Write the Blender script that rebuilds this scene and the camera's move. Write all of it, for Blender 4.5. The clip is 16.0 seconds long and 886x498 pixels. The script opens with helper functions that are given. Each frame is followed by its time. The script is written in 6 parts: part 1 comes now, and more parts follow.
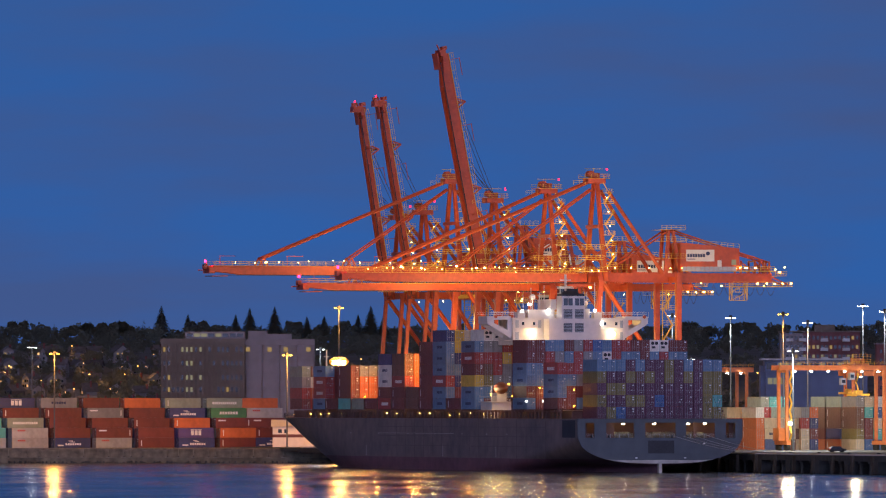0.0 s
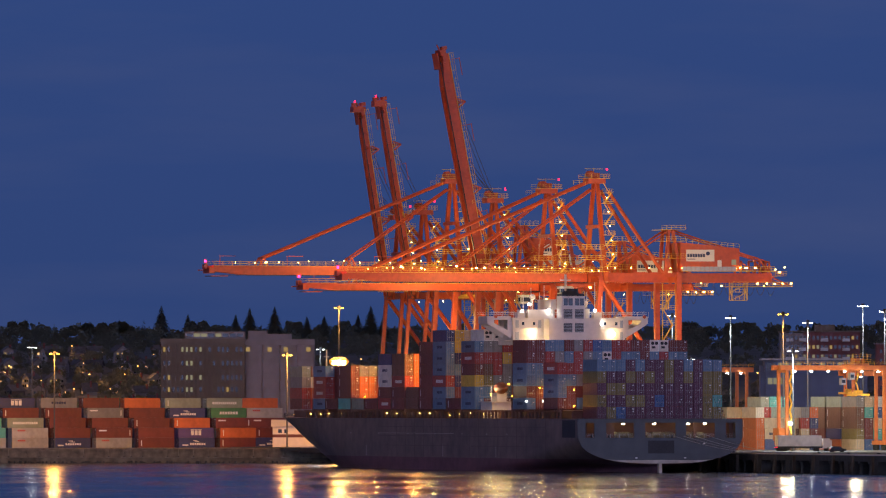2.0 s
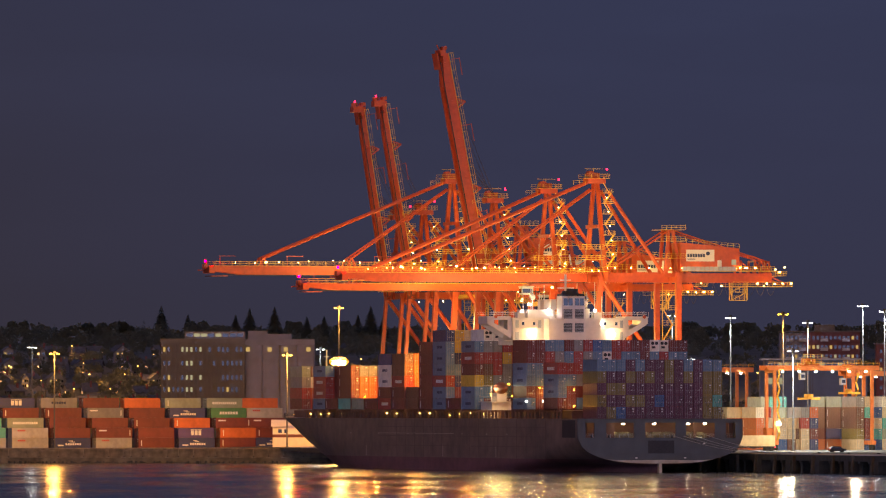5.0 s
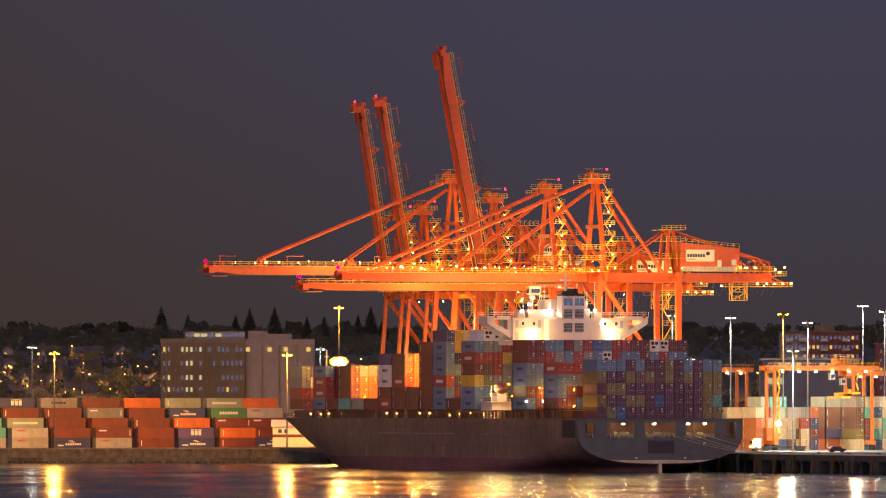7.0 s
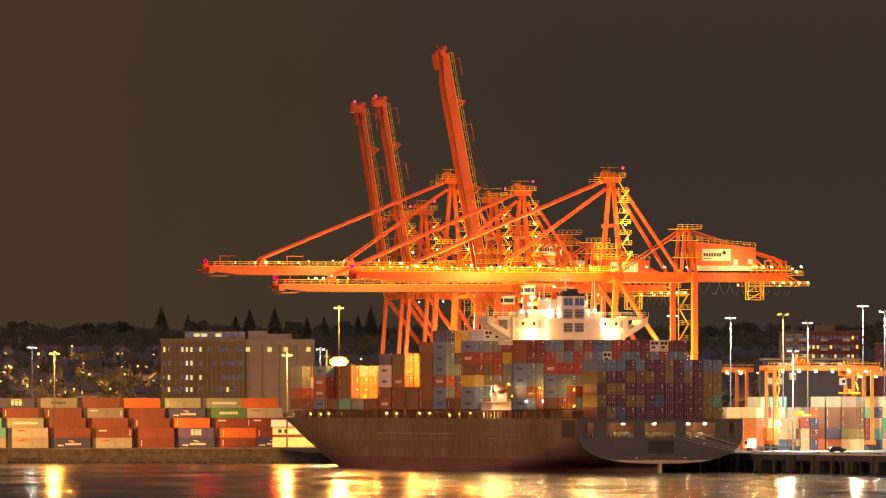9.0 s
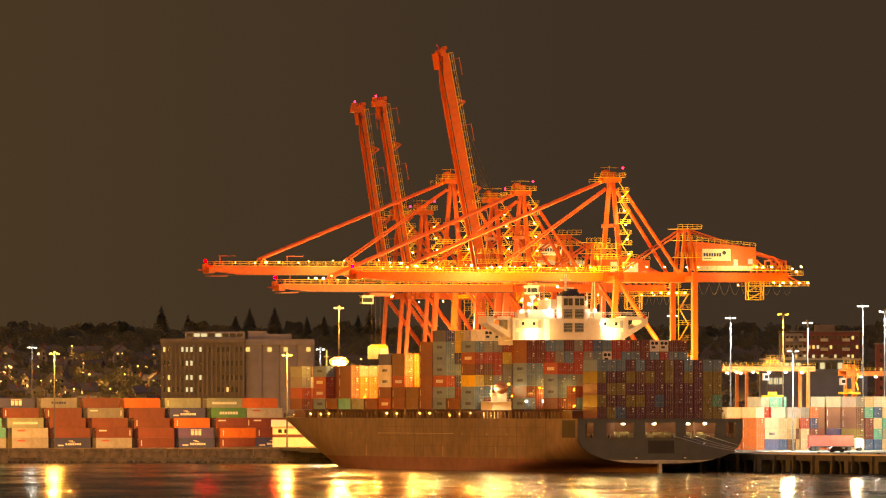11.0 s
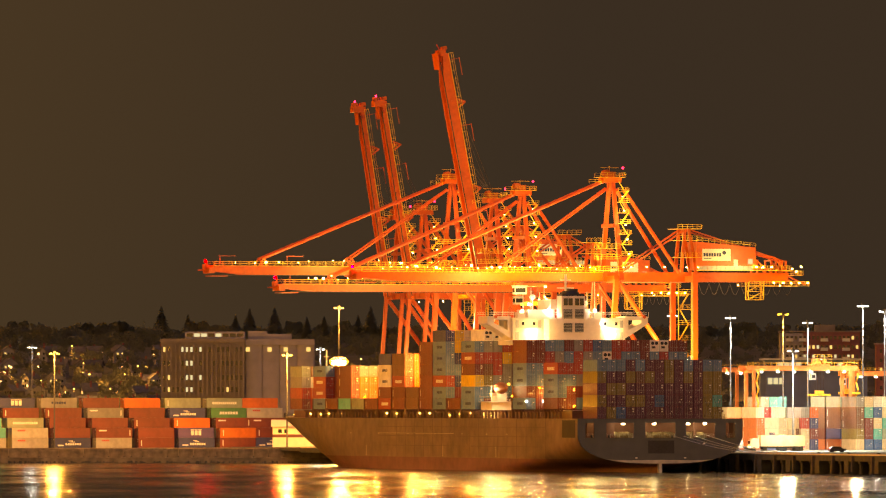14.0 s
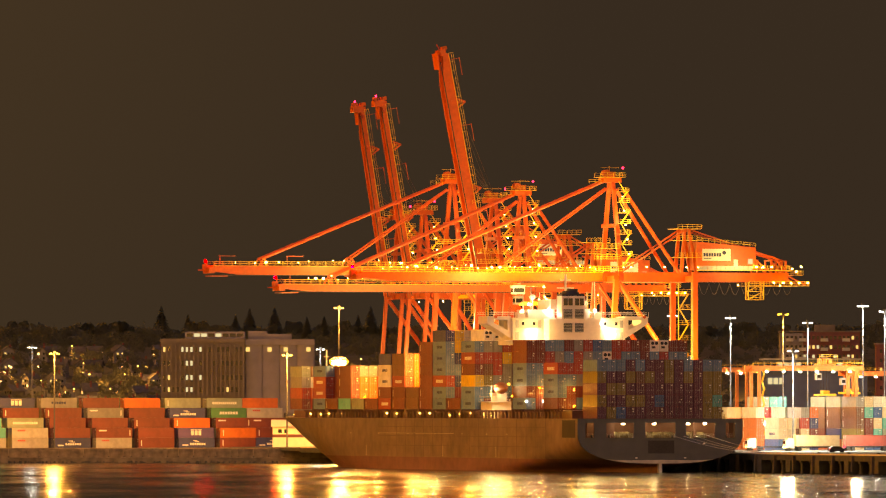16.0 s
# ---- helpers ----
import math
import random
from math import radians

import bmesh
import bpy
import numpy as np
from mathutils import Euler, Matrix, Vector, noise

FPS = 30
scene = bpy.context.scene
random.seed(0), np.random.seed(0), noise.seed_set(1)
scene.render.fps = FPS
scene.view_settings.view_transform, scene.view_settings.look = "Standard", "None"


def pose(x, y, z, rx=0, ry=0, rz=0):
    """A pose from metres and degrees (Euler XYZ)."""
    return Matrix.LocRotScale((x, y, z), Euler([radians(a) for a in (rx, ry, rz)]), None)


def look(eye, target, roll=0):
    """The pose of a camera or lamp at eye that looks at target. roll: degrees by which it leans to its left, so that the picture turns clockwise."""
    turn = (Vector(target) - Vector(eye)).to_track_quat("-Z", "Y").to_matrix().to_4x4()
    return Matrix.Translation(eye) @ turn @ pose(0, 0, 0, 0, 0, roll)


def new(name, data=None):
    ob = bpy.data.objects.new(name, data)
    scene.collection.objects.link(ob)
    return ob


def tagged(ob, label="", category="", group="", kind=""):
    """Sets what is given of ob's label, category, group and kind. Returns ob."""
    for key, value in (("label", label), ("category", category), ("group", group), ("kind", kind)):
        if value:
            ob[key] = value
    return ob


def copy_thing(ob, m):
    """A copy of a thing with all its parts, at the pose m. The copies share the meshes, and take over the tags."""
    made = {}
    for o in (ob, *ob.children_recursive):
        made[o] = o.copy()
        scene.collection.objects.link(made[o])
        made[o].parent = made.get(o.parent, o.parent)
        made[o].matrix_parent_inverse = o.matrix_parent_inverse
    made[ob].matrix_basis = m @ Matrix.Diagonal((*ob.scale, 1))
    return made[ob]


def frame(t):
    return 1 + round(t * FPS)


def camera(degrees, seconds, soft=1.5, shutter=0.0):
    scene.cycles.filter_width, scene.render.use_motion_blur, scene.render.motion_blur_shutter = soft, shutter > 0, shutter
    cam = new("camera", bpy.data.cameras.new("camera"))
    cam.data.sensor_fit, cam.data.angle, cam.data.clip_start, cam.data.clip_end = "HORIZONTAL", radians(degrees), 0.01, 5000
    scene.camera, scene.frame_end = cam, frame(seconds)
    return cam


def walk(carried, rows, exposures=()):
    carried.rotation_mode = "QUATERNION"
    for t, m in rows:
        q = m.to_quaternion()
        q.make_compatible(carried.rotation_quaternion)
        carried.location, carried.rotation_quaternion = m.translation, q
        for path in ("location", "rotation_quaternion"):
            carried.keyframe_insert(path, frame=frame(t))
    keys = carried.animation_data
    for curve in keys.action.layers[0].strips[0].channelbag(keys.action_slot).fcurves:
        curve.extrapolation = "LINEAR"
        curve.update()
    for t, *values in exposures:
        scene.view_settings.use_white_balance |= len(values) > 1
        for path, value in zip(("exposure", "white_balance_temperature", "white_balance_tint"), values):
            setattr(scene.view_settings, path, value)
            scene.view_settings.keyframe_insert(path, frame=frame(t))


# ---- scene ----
# A container port across the water at nightfall. x to the right, y away from the shore, z up from the water.
cam = camera(4.988, 16.0, soft=1.15)
EYE = (0.0, 0.0, 16.0)
HELD = look(EYE, (0.0, 1800.0, 44.1))
walk(cam, [(0.0, HELD), (16.0, HELD)],
     exposures=[(0.0, 0.0, 6500, 10), (1.5, 0.05, 6500, 10), (3.5, 0.3, 6700, 10), (4.2, 0.55, 6800, 10), (5.0, 0.78, 7000, 10), (6.5, 1.22, 7500, 10), (7.5, 1.34, 7800, 10),
                (9.0, 1.78, 8000, 10), (11.5, 1.8, 8350, 10), (16.0, 1.8, 8350, 10)])

# ---- world: the faint rest of skylight; the glowing dusk sky is the dome below ----
world = bpy.data.worlds.new("night")
scene.world = world
world.use_nodes = True
world.node_tree.nodes["Background"].inputs["Color"].default_value = (0.02, 0.03, 0.06, 1)
world.node_tree.nodes["Background"].inputs["Strength"].default_value = 0.05

# The ship's berth: x across the ship towards the land, y from stern to bow.
BERTH = pose(53.7, 2518.0, 0.0, 0, 0, 16.3)
# The yard on the far quay: x along the boxes, y from row to row.
YARD = pose(-125.5, 2962.0, 4.3, 0, 0, 32.0)


def berth(x, y, z, rz=0.0):
    return BERTH @ pose(x, y, z, 0, 0, rz)


# ---- materials ----
def mat(name, color, rough=0.6, metal=0.0, grain=0.0, scale=2.0, relief=0.0, vary=0.0, streak=0.0, emit=None, power=0.0, ribs=0.0):
    """A surface with two sizes of wear, optional rain streaks, relief, vertical ribs (metres) and a shift from piece to piece."""
    m = bpy.data.materials.new(name)
    m.use_nodes = True
    t = m.node_tree
    n, l = t.nodes, t.links
    b = n["Principled BSDF"]
    b.inputs["Roughness"].default_value = rough
    b.inputs["Metallic"].default_value = metal
    b.inputs["Base Color"].default_value = (*color, 1)
    if emit:
        b.inputs["Emission Color"].default_value = (*emit, 1)
        b.inputs["Emission Strength"].default_value = power
        return m
    co = n.new("ShaderNodeTexCoord")
    src = None
    if grain:
        fine = n.new("ShaderNodeTexNoise")
        fine.inputs["Scale"].default_value = scale
        fine.inputs["Detail"].default_value = 6
        l.new(co.outputs["Object"], fine.inputs["Vector"])
        big = n.new("ShaderNodeTexNoise")
        big.inputs["Scale"].default_value = scale * 0.12
        big.inputs["Detail"].default_value = 3
        stretch = n.new("ShaderNodeMapping")
        stretch.inputs["Scale"].default_value = (1, 1, 0.25 if streak else 1)
        l.new(co.outputs["Object"], stretch.inputs["Vector"])
        l.new(stretch.outputs["Vector"], big.inputs["Vector"])
        mix = n.new("ShaderNodeMath")
        mix.operation = "ADD"
        l.new(fine.outputs["Fac"], mix.inputs[0])
        l.new(big.outputs["Fac"], mix.inputs[1])
        ramp = n.new("ShaderNodeMapRange")
        ramp.inputs["From Min"].default_value = 0.7
        ramp.inputs["From Max"].default_value = 1.3
        ramp.inputs["To Min"].default_value = 1 - grain
        ramp.inputs["To Max"].default_value = 1 + grain
        l.new(mix.outputs[0], ramp.inputs["Value"])
        src = ramp.outputs["Result"]
    if vary:
        info = n.new("ShaderNodeObjectInfo")
        r2 = n.new("ShaderNodeMapRange")
        r2.inputs["To Min"].default_value = 1 - vary
        r2.inputs["To Max"].default_value = 1 + vary
        l.new(info.outputs["Random"], r2.inputs["Value"])
        if src:
            mul = n.new("ShaderNodeMath")
            mul.operation = "MULTIPLY"
            l.new(src, mul.inputs[0])
            l.new(r2.outputs["Result"], mul.inputs[1])
            src = mul.outputs[0]
        else:
            src = r2.outputs["Result"]
    if src:
        hsv = n.new("ShaderNodeHueSaturation")
        hsv.inputs["Color"].default_value = (*color, 1)
        l.new(src, hsv.inputs["Value"])
        l.new(hsv.outputs["Color"], b.inputs["Base Color"])
    if relief and grain:
        bump = n.new("ShaderNodeBump")
        bump.inputs["Strength"].default_value = relief
        bump.inputs["Distance"].default_value = 0.2
        l.new(fine.outputs["Fac"], bump.inputs["Height"])
        l.new(bump.outputs["Normal"], b.inputs["Normal"])
    if ribs:
        wave = n.new("ShaderNodeTexWave")
        wave.bands_direction = "DIAGONAL"
        wave.inputs["Scale"].default_value = 0.31 / ribs
        flat = n.new("ShaderNodeMapping")
        flat.inputs["Scale"].default_value = (1.7, 1.7, 0)
        l.new(co.outputs["Object"], flat.inputs["Vector"])
        l.new(flat.outputs["Vector"], wave.inputs["Vector"])
        bump = n.new("ShaderNodeBump")
        bump.inputs["Strength"].default_value = 0.6
        bump.inputs["Distance"].default_value = 0.05
        l.new(wave.outputs["Fac"], bump.inputs["Height"])
        l.new(bump.outputs["Normal"], b.inputs["Normal"])
    return m


CRANE_RED = mat("crane_paint", (0.48, 0.068, 0.014), 0.45, 0, 0.22, 0.9, 0.05, streak=1)
GANTRY_PAINT = mat("gantry_paint", (0.55, 0.16, 0.04), 0.45, 0, 0.22, 0.9, 0.05, streak=1)
CRANE_YELLOW = mat("rail_yellow", (0.75, 0.42, 0.05), 0.5, 0, 0.15, 2)
DARK_STEEL = mat("dark_steel", (0.03, 0.03, 0.035), 0.55, 0.3, 0.25, 2)
GREY_STEEL = mat("galvanised", (0.35, 0.36, 0.37), 0.5, 0.4, 0.15, 2)
POLE = mat("mast_paint", (0.1, 0.1, 0.105), 0.6, 0.0, 0.15, 1)
CABLE = mat("cable", (0.05, 0.03, 0.03), 0.6)
WINCH_GREEN = mat("winch_paint", (0.16, 0.13, 0.07), 0.5, 0, 0.2, 1.5)
WHITE_PAINT = mat("white_paint", (0.68, 0.6, 0.53), 0.45, 0, 0.1, 0.8, 0.03, streak=1)
HULL_BLUE = mat("hull_paint", (0.15, 0.105, 0.085), 0.45, 0, 0.45, 0.35, 0.04, streak=1)
HULL_SEAM = mat("hull_seam", (0.085, 0.06, 0.05), 0.55, 0, 0.3, 0.8)
STERN_BLUE = mat("stern_paint", (0.068, 0.079, 0.09), 0.5, 0, 0.2, 0.35, 0.04, streak=1)
BOOT_RED = mat("boot_topping", (0.15, 0.065, 0.075), 0.6, 0, 0.3, 0.5, streak=1)
HULL_LIGHT = mat("worn_hull", (0.45, 0.42, 0.36), 0.6, 0, 0.3, 0.6, streak=1)
LIFEBOAT = mat("lifeboat_shell", (0.3, 0.1, 0.045), 0.5, 0, 0.25, 1.2, streak=1)
DECK_BROWN = mat("deck_paint", (0.13, 0.06, 0.045), 0.7, 0, 0.2, 0.8)
CONCRETE = mat("quay_concrete", (0.24, 0.19, 0.125), 0.85, 0, 0.65, 0.45, 0.5, streak=1)
LEDGE = mat("ledge_concrete", (0.2, 0.165, 0.11), 0.85, 0, 0.7, 0.35, 0.6, streak=1)
# its dark tone holds the shade under the wharf as well as the wet
DARK_CONCRETE = mat("wet_shaded_concrete", (0.04, 0.04, 0.036), 0.8, 0, 0.5, 0.6, 0.4, streak=1)
ASPHALT = mat("asphalt", (0.06, 0.06, 0.06), 0.8, 0, 0.25, 0.4, 0.1)
SILO_GREY = mat("silo_concrete", (0.2, 0.19, 0.21), 0.85, 0, 0.2, 0.25, 0.1, streak=1)
SILO_DARK = mat("silo_dark_concrete", (0.14, 0.125, 0.11), 0.85, 0, 0.25, 0.3, 0.1, streak=1)
FOLIAGE = mat("foliage", (0.105, 0.115, 0.09), 0.8, 0, 0.3, 0.15)


def let_light_through(m, color, share):
    """Leaves pass part of the light on to their other side."""
    t = m.node_tree
    thin = t.nodes.new("ShaderNodeBsdfTranslucent")
    thin.inputs["Color"].default_value = (*color, 1)
    both = t.nodes.new("ShaderNodeMixShader")
    both.inputs[0].default_value = share
    t.links.new(t.nodes["Principled BSDF"].outputs[0], both.inputs[1])
    t.links.new(thin.outputs[0], both.inputs[2])
    t.links.new(both.outputs[0], t.nodes["Material Output"].inputs["Surface"])


let_light_through(FOLIAGE, (0.1, 0.11, 0.08), 0.5)
BARK = mat("bark", (0.06, 0.045, 0.035), 0.9, 0, 0.3, 2)
HILL_EARTH = mat("hillside", (0.07, 0.07, 0.06), 0.95, 0, 0.5, 0.05, 0.3)
HOUSE_WALL = mat("house_wall", (0.13, 0.13, 0.14), 0.8, 0, 0.2, 0.5, vary=0.5)
ROOF_DARK = mat("roof_shingle", (0.07, 0.07, 0.08), 0.8, 0, 0.3, 0.8, vary=0.3)
BRICK_RED = mat("red_cladding", (0.13, 0.04, 0.045), 0.7, 0, 0.2, 0.5)
SHED_BLUE = mat("shed_cladding", (0.09, 0.13, 0.24), 0.55, 0, 0.15, 0.3, streak=1)
GLASS_DARK = mat("dark_glass", (0.015, 0.018, 0.022), 0.12)
BAR_WHITE = mat("lettering_white", (0.75, 0.75, 0.72), 0.6)
BAR_GREY = mat("label_grey", (0.5, 0.48, 0.46), 0.6)
BAR_NAVY = mat("lettering_navy", (0.02, 0.03, 0.09), 0.6)
BAR_RED = mat("lettering_red", (0.5, 0.03, 0.03), 0.6)
FENDER = mat("tyre_rubber", (0.02, 0.02, 0.02), 0.85, 0, 0.2, 3)
TIMBER = mat("wet_timber", (0.07, 0.055, 0.04), 0.85, 0, 0.4, 1.5, 0.3)

GLOW_SODIUM = mat("sodium_lamp", (0, 0, 0), emit=(1.0, 0.42, 0.025), power=16)
GLOW_SODIUM_BIG = mat("sodium_floodlight", (0, 0, 0), emit=(1.0, 0.5, 0.09), power=42)
GLOW_SODIUM_HALO = mat("sodium_halo", (0, 0, 0), emit=(1.0, 0.3, 0.01), power=0.6)
GLOW_FLOOD = mat("house_floodlight", (0, 0, 0), emit=(1.0, 0.68, 0.22), power=42)
GLOW_WHITE = mat("white_lamp", (0, 0, 0), emit=(0.9, 0.95, 0.95), power=22)
GLOW_STREET = mat("street_lamp_glow", (0, 0, 0), emit=(1.0, 0.45, 0.08), power=9)
GLOW_PALE = mat("pale_lamp", (0, 0, 0), emit=(0.9, 0.95, 0.85), power=5)
GLOW_TIP = mat("tip_beacon", (0, 0, 0), emit=(1.0, 0.0006, 0.004), power=380)
GLOW_WARM = mat("warm_lamp", (0, 0, 0), emit=(1.0, 0.62, 0.1), power=26)
GLOW_RED = mat("red_beacon", (0, 0, 0), emit=(1.0, 0.012, 0.05), power=4.5)
GLOW_WINDOW = mat("lit_window", (0, 0, 0), emit=(1.0, 0.66, 0.22), power=0.32)
GLOW_WINDOW_PALE = mat("lit_window_pale", (0, 0, 0), emit=(0.9, 0.82, 0.5), power=0.24)
GLOW_MOORING = mat("mooring_lamp", (0, 0, 0), emit=(1.0, 0.82, 0.5), power=60)
GLOW_HOUSE = mat("house_light", (0, 0, 0), emit=(1.0, 0.55, 0.2), power=1.3)

PAINT = {
    "maroon": ((0.16, 0.034, 0.028), "maroon"), "red": ((0.34, 0.045, 0.035), "red"), "orange": ((0.5, 0.12, 0.035), "orange"),
    "blue": ((0.05, 0.12, 0.3), "blue"), "navy": ((0.035, 0.045, 0.14), "navy blue"), "pale_blue": ((0.12, 0.21, 0.33), "pale grey-blue"),
    "grey": ((0.22, 0.215, 0.21), "grey"), "white": ((0.68, 0.66, 0.6), "white"), "cream": ((0.62, 0.5, 0.33), "cream"), "chalk": ((0.36, 0.35, 0.33), "dull white"),
    "olive": ((0.21, 0.165, 0.045), "olive-yellow"), "green": ((0.06, 0.2, 0.08), "green"), "teal": ((0.1, 0.42, 0.38), "teal"),
    "sage": ((0.27, 0.31, 0.24), "grey-green"), "purple": ((0.105, 0.03, 0.062), "purple-brown"), "brown": ((0.15, 0.065, 0.04), "brown"),
    "violet": ((0.09, 0.06, 0.2), "violet-blue"), "yellow": ((0.6, 0.4, 0.05), "yellow"),
}
BOX_PAINT = {k: mat("box_" + k, v[0], 0.5, 0, 0.22, 0.7, 0, 0.14, 1, ribs=0.28) for k, v in PAINT.items()}


# ---- building meshes ----
class Shape:
    """Collects faces for one mesh."""

    def __init__(self):
        self.v, self.f, self.k = [], [], []

    def add(self, verts, faces, k=0):
        o = len(self.v)
        self.v += [tuple(p) for p in verts]
        self.f += [tuple(o + i for i in f) for f in faces]
        self.k += [k] * len(faces)
        return self

    def box(self, x0, x1, y0, y1, z0, z1, k=0):
        v = [(x, y, z) for z in (z0, z1) for y in (y0, y1) for x in (x0, x1)]
        return self.add(v, [(0, 2, 3, 1), (4, 5, 7, 6), (0, 1, 5, 4), (2, 6, 7, 3), (0, 4, 6, 2), (1, 3, 7, 5)], k)

    def beam(self, p, q, w, h=None, k=0, w2=None, h2=None):
        """A box beam from p to q; w across, h the other way; w2, h2 at the far end."""
        h = h or w
        w2, h2 = w2 or w, h2 or h
        p, q = Vector(p), Vector(q)
        d = (q - p).normalized()
        up = Vector((0, 0, 1)) if abs(d.z) < 0.95 else Vector((1, 0, 0))
        s = d.cross(up).normalized()
        u = s.cross(d)
        v = [p - s * w / 2 - u * h / 2, p + s * w / 2 - u * h / 2, p + s * w / 2 + u * h / 2, p - s * w / 2 + u * h / 2,
             q - s * w2 / 2 - u * h2 / 2, q + s * w2 / 2 - u * h2 / 2, q + s * w2 / 2 + u * h2 / 2, q - s * w2 / 2 + u * h2 / 2]
        return self.add(v, [(0, 1, 2, 3), (7, 6, 5, 4), (0, 4, 5, 1), (1, 5, 6, 2), (2, 6, 7, 3), (3, 7, 4, 0)], k)

    def tube(self, p, q, r, n=8, k=0, r2=None):
        p, q = Vector(p), Vector(q)
        r2 = r if r2 is None else r2
        d = (q - p).normalized()
        up = Vector((0, 0, 1)) if abs(d.z) < 0.95 else Vector((1, 0, 0))
        s = d.cross(up).normalized()
        u = s.cross(d)
        v = []
        for c, rr in ((p, r), (q, r2)):
            for i in range(n):
                a = 2 * math.pi * i / n
                v.append(c + s * math.cos(a) * rr + u * math.sin(a) * rr)
        f = [(i, (i + 1) % n, n + (i + 1) % n, n + i) for i in range(n)]
        f += [tuple(range(n - 1, -1, -1)), tuple(range(n, 2 * n))]
        return self.add(v, f, k)

    def weld(self):
        """Joins corners that lie in one place."""
        seen, to = {}, []
        for p in self.v:
            to.append(seen.setdefault(tuple(round(c, 3) for c in p), len(seen)))
        self.v = list(seen)
        self.f = [tuple(to[i] for i in f) for f in self.f]
        return self

    def mesh(self, name, *mats):
        me = bpy.data.meshes.new(name)
        me.from_pydata(self.v, [], self.f)
        for m in mats:
            me.materials.append(m)
        if len(mats) > 1:
            me.polygons.foreach_set("material_index", self.k)
        me.update()
        return me


def part(name, shape, material, parent, label=""):
    mats = material if isinstance(material, (list, tuple)) else [material]
    me = shape.mesh(name, *mats) if isinstance(shape, Shape) else shape
    ob = new(name, me)
    ob.parent = parent
    return tagged(ob, label) if label else ob


def thing(name, m, label, category, group="", kind=""):
    ob = new(name)
    ob.matrix_basis = m
    ob.empty_display_size = 1.0
    return tagged(ob, label, category, group, kind)


def solid(name, shape, material, m, label="", category="", group="", kind=""):
    mats = material if isinstance(material, (list, tuple)) else [material]
    ob = new(name, shape.mesh(name, *mats))
    ob.matrix_basis = m
    return tagged(ob, label, category, group, kind)


def handrail(s, p, q, step=2.0, h=1.1, t=0.07):
    p, q = Vector(p), Vector(q)
    n = max(1, int((q - p).length / step))
    for i in range(n + 1):
        a = p.lerp(q, i / n)
        s.beam(a, a + Vector((0, 0, h)), t)
    for z in (0.55, h):
        s.beam(p + Vector((0, 0, z)), q + Vector((0, 0, z)), t)


def lamp(name, m, watts, color, radius=0.6, spot=None, parent=None):
    d = bpy.data.lights.new(name, "SPOT" if spot else "POINT")
    d.energy, d.color, d.shadow_soft_size = watts, color, radius
    if spot:
        d.spot_size, d.spot_blend = radians(spot), 0.6
    ob = new(name, d)
    ob.matrix_basis = m
    return ob


SODIUM = (1.0, 0.43, 0.08)
WARM = (1.0, 0.7, 0.23)
COOL = (0.85, 0.95, 1.0)


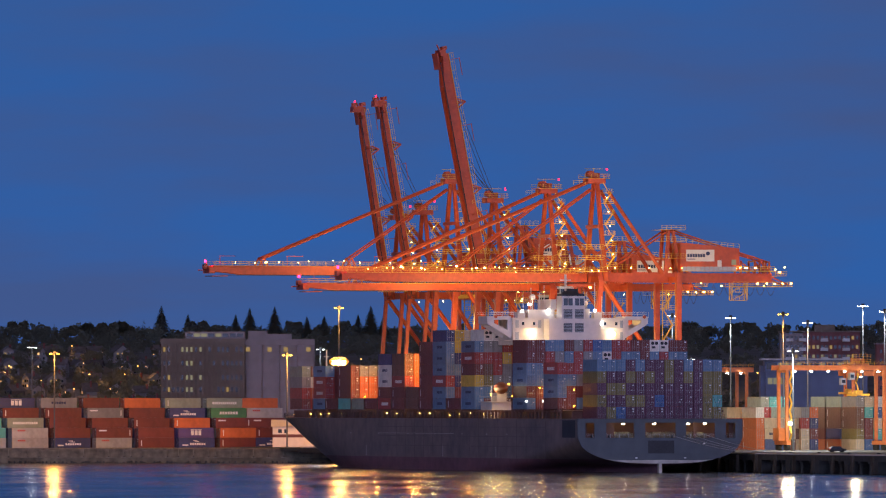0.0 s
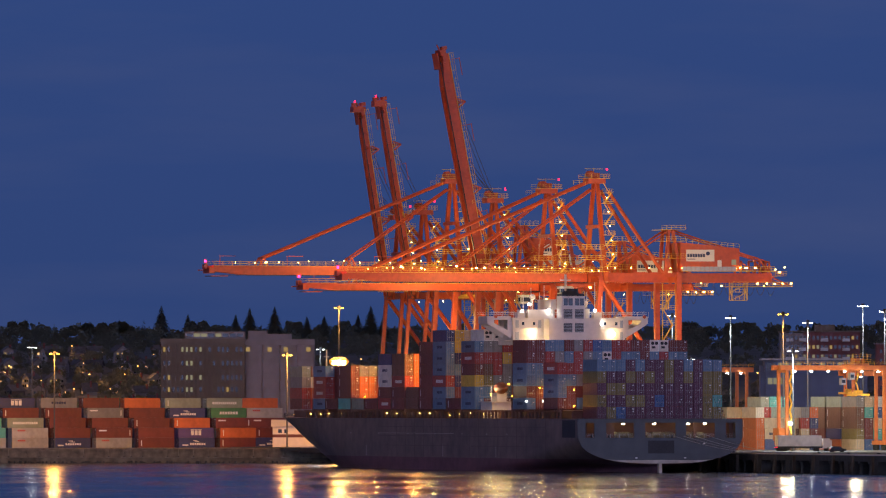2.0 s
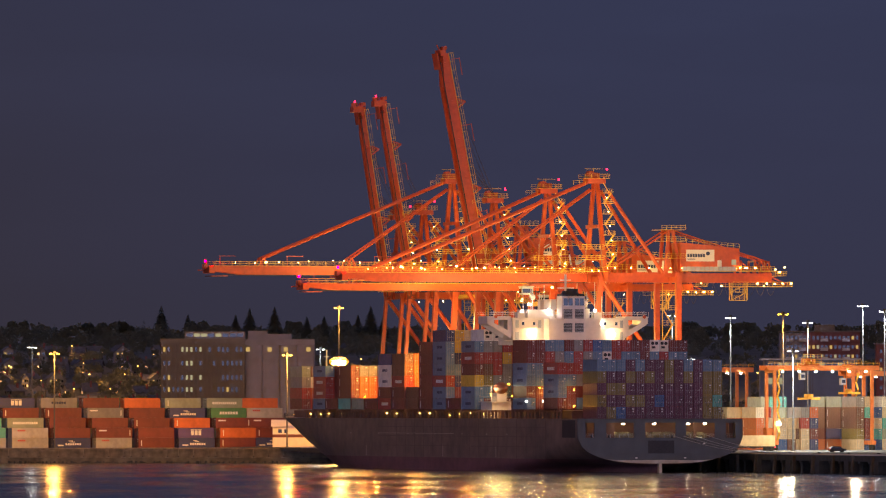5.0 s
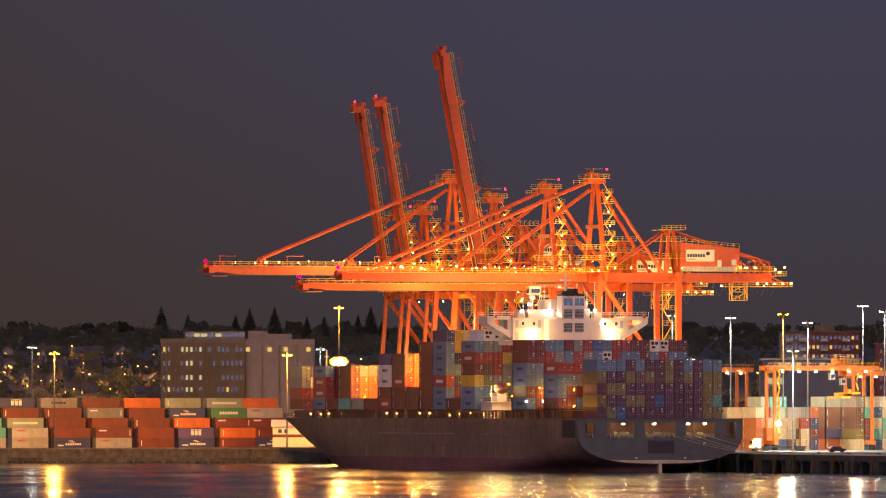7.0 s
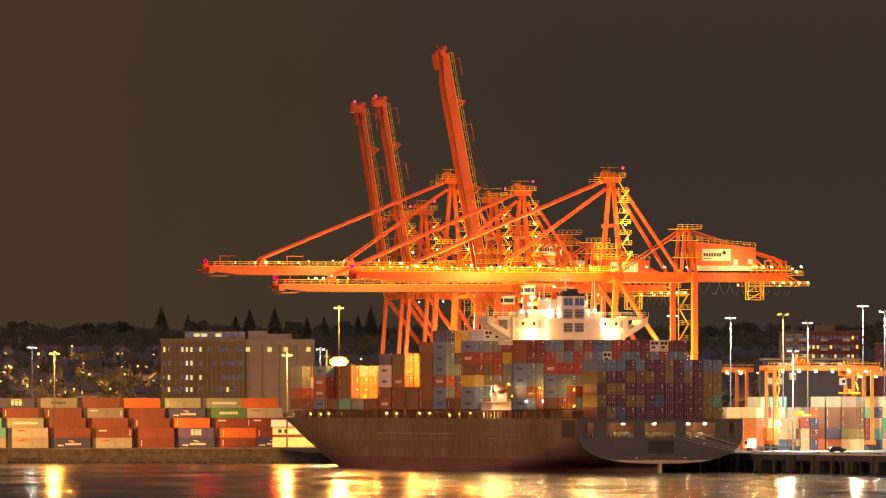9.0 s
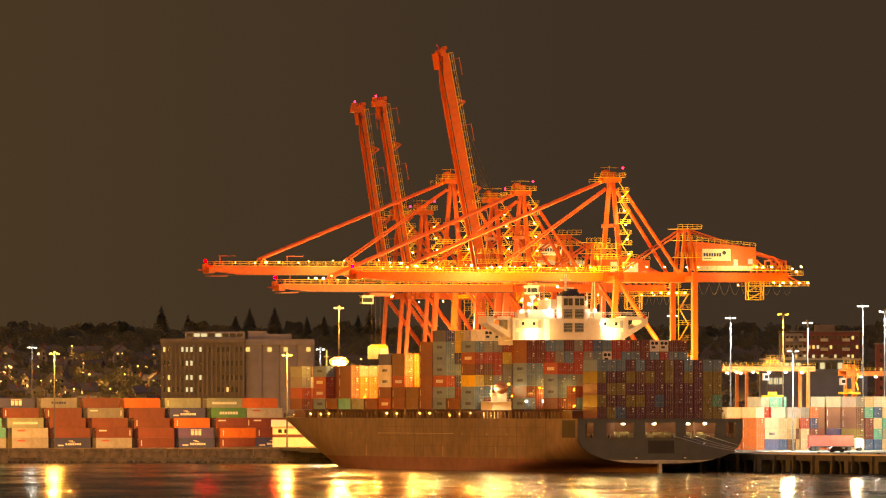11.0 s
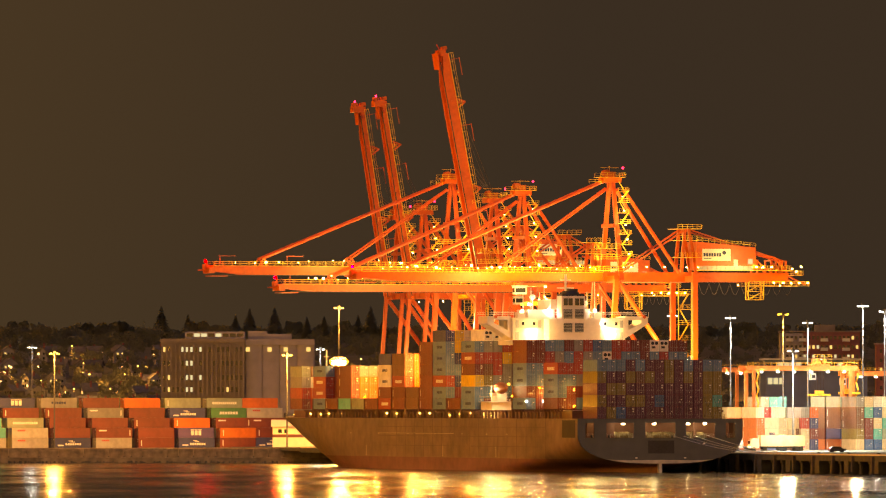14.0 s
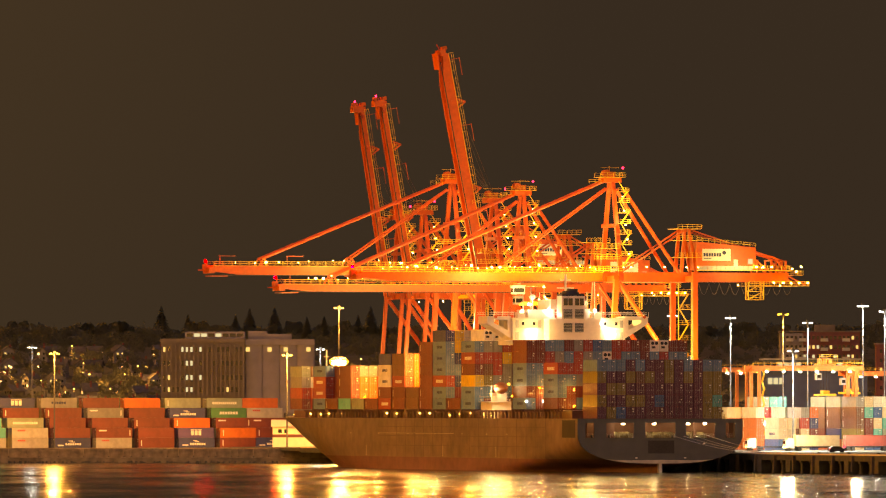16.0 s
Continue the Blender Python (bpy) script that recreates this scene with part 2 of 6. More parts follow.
# ---- sky ----
def build_sky():
    """A dome with dusk blue overhead and the brown night below it, which turns up over the port as night falls."""
    bm = bmesh.new()
    bmesh.ops.create_uvsphere(bm, u_segments=64, v_segments=32, radius=4900)
    bmesh.ops.reverse_faces(bm, faces=bm.faces)
    for face in bm.faces:
        face.smooth = True
    me = bpy.data.meshes.new("sky_dome")
    bm.to_mesh(me)
    bm.free()
    m = bpy.data.materials.new("dusk_sky")
    m.use_nodes = True
    m.cycles.emission_sampling = "NONE"
    t = m.node_tree
    n, l = t.nodes, t.links
    n.remove(n["Principled BSDF"])
    co = n.new("ShaderNodeTexCoord")
    sep = n.new("ShaderNodeSeparateXYZ")
    l.new(co.outputs["Object"], sep.inputs[0])
    ang = n.new("ShaderNodeMath")
    ang.operation = "ARCTAN2"
    l.new(sep.outputs["Z"], ang.inputs[0])
    l.new(sep.outputs["Y"], ang.inputs[1])
    # thin cloud banks, long in x
    cm = n.new("ShaderNodeMapping")
    cm.inputs["Scale"].default_value = (0.0032, 0.02, 0.02)
    l.new(co.outputs["Object"], cm.inputs["Vector"])
    cn = n.new("ShaderNodeTexNoise")
    cn.inputs["Scale"].default_value = 1.0
    cn.inputs["Detail"].default_value = 5
    cn.inputs["Roughness"].default_value = 0.5
    l.new(cm.outputs["Vector"], cn.inputs["Vector"])
    uni = n.new("ShaderNodeMapRange")
    uni.inputs["From Min"].default_value = -math.pi
    uni.inputs["From Max"].default_value = math.pi
    l.new(ang.outputs[0], uni.inputs["Value"])
    ramp = n.new("ShaderNodeValToRGB")
    # unseen bright bands behind the camera, added to light ship and quay
    night, city_fill, glow = (0.0112, 0.0079, 0.0056), (0.58, 0.265, 0.018), (1.35, 1.6, 3.1)
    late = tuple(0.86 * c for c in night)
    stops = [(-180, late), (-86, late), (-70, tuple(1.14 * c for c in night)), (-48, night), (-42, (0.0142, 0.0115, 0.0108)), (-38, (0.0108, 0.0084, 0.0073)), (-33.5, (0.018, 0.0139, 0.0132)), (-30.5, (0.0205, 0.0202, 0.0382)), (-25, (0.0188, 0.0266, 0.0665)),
             (-12, (0.029, 0.0625, 0.207)), (0, (0.029, 0.116, 0.385)), (10, (0.024, 0.07, 0.2)), (20, (0.015, 0.03, 0.07)), (30, night), (46, night), (56, city_fill),
             (106, city_fill), (118, (0.03, 0.03, 0.05)), (134, (0.06, 0.065, 0.1)), (143, glow), (180, glow)]
    e = ramp.color_ramp.elements
    while len(e) < len(stops):
        e.new(0.5)
    for el, (deg, c) in zip(e, stops):
        el.position = deg / 360 + 0.5
        el.color = (*c, 1)
    l.new(uni.outputs["Result"], ramp.inputs["Fac"])
    cl = n.new("ShaderNodeMapRange")
    cl.inputs["From Min"].default_value = 0.42
    cl.inputs["From Max"].default_value = 0.68
    cl.inputs["To Min"].default_value = 0.0
    cl.inputs["To Max"].default_value = 0.6
    l.new(cn.outputs["Fac"], cl.inputs["Value"])
    mixc = n.new("ShaderNodeMix")
    mixc.data_type = "RGBA"
    mixc.inputs["B"].default_value = (0.066, 0.084, 0.19, 1)
    dim = n.new("ShaderNodeMath")
    dim.operation = "MULTIPLY"
    fade = n.new("ShaderNodeMapRange")
    fade.inputs["From Min"].default_value = radians(-30)
    fade.inputs["From Max"].default_value = radians(-5)
    l.new(ang.outputs[0], fade.inputs["Value"])
    l.new(cl.outputs["Result"], dim.inputs[0])
    l.new(fade.outputs["Result"], dim.inputs[1])
    l.new(dim.outputs[0], mixc.inputs["Factor"])
    l.new(ramp.outputs["Color"], mixc.inputs["A"])
    # unseen orange fill added off to the left, coming up with the night
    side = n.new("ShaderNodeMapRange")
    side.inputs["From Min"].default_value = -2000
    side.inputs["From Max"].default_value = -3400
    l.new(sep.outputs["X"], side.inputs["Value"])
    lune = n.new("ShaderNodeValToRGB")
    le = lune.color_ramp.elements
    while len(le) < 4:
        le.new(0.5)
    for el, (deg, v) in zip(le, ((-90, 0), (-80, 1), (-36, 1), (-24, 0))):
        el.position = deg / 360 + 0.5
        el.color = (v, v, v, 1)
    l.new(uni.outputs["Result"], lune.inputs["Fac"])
    town_fill = n.new("ShaderNodeMath")
    town_fill.operation = "MULTIPLY"
    l.new(side.outputs["Result"], town_fill.inputs[0])
    l.new(lune.outputs["Color"], town_fill.inputs[1])
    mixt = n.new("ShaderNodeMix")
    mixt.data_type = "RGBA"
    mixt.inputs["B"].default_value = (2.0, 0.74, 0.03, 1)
    l.new(town_fill.outputs[0], mixt.inputs["Factor"])
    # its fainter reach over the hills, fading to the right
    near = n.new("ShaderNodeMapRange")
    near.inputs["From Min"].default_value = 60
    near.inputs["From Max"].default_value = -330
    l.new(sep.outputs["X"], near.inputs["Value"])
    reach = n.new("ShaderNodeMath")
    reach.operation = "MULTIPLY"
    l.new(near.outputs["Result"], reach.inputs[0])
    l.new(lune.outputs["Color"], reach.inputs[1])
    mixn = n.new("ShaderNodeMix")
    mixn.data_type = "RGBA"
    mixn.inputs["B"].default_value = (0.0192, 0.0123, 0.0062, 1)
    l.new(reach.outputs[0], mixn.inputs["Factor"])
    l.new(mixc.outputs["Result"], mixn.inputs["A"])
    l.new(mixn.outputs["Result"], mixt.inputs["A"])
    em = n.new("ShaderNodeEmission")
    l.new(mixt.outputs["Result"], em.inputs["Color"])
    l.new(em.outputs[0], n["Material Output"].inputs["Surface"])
    me.materials.append(m)
    ob = new("sky_backdrop", me)
    ob.visible_shadow = False
    return tagged(ob, "dusk sky turning from blue to brown night", "sky", kind="structure")


SKY = build_sky()


# ---- water, ground, quays ----
def build_water():
    bm = bmesh.new()
    vs = [bm.verts.new(p) for p in ((-4500, -600, 0), (4500, -600, 0), (4500, 4600, 0), (-4500, 4600, 0))]
    bm.faces.new(vs)
    me = bpy.data.meshes.new("water")
    bm.to_mesh(me)
    bm.free()
    m = bpy.data.materials.new("harbour_water")
    m.use_nodes = True
    t = m.node_tree
    n, l = t.nodes, t.links
    b = n["Principled BSDF"]
    b.inputs["Base Color"].default_value = (0.012, 0.018, 0.024, 1)
    b.inputs["Roughness"].default_value = 0.13
    b.inputs["IOR"].default_value = 1.33
    b.inputs["Specular Tint"].default_value = (0.62, 0.57, 0.6, 1)
    co = n.new("ShaderNodeTexCoord")
    mp = n.new("ShaderNodeMapping")
    mp.inputs["Scale"].default_value = (0.09, 0.03, 1)
    l.new(co.outputs["Object"], mp.inputs["Vector"])
    no = n.new("ShaderNodeTexNoise")
    no.inputs["Scale"].default_value = 1.0
    no.inputs["Detail"].default_value = 5
    l.new(mp.outputs["Vector"], no.inputs["Vector"])
    bu = n.new("ShaderNodeBump")
    bu.inputs["Strength"].default_value = 0.7
    bu.inputs["Distance"].default_value = 0.6
    l.new(no.outputs["Fac"], bu.inputs["Height"])
    l.new(bu.outputs["Normal"], b.inputs["Normal"])
    rr = n.new("ShaderNodeMapRange")
    # wind lanes: long patches of smoother and rougher water
    lm = n.new("ShaderNodeMapping")
    lm.inputs["Scale"].default_value = (0.03, 0.0085, 1)
    l.new(co.outputs["Object"], lm.inputs["Vector"])
    ln = n.new("ShaderNodeTexNoise")
    ln.inputs["Scale"].default_value = 1.0
    ln.inputs["Detail"].default_value = 5
    ln.inputs["Roughness"].default_value = 0.65
    l.new(lm.outputs["Vector"], ln.inputs["Vector"])
    rr.inputs["From Min"].default_value = 0.36
    rr.inputs["From Max"].default_value = 0.66
    rr.inputs["To Min"].default_value = 0.085
    rr.inputs["To Max"].default_value = 0.22
    l.new(ln.outputs["Fac"], rr.inputs["Value"])
    l.new(rr.outputs["Result"], b.inputs["Roughness"])
    me.materials.append(m)
    return tagged(new("water", me), "calm dark harbour water with smeared reflections", "water", kind="structure")


build_water()


def build_ground():
    s = Shape()
    # land behind both quays, up to the hills
    ys = [2990, 3150, 3400, 3550, 3750, 4000, 4300, 4650]
    zs = [4.2, 4.6, 6, 9, 20, 34, 43, 44]
    nx = 60
    for j, (y, z) in enumerate(zip(ys, zs)):
        for i in range(nx + 1):
            x = -2400 + 4800 * i / nx
            dz = 0 if j < 3 else 3.0 * noise.noise((x * 0.006, y * 0.004, 3.0)) + 1.5 * noise.noise((x * 0.02, y * 0.01, 9.0))
            s.v.append((x, y, z + dz))
    for j in range(len(ys) - 1):
        for i in range(nx):
            a = j * (nx + 1) + i
            s.f.append((a, a + 1, a + nx + 2, a + nx + 1))
            s.k.append(0)
    # a skirt down into the water along its near edge
    s.add([(-2400, 2990, 4.2), (2400, 2990, 4.2), (2400, 2990, -3), (-2400, 2990, -3)], [(0, 3, 2, 1)])
    solid("ground", s, HILL_EARTH, Matrix(), "dark wooded hillside behind the port", "ground", kind="structure")


def build_far_quay():
    """The old concrete quay under the left yard: a ragged wall with a lower ledge and dark recesses."""
    rng = random.Random(4)
    q = thing("far_quay", pose(-180, 2948, 0), "weathered concrete quay wall with a stained lower ledge", "quay", kind="structure")
    part("deck_slab", Shape().box(-120, 175, 1.2, 48, 2.0, 4.25), CONCRETE, q)
    part("lower_ledge", Shape().box(-120, 175, 0, 30, -3, 1.55), LEDGE, q)
    x = -118.0
    me = {}
    while x < 172:
        w = rng.choice((2.1, 3.2, 4.4, 5.6, 7.3))
        key = (w, rng.choice((0, 1, 2)))
        if key not in me:
            d = (-0.1, 0.35, 0.8)[key[1]]
            me[key] = Shape().box(0, w - 0.25, -0.1 - d, 1.3, 1.6, 4.1 - d * 0.4).box(0.5, w - 0.9, 0.1, 1.4, 0.9, 1.6).mesh("panel", CONCRETE)
        p = part("panel", me[key], CONCRETE, q)
        p.location = (x, 1.0, 0)
        x += w
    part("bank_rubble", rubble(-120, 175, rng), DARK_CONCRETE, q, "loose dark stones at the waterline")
    return q


def rubble(x0, x1, rng):
    s = Shape()
    for i in range(500):
        x, y, r = rng.uniform(x0, x1), rng.uniform(-1.6, 0.2), rng.uniform(0.2, 0.6)
        top = 0.1 + rng.uniform(0, 0.6)
        v = [(x + r * math.cos(a) * rng.uniform(0.7, 1.2), y + r * math.sin(a) * rng.uniform(0.7, 1.2), -0.5) for a in (0.3, 1.6, 2.9, 4.1, 5.3)]
        v += [((p[0] - x) * 0.5 + x, (p[1] - y) * 0.5 + y, top) for p in v[:5]]
        s.add(v, [(i, (i + 1) % 5, 5 + (i + 1) % 5, 5 + i) for i in range(5)] + [(5, 6, 7, 8, 9)])
    return s


def build_wharf():
    """The berth's piled wharf: a deck, a beam along the edge, bents of piles, fenders, bollards and a bull rail."""
    w = thing("wharf", berth(0, 0, 0), "concrete piled wharf with a lit deck edge and dark bays below", "wharf", kind="structure")
    part("deck_slab", Shape().box(24.2, 520, -190, 520, 3.6, 4.5), ASPHALT, w)
    # edge beam, wall and bents carry the shade under the deck in their colour
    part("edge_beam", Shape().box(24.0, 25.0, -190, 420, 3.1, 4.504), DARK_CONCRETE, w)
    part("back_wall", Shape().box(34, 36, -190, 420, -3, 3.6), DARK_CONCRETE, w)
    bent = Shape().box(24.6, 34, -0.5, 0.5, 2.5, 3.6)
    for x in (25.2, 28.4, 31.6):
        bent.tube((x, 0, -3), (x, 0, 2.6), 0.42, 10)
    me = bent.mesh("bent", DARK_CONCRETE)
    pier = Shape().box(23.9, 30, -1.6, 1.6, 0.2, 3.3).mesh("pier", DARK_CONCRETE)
    fend = Shape().box(23.3, 24.0, -0.45, 0.45, 0.6, 4.3).mesh("fender", TIMBER)
    boll = Shape().tube((24.9, 0, 4.5), (24.9, 0, 5.0), 0.3, 10).tube((24.9, 0, 5.0), (24.9, 0, 5.2), 0.48, 10).mesh("bollard", DARK_STEEL)
    for i in range(70):
        y = -186 + i * 7.5
        part("bent", me, None, w).location = (0, y, 0)
        if i % 2 == 0:
            part("fender", fend, None, w).location = (0, y + 2, 0)
        if i % 3 == 0:
            part("pier", pier, None, w).location = (0, y, 0)
            part("bollard", boll, None, w).location = (0, y + 1, 0)
    # white paint stands in for the light along this rail
    part("bull_rail", Shape().box(24.1, 24.5, -190, 420, 4.51, 4.85), WHITE_PAINT, w)
    for x in (28.0, 54.5):
        part("crane_rail", Shape().box(x - 0.08, x + 0.08, -190, 420, 4.5, 4.62), GREY_STEEL, w)


build_ground()
build_far_quay()
build_wharf()


# ---- shipping containers ----
BOX_L, BOX_W, BOX_H = 12.19, 2.36, 2.89
BOX_MESH = {}
PLATES = [Shape().box(x, x + a, -0.045, -0.028, z, z + c).mesh("marking_plate", BAR_WHITE) for x, z, a, c in (
    (0.36, 2.25, 0.5, 0.24), (0.5, 1.62, 0.3, 0.2), (0.14, 1.05, 0.16, 0.26), (0.42, 2.2, 0.44, 0.28), (0.42, 1.6, 0.34, 0.3), (0.12, 0.5, 0.16, 0.16))]
PLATE_SETS = ((), (0, 1), (3, 4), (0, 2), (3, 5), (1, 2))


def box_meshes(color, length):
    """Body, door leaf, bars; x across, y along; origin at the bottom middle, doors at -y."""
    key = (color, length)
    if key in BOX_MESH:
        return BOX_MESH[key]
    w, h, L = BOX_W / 2, BOX_H, length / 2
    s = Shape()
    s.box(-w + 0.06, w - 0.06, -L + 0.12, L - 0.06, 0.12, h - 0.05)
    for x in (-w, w - 0.16):
        for y in (-L, L - 0.16):
            s.box(x, x + 0.16, y, y + 0.16, 0, h)
        s.box(x + (0 if x < 0 else 0.04), x + (0.12 if x < 0 else 0.16), -L + 0.16, L - 0.16, 0.0, 0.17)
        s.box(x + (0 if x < 0 else 0.06), x + (0.1 if x < 0 else 0.16), -L + 0.16, L - 0.16, h - 0.1, h - 0.005)
    for y in (-L, L - 0.12):
        s.box(-w + 0.16, w - 0.16, y, y + 0.12, 0.0, 0.16)
        s.box(-w + 0.16, w - 0.16, y, y + 0.12, h - 0.13, h - 0.005)
    body = s.mesh("body", BOX_PAINT[color])
    # the leaf: one folded sheet with four raised panels
    prof = [(0.06, 0.18), (0.0, 0.18)]
    for z in (0.55, 1.15, 1.75, 2.35):
        prof += [(0.0, z - 0.2), (-0.03, z - 0.16), (-0.03, z + 0.16), (0.0, z + 0.2)]
    prof += [(0.0, h - 0.15), (0.06, h - 0.15)]
    n = len(prof)
    d = Shape().add([(x, y, z) for x in (0.0, w - 0.18) for y, z in prof], [(i, i + 1, n + i + 1, n + i) for i in range(n - 1)] + [(n - 1, 0, n, 2 * n - 1), tuple(range(n - 1, -1, -1)), tuple(range(n, 2 * n))])
    door = d.mesh("door", BOX_PAINT[color])
    b = Shape()
    for x in (0.3, 0.78):
        b.tube((x, -0.07, 0.1), (x, -0.07, h - 0.08), 0.028, 6)
        b.box(x - 0.04, x + 0.26, -0.1, -0.05, 1.0, 1.09)
    bars = b.mesh("locking_bar", GREY_STEEL)
    BOX_MESH[key] = (body, door, bars)
    return BOX_MESH[key]


def container(m, color, group, where, length=BOX_L, doors=True, mark=None):
    ob = thing("shipping_container", m, "%s corrugated steel shipping container %s" % (PAINT[color][1], where), "container", group)
    body, door, bars = box_meshes(color, length)
    part("body", body, None, ob)
    if doors:
        for turn in (0, 1):
            d = part("door", door, None, ob)
            d.matrix_basis = pose(-1.06 if turn else 0.02, -length / 2 + 0.05, 0)
            part("locking_bar", bars, None, d)
            for p in () if turn else random.choice(PLATE_SETS):
                part("marking_plate", PLATES[p], None, d)
    if mark:
        mark(ob, length)
    return ob


class Pile:
    """Containers joined into one object, with the same bodies, doors and bars."""

    def __init__(self):
        self.shape, self.mats = Shape(), []

    def put(self, me, m):
        mt = me.materials[0]
        if mt not in self.mats:
            self.mats.append(mt)
        self.shape.add([m @ v.co for v in me.vertices], [tuple(p.vertices) for p in me.polygons], self.mats.index(mt))

    def container(self, m, color):
        body, door, bars = box_meshes(color, BOX_L)
        self.put(body, m)
        for x in (-1.06, 0.02):
            leaf = m @ pose(x, -BOX_L / 2 + 0.05, 0)
            self.put(door, leaf)
            self.put(bars, leaf)
            if x > 0:
                for p in random.choice(PLATE_SETS):
                    self.put(PLATES[p], leaf)


MARK_MESH = {}


def mark_bars(rows, material, key):
    """Bars in place of lettering on both long sides: rows of (y0, y1, z0, z1)."""
    def put(ob, length):
        if key not in MARK_MESH:
            s, r = Shape(), Shape()
            for y0, y1, z0, z1 in rows:
                s.box(-BOX_W / 2 + 0.04, -BOX_W / 2 + 0.055, y0, y1, z0, z1)
                r.box(BOX_W / 2 - 0.055, BOX_W / 2 - 0.04, -y1, -y0, z0, z1)
            MARK_MESH[key] = (s.mesh("marking", material), r.mesh("marking", material))
        for me in MARK_MESH[key]:
            part("marking", me, None, ob)
    return put


def letters(n, y0, y1, z0, z1):
    w = (y1 - y0) / n
    return [(y0 + i * w + w * 0.12, y0 + (i + 1) * w - w * 0.12, z0, z1) for i in range(n)]


MARK_NAVY = mark_bars(letters(6, -2.5, 2.5, 1.15, 1.8), BAR_NAVY, "six_navy")
MARK_WHITE = mark_bars(letters(7, -3.2, 3.2, 1.0, 1.8), BAR_WHITE, "seven_white")
MARK_WIDE = mark_bars(letters(12, -4.2, 4.2, 1.05, 1.75), BAR_WHITE, "twelve_white")
MARK_THREE = mark_bars(letters(3, -1.9, 1.9, 0.7, 2.1) + [(-1.9, 1.9, 2.25, 2.4)], BAR_WHITE, "three_white")
MARK_SMALL = mark_bars([(2.6, 5.2, 1.9, 2.3), (-5.4, -5.15, 0.6, 2.2)], BAR_WHITE, "small_white")
MARK_RED = mark_bars(letters(4, 1.6, 4.2, 1.9, 2.35), BAR_RED, "four_red")
MARK_CODE = mark_bars([(4.9, 5.2, 0.5, 2.2)], BAR_WHITE, "code_white")
MARK_SWIRL = mark_bars(letters(7, -3.0, 2.4, 0.75, 1.35) + [(-0.8, 0.5, 1.6, 1.8), (-0.2, 1.3, 1.9, 2.1), (2.9, 4.9, 0.5, 0.9)], BAR_WHITE, "swirl_white")


def reefer(ob, length):
    """The cooling unit in a refrigerated container's end: a panel, two dark fans and a control box."""
    y = -length / 2
    unit = part("cooling_unit", Shape().box(-1.0, 1.0, y - 0.02, y + 0.14, 0.2, BOX_H - 0.15), WHITE_PAINT, ob, "white cooling unit panel")
    fan = Shape().tube((0, -0.05, 0), (0, 0.0, 0), 0.42, 16).mesh("fan", DARK_STEEL)
    for x in (-0.5, 0.5):
        part("fan", fan, None, unit).location = (x, y - 0.02, 2.05)
    part("control_box", Shape().box(-0.7, 0.2, y - 0.08, y - 0.02, 0.75, 1.3), DARK_STEEL, unit)


# ---- the container ship ----
DECK = 13.3
TIER = 2.92


def hull_half(y, z):
    """Half breadth at y metres from the stern and z above the water."""
    full = 21.4
    t = max(0.0, min(1.0, (z + 1.0) / (DECK + 1.0)))
    # bow: the entrance is fine at the water and flares to the deck
    start = 175 + 62 * t
    end = 287 + 35 * t ** 0.85
    power = 1.7 + 1.5 * t
    b = full
    if y > start:
        u = min(1.0, (y - start) / (end - start))
        b *= max(0.0, 1 - u ** power)
    # stern: cut away below, filling out forwards
    k = max(0.0, 1 - y / 62.0)
    if k > 0:
        s = max(0.0, min(1.0, (z - 2.2 * k) / (6.6 * k + 1e-6)))
        b *= (1 - k) + k * max(0.0, 1 - (1 - s) ** 2) ** (1 / 2.9)
    return max(b, 0.02)


def stem(z):
    """How far forward the hull reaches at z above the water."""
    t = max(0.0, min(1.0, (z + 1.0) / (DECK + 1.0)))
    return 287 + 35 * t ** 0.85


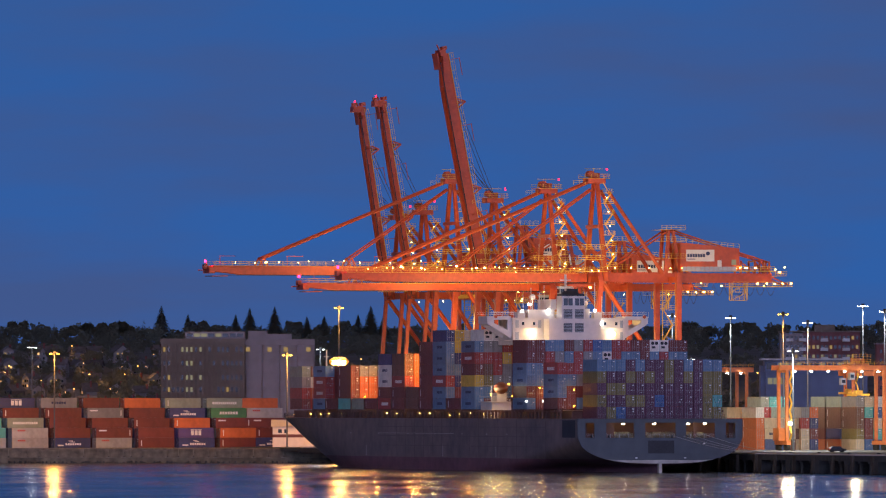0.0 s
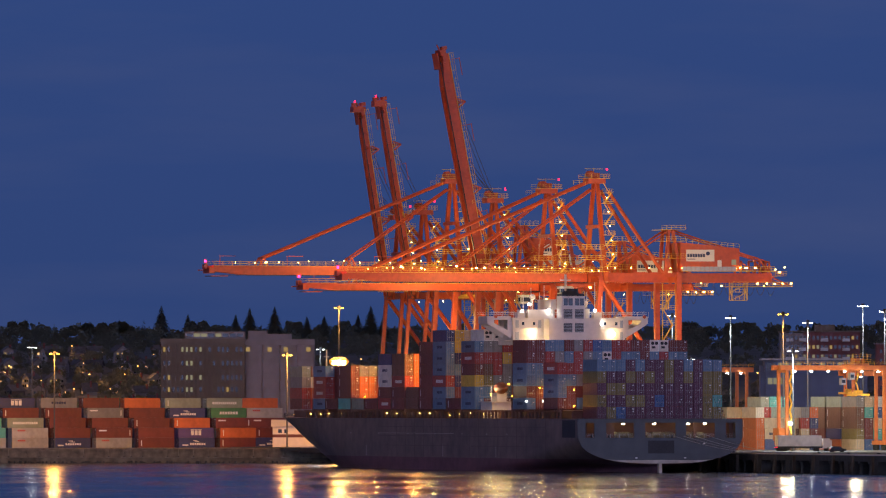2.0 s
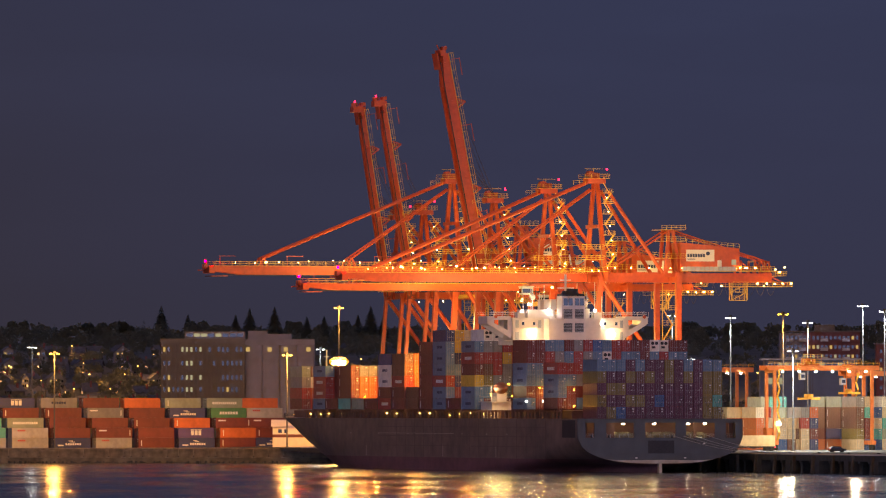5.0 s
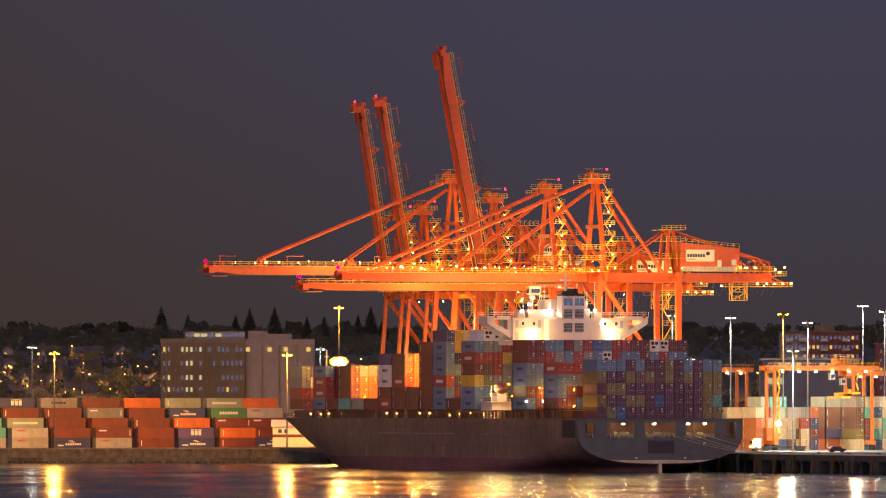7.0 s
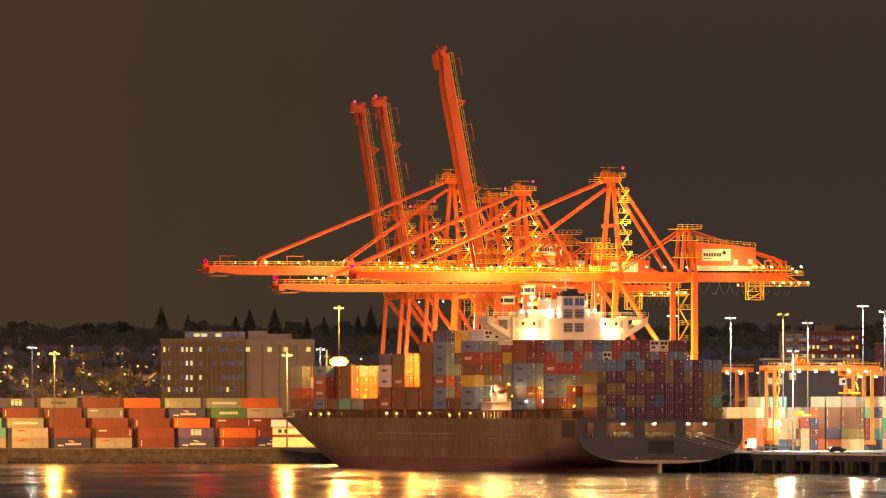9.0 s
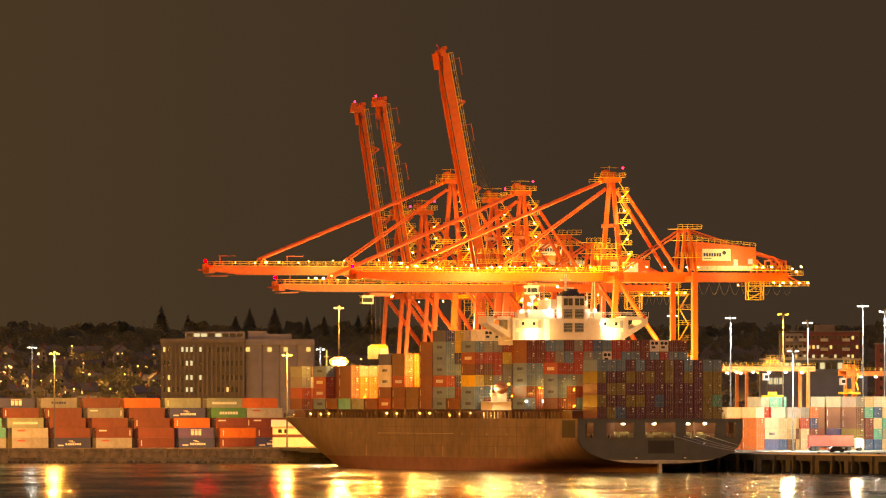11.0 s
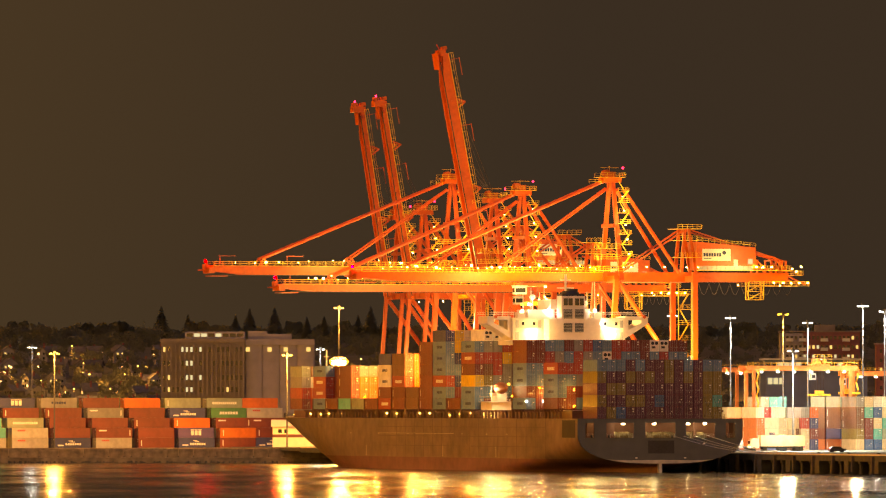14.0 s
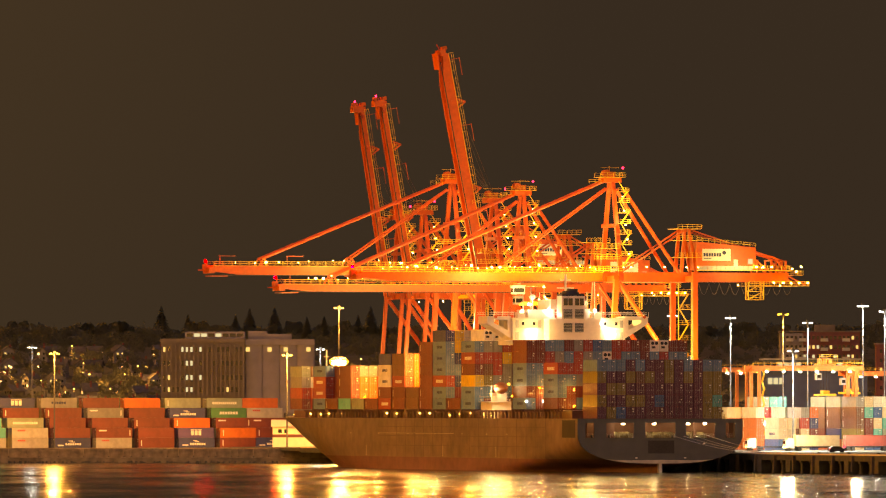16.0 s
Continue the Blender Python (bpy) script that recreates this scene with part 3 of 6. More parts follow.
def build_ship():
    ship = thing("container_ship", BERTH.copy(), "large dark-hulled container ship moored at the wharf, fully loaded", "ship")
    ys = [0, 4, 9, 15, 22, 30, 40, 52, 66, 90, 120, 150, 175, 195, 215, 232, 248, 262, 275, 287, 298, 307, 315, 322, 328, 332, 335.5]
    zs = [-2.5, -0.5, 0.6, 1.4, 2.2, 2.35, 2.6, 3.2, 3.8, 4.4, 5.0, 5.8, 6.6, 7.4, 8.1, 8.8, 9.2, 11.2, 13.3]
    s = Shape()
    for side in (-1, 1):
        o = len(s.v)
        for y in ys:
            for z in zs:
                zz = z + (1.3 * ((y - 262) / 73) ** 2 * (z / DECK) if y > 262 and z > 0 else 0)
                s.v.append((side * hull_half(y, z), min(y, stem(z)), zz))
        nz = len(zs)
        for i in range(len(ys) - 1):
            for j in range(nz - 1):
                a = o + i * nz + j
                q = (a, a + 1, a + nz + 1, a + nz)
                s.f.append(q if side > 0 else q[::-1])
                s.k.append(1 if zs[j + 1] <= 3.2 else 0)
    hull = part("hull", s, [HULL_BLUE, BOOT_RED], ship, "dark brown-black hull with a dull red boot top")
    for p in hull.data.polygons:
        p.use_smooth = True
    # the transom: a plate with five mooring openings
    t = Shape()
    holes = [(-19.4, -17.1), (-14.0, -6.8), (-3.9, 4.0), (6.7, 14.2), (17.0, 19.5)]
    zlo, zhi = 8.6, 12.3
    xs = sorted({-21.4, 21.4, *[v for h in holes for v in h]})
    for x0, x1 in zip(xs, xs[1:]):
        t.box(x0, x1, -0.35, 0.0, zhi, DECK)
        if (x0, x1) not in holes:
            t.box(x0, x1, -0.35, 0.0, zlo, zhi)
    n = 40
    top, low = [], []
    for i in range(n + 1):
        x = -21.4 + 42.8 * i / n
        u = abs(x) / 21.4
        low.append((x, 2.2 + 6.6 * (1 - math.sqrt(max(0.0, 1 - u ** 2.9)))))
    for (xa, za), (xb, zb) in zip(low, low[1:]):
        t.add([(xa, -0.35, za), (xb, -0.35, zb), (xb, -0.35, zlo), (xa, -0.35, zlo), (xa, 0.4, za), (xb, 0.4, zb)], [(0, 1, 2, 3), (0, 4, 5, 1)])
    part("transom", t.weld(), STERN_BLUE, ship, "dark blue-grey stern plate with mooring openings")
    band = Shape()
    for (xa, za), (xb, zb) in zip(low, low[1:]):
        if abs(xa) < 14 and abs(xb) < 14:
            ha, hb = (0.9 * (1 - (abs(v) / 14.2) ** 2) for v in (xa, xb))
            band.add([(xa, -0.37, za + 0.01), (xb, -0.37, zb + 0.01), (xb, -0.37, zb + hb), (xa, -0.37, za + ha)], [(0, 1, 2, 3)])
    part("draught_band", band, HULL_LIGHT, ship, "worn pale band along the stern's lower edge")
    part("rudder_head", Shape().box(-0.35, 0.35, -0.5, 4, -1, 3.0), HULL_LIGHT, ship)
    lampm = Shape().box(-0.35, 0.35, -0.12, 0.12, -0.16, 0.12).mesh("mooring_lamp", GLOW_MOORING)
    for x in (-9.3, -1.3, 7.5, 11.8):
        part("mooring_lamp", lampm, None, ship).location = (x, 0.5, zhi - 0.25)
    # heads at y 109, 147 and 197 go with lamps added in the bays
    bayl = Shape().box(-0.16, 0.16, -0.12, 0.12, -0.13, 0.12).mesh("bay_lamp", GLOW_SODIUM)
    for x, y, z in ((-19.5, 62, 19.0), (-16.5, 62, 16.4), (-12.5, 62.5, 16.6), (-9.6, 60, 16.6), (-17.6, 15.2, 20.4), (-17.6, 15.2, 16.4), (-19, 40, 21), (-14, 40, 18), (-17.4, 147, 27), (-16, 197, 25), (-20, 197, 19), (-17.4, 109, 20), (-20.9, 76.3, 19.4), (-16.2, 76.3, 22.0)):
        part("bay_lamp", bayl, None, ship).location = (x, y, z)
    foot = Shape().box(-0.28, 0.28, -0.12, 0.12, -0.2, 0.2).mesh("bay_lamp", GLOW_PALE)
    for x, z in ((-21.4, 17.6), (-16.9, 17.6)):
        part("bay_lamp", foot, None, ship).location = (x, 43.7, z)
    for x0, x1 in holes:
        f = Shape()
        f.box(x0 - 0.15, x1 + 0.15, -0.5, -0.36, zlo - 0.2, zlo)
        part("opening_sill", f, STERN_BLUE, ship)
        rail = Shape()
        handrail(rail, (x0 + 0.1, 0.25, zlo - 0.1), (x1 - 0.1, 0.25, zlo - 0.1), 1.1, 1.0, 0.06)
        part("opening_rail", rail, GREY_STEEL, ship)
    rod = Shape().tube((-1.1, 0, 0), (1.1, 0, 5.3), 0.035, 5).mesh("lashing_rod", DARK_STEEL)
    rod_back = Shape().tube((1.1, 0, 0), (-1.1, 0, 5.3), 0.035, 5).mesh("lashing_rod", DARK_STEEL)
    for i in range(13):
        for me in (rod, rod_back):
            part("lashing_rod", me, None, ship).location = (-15.0 + 2.5 * i, 0.02, DECK + 0.1)
    # mooring deck behind the openings
    part("mooring_deck", Shape().box(-20.6, 20.6, 0.3, 12, zlo - 0.6, zlo - 0.3), DECK_BROWN, ship)
    part("mooring_bulkhead", Shape().box(-20.6, 20.6, 7.5, 7.8, zlo - 0.3, DECK - 0.35), DECK_BROWN, ship)
    for x0, x1 in ((-14.9, -11.0), (-5.6, -2.8), (6.0, 6.6), (9.6, 10.4), (-19, -18), (18.8, 20)):
        part("inner_partition", Shape().box(x0, x1, 2.8, 3.1, zlo - 0.3, DECK - 0.35), DECK_BROWN, ship)
    wm = Shape().tube((-1.1, 0, 1.0), (1.1, 0, 1.0), 0.75, 12).box(-1.5, -1.1, -0.8, 0.8, 0, 1.7).box(1.1, 1.5, -0.8, 0.8, 0, 1.7).box(1.5, 2.3, -0.5, 0.5, 0, 1.4).mesh("winch", WINCH_GREEN)
    for x in (-11.0, -8.0, -3.2, 0.6, 3.0, 8.0, 11.2):
        part("winch", wm, None, ship).location = (x, 4.5, zlo - 0.3)
    bm_ = Shape().tube((-0.5, 0, 0), (-0.5, 0, 1.0), 0.25, 10).tube((0.5, 0, 0), (0.5, 0, 1.0), 0.25, 10).box(-0.9, 0.9, -0.4, 0.4, 0, 0.12).mesh("bitts", DARK_STEEL)
    for x in (-16.5, -13, -5.0, 4.4, 7.4, 17.4):
        part("bitts", bm_, None, ship).location = (x, 2.2, zlo - 0.3)
    # deck
    d = Shape()
    for a, b in zip([y for y in ys if y < 322], [y for y in ys if y < 322][1:] + [321.5]):
        ha, hb = hull_half(a, DECK), hull_half(b, DECK)
        za, zb = (DECK - 0.15 + (1.3 * ((y - 262) / 73) ** 2 if y > 262 else 0) for y in (a, b))
        d.add([(-ha + .05, a, za), (ha - .05, a, za), (hb - .05, b, zb), (-hb + .05, b, zb)], [(0, 1, 2, 3)])
    part("main_deck", d, DECK_BROWN, ship)
    # a dark plate on the port side near the stern, for an opening's shade
    part("side_port", Shape().box(-21.45, -21.3, 1.7, 12.7, 8.6, 12.9), DARK_STEEL, ship, "dark plate standing for a shaded opening in the ship's side")
    # hatch coaming, stanchions and lashing bridges along the sides
    part("hatch_coaming", Shape().box(-18.4, 18.4, 14, 255, DECK, 15.3).box(-11, 11, 255, 300, DECK, 15.3), DECK_BROWN, ship)
    st = Shape().box(-0.25, 0.25, -0.25, 0.25, 0, 2.2).box(-0.7, 0.7, -0.2, 0.2, 1.75, 2.2).mesh("stanchion", DECK_BROWN)
    y = 16.0
    while y < 252:
        for x in (-20.9, 20.9):
            if abs(x) < hull_half(y, DECK):
                part("stanchion", st, None, ship).location = (x, y, DECK - 0.1)
        y += 3.1
    rail = Shape()
    for side in (-1, 1):
        prev = None
        for i in range(0, 125):
            yy = 14 + i * 2.45
            x = side * (hull_half(yy, DECK) - 0.1)
            z0 = DECK + (1.3 * ((yy - 262) / 73) ** 2 if yy > 262 else 0)
            rail.box(x - 0.03, x + 0.03, yy - 0.03, yy + 0.03, z0 - 0.1, z0 + 1.1)
            if prev:
                for h in (0.55, 1.08):
                    rail.beam((prev[0], prev[1], prev[2] + h), (x, yy, z0 + h), 0.05)
            prev = (x, yy, z0)
    part("deck_rail", rail, DARK_STEEL, ship)
    # side-deck lamps
    bulb = Shape().box(-0.2, 0.1, -0.1, 0.1, -0.1, 0.1).mesh("deck_lamp", GLOW_WARM)
    rng = random.Random(2)
    for y in [18 + 9.6 * i + rng.uniform(-2, 2) for i in range(25)]:
        if hull_half(y, DECK) > 20:
            part("deck_lamp", bulb, None, ship).location = (-20.6, y, DECK + rng.uniform(0.7, 1.4))
    # foremast
    fm = Shape().tube((0, 306, 14), (0, 306, 32), 0.35, 10, r2=0.2).box(-1.6, 1.6, 305.8, 306.2, 27, 27.3).box(-0.6, 0.6, 305.4, 306.6, 30, 30.2)
    part("foremast", fm, WHITE_PAINT, ship)
    # markings along the side: small pale marks on the flank
    mk = Shape()
    for y in (60, 78, 100, 125, 150, 178, 205):
        mk.box(-21.43, -21.38, y, y + 1.2, 9.2, 9.45)
    for y in (70, 118, 190):
        for i in range(5):
            mk.box(-21.43, -21.38, y, y + 0.9, 3.6 + i * 0.55, 3.85 + i * 0.55)
    part("hull_marks", mk, HULL_LIGHT, ship)
    # name on the stern as a plain bar
    part("stern_patch", Shape().box(-3.2, 3.6, -0.37, -0.352, 4.7, 7.9), DARK_STEEL, ship, "dark worn patch on the stern plate")
    dot = Shape().box(-0.28, 0.28, -0.4, -0.352, -0.14, 0.14).mesh("draught_mark", BAR_WHITE)
    for x, z in ((-6.2, 3.6), (6.4, 3.6), (11.4, 7.2)):
        part("draught_mark", dot, None, ship).location = (x, 0, z)
    # plate seams and a rubbing line along the port side
    seam = Shape().box(-21.425, -21.37, -0.05, 0.05, 3.3, 13.2).mesh("plate_seam", HULL_SEAM)
    for i in range(19):
        part("plate_seam", seam, None, ship).location = (0, 27.0 + 8.4 * i, 0)
    for z in (6.2, 8.7, 11.1):
        part("plate_seam", Shape().box(-21.424, -21.372, 27, 178, z - 0.04, z + 0.04), HULL_SEAM, ship)
    part("rubbing_line", Shape().box(-21.45, -21.37, 108, 178, 9.35, 9.45), HULL_LIGHT, ship, "thin pale rubbing line")

    # ---- deckhouse ----
    house = part("deckhouse", Shape().box(-10.8, 10.8, 75.02, 88, DECK, 32.0).box(-15.5, 14.4, 75, 88, 32.0, 38.6), WHITE_PAINT, ship, "white deckhouse block")
    # bridge with wings out to the ship's sides, on sloping struts that leave a three-cornered opening
    part("bridge_deck", Shape().box(-15.7, 14.7, 74.6, 88.4, 38.6, 38.9), WHITE_PAINT, ship)
    for sd in (-1, 1):
        root, tip = (-15.7, -22.0) if sd < 0 else (14.7, 20.8)
        wing = part("bridge_wing", Shape().box(min(root, tip), max(root, tip), 76, 84, 38.4, 39.3), WHITE_PAINT, ship, "white bridge wing on a sloping bracket with a three-cornered hole")
        part("wing_end", Shape().add([(tip, y, z) for y in (76, 84) for z in (37.4, 38.4)] + [(tip - sd * 1.8, y, z) for y in (76, 84) for z in (36.9, 38.4)],
             [(0, 1, 3, 2), (4, 6, 7, 5), (0, 4, 5, 1), (2, 3, 7, 6), (0, 2, 6, 4)]), WHITE_PAINT, wing)
        for y in (76.4, 83.6):
            part("strut", Shape().beam((root - sd * 0.2, y, 34.4), (tip - sd * 0.6, y, 37.6), 0.7, 1.5, h2=1.0), WHITE_PAINT, wing)
            part("root_plate", Shape().beam((root, y, 34.2), (root, y, 38.4), 0.6, 1.8), WHITE_PAINT, wing)
    w = Shape().box(-11.2, -4.1, 76, 86, 38.9, 41.0).box(-5.6, -4.1, 74.5, 86, 41.0, 43.6).box(2.2, 5.2, 76, 86, 38.9, 41.2).weld()
    part("wheelhouse", w, WHITE_PAINT, ship)
    br = Shape()
    for z in (39.8, 40.2, 40.4):
        for y in (74.8, 88.2):
            br.beam((-21, y if y > 80 else 76.1, z), (20.5, y if y > 80 else 76.1, z), 0.06)
    for i in range(29):
        br.box(-21 + i * 1.5 - 0.03, -21 + i * 1.5 + 0.03, 76.07, 76.13, 38.8, 40.4)
    part("bridge_rail", br, WHITE_PAINT, ship)
    # lower tiers seen beside the stacks
    part("deck_ladder", Shape().box(-17.5, -14.3, 76, 80, 33.0, 33.2).box(14.3, 17.5, 76, 80, 33.0, 33.2), WHITE_PAINT, ship)
    # funnel casing before the house, with windows and louvres
    fx0, fx1 = -4.0, 2.1
    fun = part("funnel_casing", Shape().box(fx0, fx1, 70, 74.6, 38.6, 44.4).box(-7.4, 6.3, 70.02, 74.6, DECK, 38.6), WHITE_PAINT, ship, "white funnel casing with louvres and a black top")
    part("funnel_top", Shape().box(fx0 + 0.1, fx1 - 0.1, 70.1, 74.5, 44.4, 45.0).tube((-1.2, 72.3, 45.0), (-1.2, 72.3, 45.7), 2.3, 16, r2=1.9).tube((-0.6, 72.3, 45.7), (-0.6, 72.3, 46.3), 1.5, 16), DARK_STEEL, fun, "black funnel top")
    wnd = Shape().box(-0.55, 0.55, -0.05, 0.05, -0.9, 0.9).mesh("window", GLASS_DARK)
    for x in (-3.0, -1.7, 0.0, 1.3):
        part("window", wnd, None, fun).location = (x, 69.97, 42.9)
    slat = Shape().box(-1.1, 1.1, -0.25, 0.0, -0.06, 0.1).mesh("slat", GREY_STEEL)
    for xc in (-2.4, 0.6):
        for z0 in (35.2, 38.7):
            lv = part("louvre", Shape().box(xc - 1.15, xc + 1.15, 69.93, 69.99, z0, z0 + 2.3), DARK_STEEL, fun)
            for i in range(6):
                part("slat", slat, None, lv).location = (xc, 69.95, z0 + 0.2 + i * 0.37)
    # monkey island gear: mast, radar, domes, life-boat davits
    mast = Shape().tube((0, 80, 42.6), (0, 80, 50), 0.3, 8).box(-2.2, 2.2, 79.7, 80.3, 46.4, 46.7).box(-1.4, 1.4, 79.8, 80.2, 48.4, 48.7)
    part("radar_mast", mast, WHITE_PAINT, ship)
    for x, zt in ((-9.5, 46.6), (-7.2, 45.4), (-6.0, 47.2), (7.5, 48.0), (-11.6, 44.8), (5.4, 45.6), (9.4, 44.4)):
        part("antenna", Shape().tube((x, 79, 40.9 if -11 < x < 5.2 else 38.8), (x, 79, zt), 0.1, 6), WHITE_PAINT, ship)
    for x, w in ((-13.2, 1.0), (7.2, 1.0)):
        part("deck_locker", Shape().box(x - w, x + w, 75.2, 77.6, 38.9, 40.3), WHITE_PAINT, ship)
    for sd in (-1, 1):
        part("lifebuoy", Shape().tube((sd * 19.8, 75.82, 39.2), (sd * 19.8, 75.97, 39.2), 0.45, 14), CRANE_RED, ship)
    # deck edges and doors on the after face of the house
    for z in (33.2, 36.2):
        part("deck_edge", Shape().box(-15.6, -7.5, 74.7, 75.0, z, z + 0.14).box(6.4, 14.5, 74.7, 75.0, z, z + 0.14).weld(), WHITE_PAINT, ship)
    for x, z in ((-14.4, 36.3), (-8.4, 36.3), (7.4, 36.3), (13.4, 36.3), (-14.4, 33.3), (13.4, 33.3)):
        part("house_door", Shape().box(x - 0.42, x + 0.42, 74.93, 74.99, z, z + 1.95), GREY_STEEL, ship)
    for x, z in ((-12.8, 37.0), (-9.9, 37.0), (9.0, 37.0), (12.0, 37.0)):
        part("porthole", Shape().box(x - 0.3, x + 0.3, 74.93, 74.99, z, z + 0.8), GLASS_DARK, ship)
    dm = bmesh.new()
    bmesh.ops.create_icosphere(dm, subdivisions=2, radius=0.8)
    dme = bpy.data.meshes.new("radome")
    dm.to_mesh(dme)
    dm.free()
    dme.materials.append(WHITE_PAINT)
    for x, z in ((-9.4, 44.2), (4.6, 42.6)):
        part("radome", dme, None, ship).location = (x, 78, z)
        part("radome_post", Shape().tube((x, 78, 40.9), (x, 78, z), 0.15, 8), WHITE_PAINT, ship)
    # flood lamps on the after face of the house
    fl = Shape().box(-0.35, 0.35, -0.2, 0.2, -0.3, 0.3).mesh("floodlight", GLOW_WHITE)
    for x, z in ((-10.3, 34.9), (10.4, 34.9), (8.0, 37.4), (-13.0, 40.6), (-5.9, 40.8), (6.4, 40.8), (-11.0, 42.3)):
        part("floodlight", fl, None, ship).location = (x, 74.4 if z < 40 else 75.4, z)
    big = Shape().tube((0, -0.25, 0), (0, 0.1, 0), 0.5, 12).mesh("floodlight", GLOW_FLOOD)
    for x in (-10.8, 10.9):
        part("floodlight", big, None, ship).location = (x, 74.2, 34.8)
    # an engine casing beside the gap in the stacks
    cas = Shape().box(-20.4, -14.3, 77, 87, DECK, 17.4).box(-20.9, -14.3, 76.4, 87.4, 17.4, 17.6).box(-18, -15.4, 81, 86, 17.4, 19.8)
    for z in (18.2, 18.8, 21.6):
        cas.beam((-20.8, 76.5, z), (-14.5, 76.5, z), 0.08)
        cas.beam((-20.8, 76.5, z), (-20.8, 87.3, z), 0.08)
    for x in (-20.8, -18.7, -16.6, -14.5):
        cas.beam((x, 76.5, 17.5), (x, 76.5, 21.6), 0.09)
    part("side_house", cas, WHITE_PAINT, ship, "small white railed side house between the stacks")
    # accommodation lifeboat
    lb = Shape()
    for i in range(9):
        r = 1.75 * math.sin(math.pi * (0.06 + 0.88 * i / 8))
        lb.v += [(-19.0 + r * math.cos(a * 0.6283), 70 + i, 21 + r * 0.9 * math.sin(a * 0.6283)) for a in range(10)]
    lb.f = [(10 * i + a, 10 * i + (a + 1) % 10, 10 * i + 10 + (a + 1) % 10, 10 * i + 10 + a) for i in range(8) for a in range(10)] + [tuple(range(9, -1, -1)), tuple(range(80, 90))]
    lb.k = [0] * len(lb.f)
    part("lifeboat", lb, LIFEBOAT, ship, "orange enclosed lifeboat")
    # mooring lines to the wharf
    ml = Shape()
    for k, (x, z, yb) in enumerate(((3.5, 9.0, -24), (6, 9.0, -34), (9, 9.0, -34), (12, 9.2, -46))):
        p0, p1 = Vector((x, -0.4, z)), Vector((24.9, yb, 5.0))
        pts = [p0.lerp(p1, i / 10) - Vector((0, 0, 1.4 * math.sin(math.pi * i / 10))) for i in range(11)]
        for a, b2 in zip(pts, pts[1:]):
            ml.tube(a, b2, 0.07, 5)
    part("mooring_line", ml, GREY_STEEL, ship)
    return ship


SHIP = build_ship()
ON_SHIP = "stacked on the ship"
G_SHIP = "containers on the ship's deck"


def ship_box(x, y, z, color, mark=None, doors=True):
    return container(BERTH @ pose(x, y, z), color, G_SHIP, ON_SHIP, BOX_L, doors, mark)


CODE = {"B": "pale_blue", "M": "purple", "O": "olive", "U": "blue", "T": "teal", "R": "red", "G": "grey", "W": "white", "D": "maroon",
        "N": "navy", "A": "orange", "C": "cream", "S": "sage", "Y": "yellow", "V": "brown"}


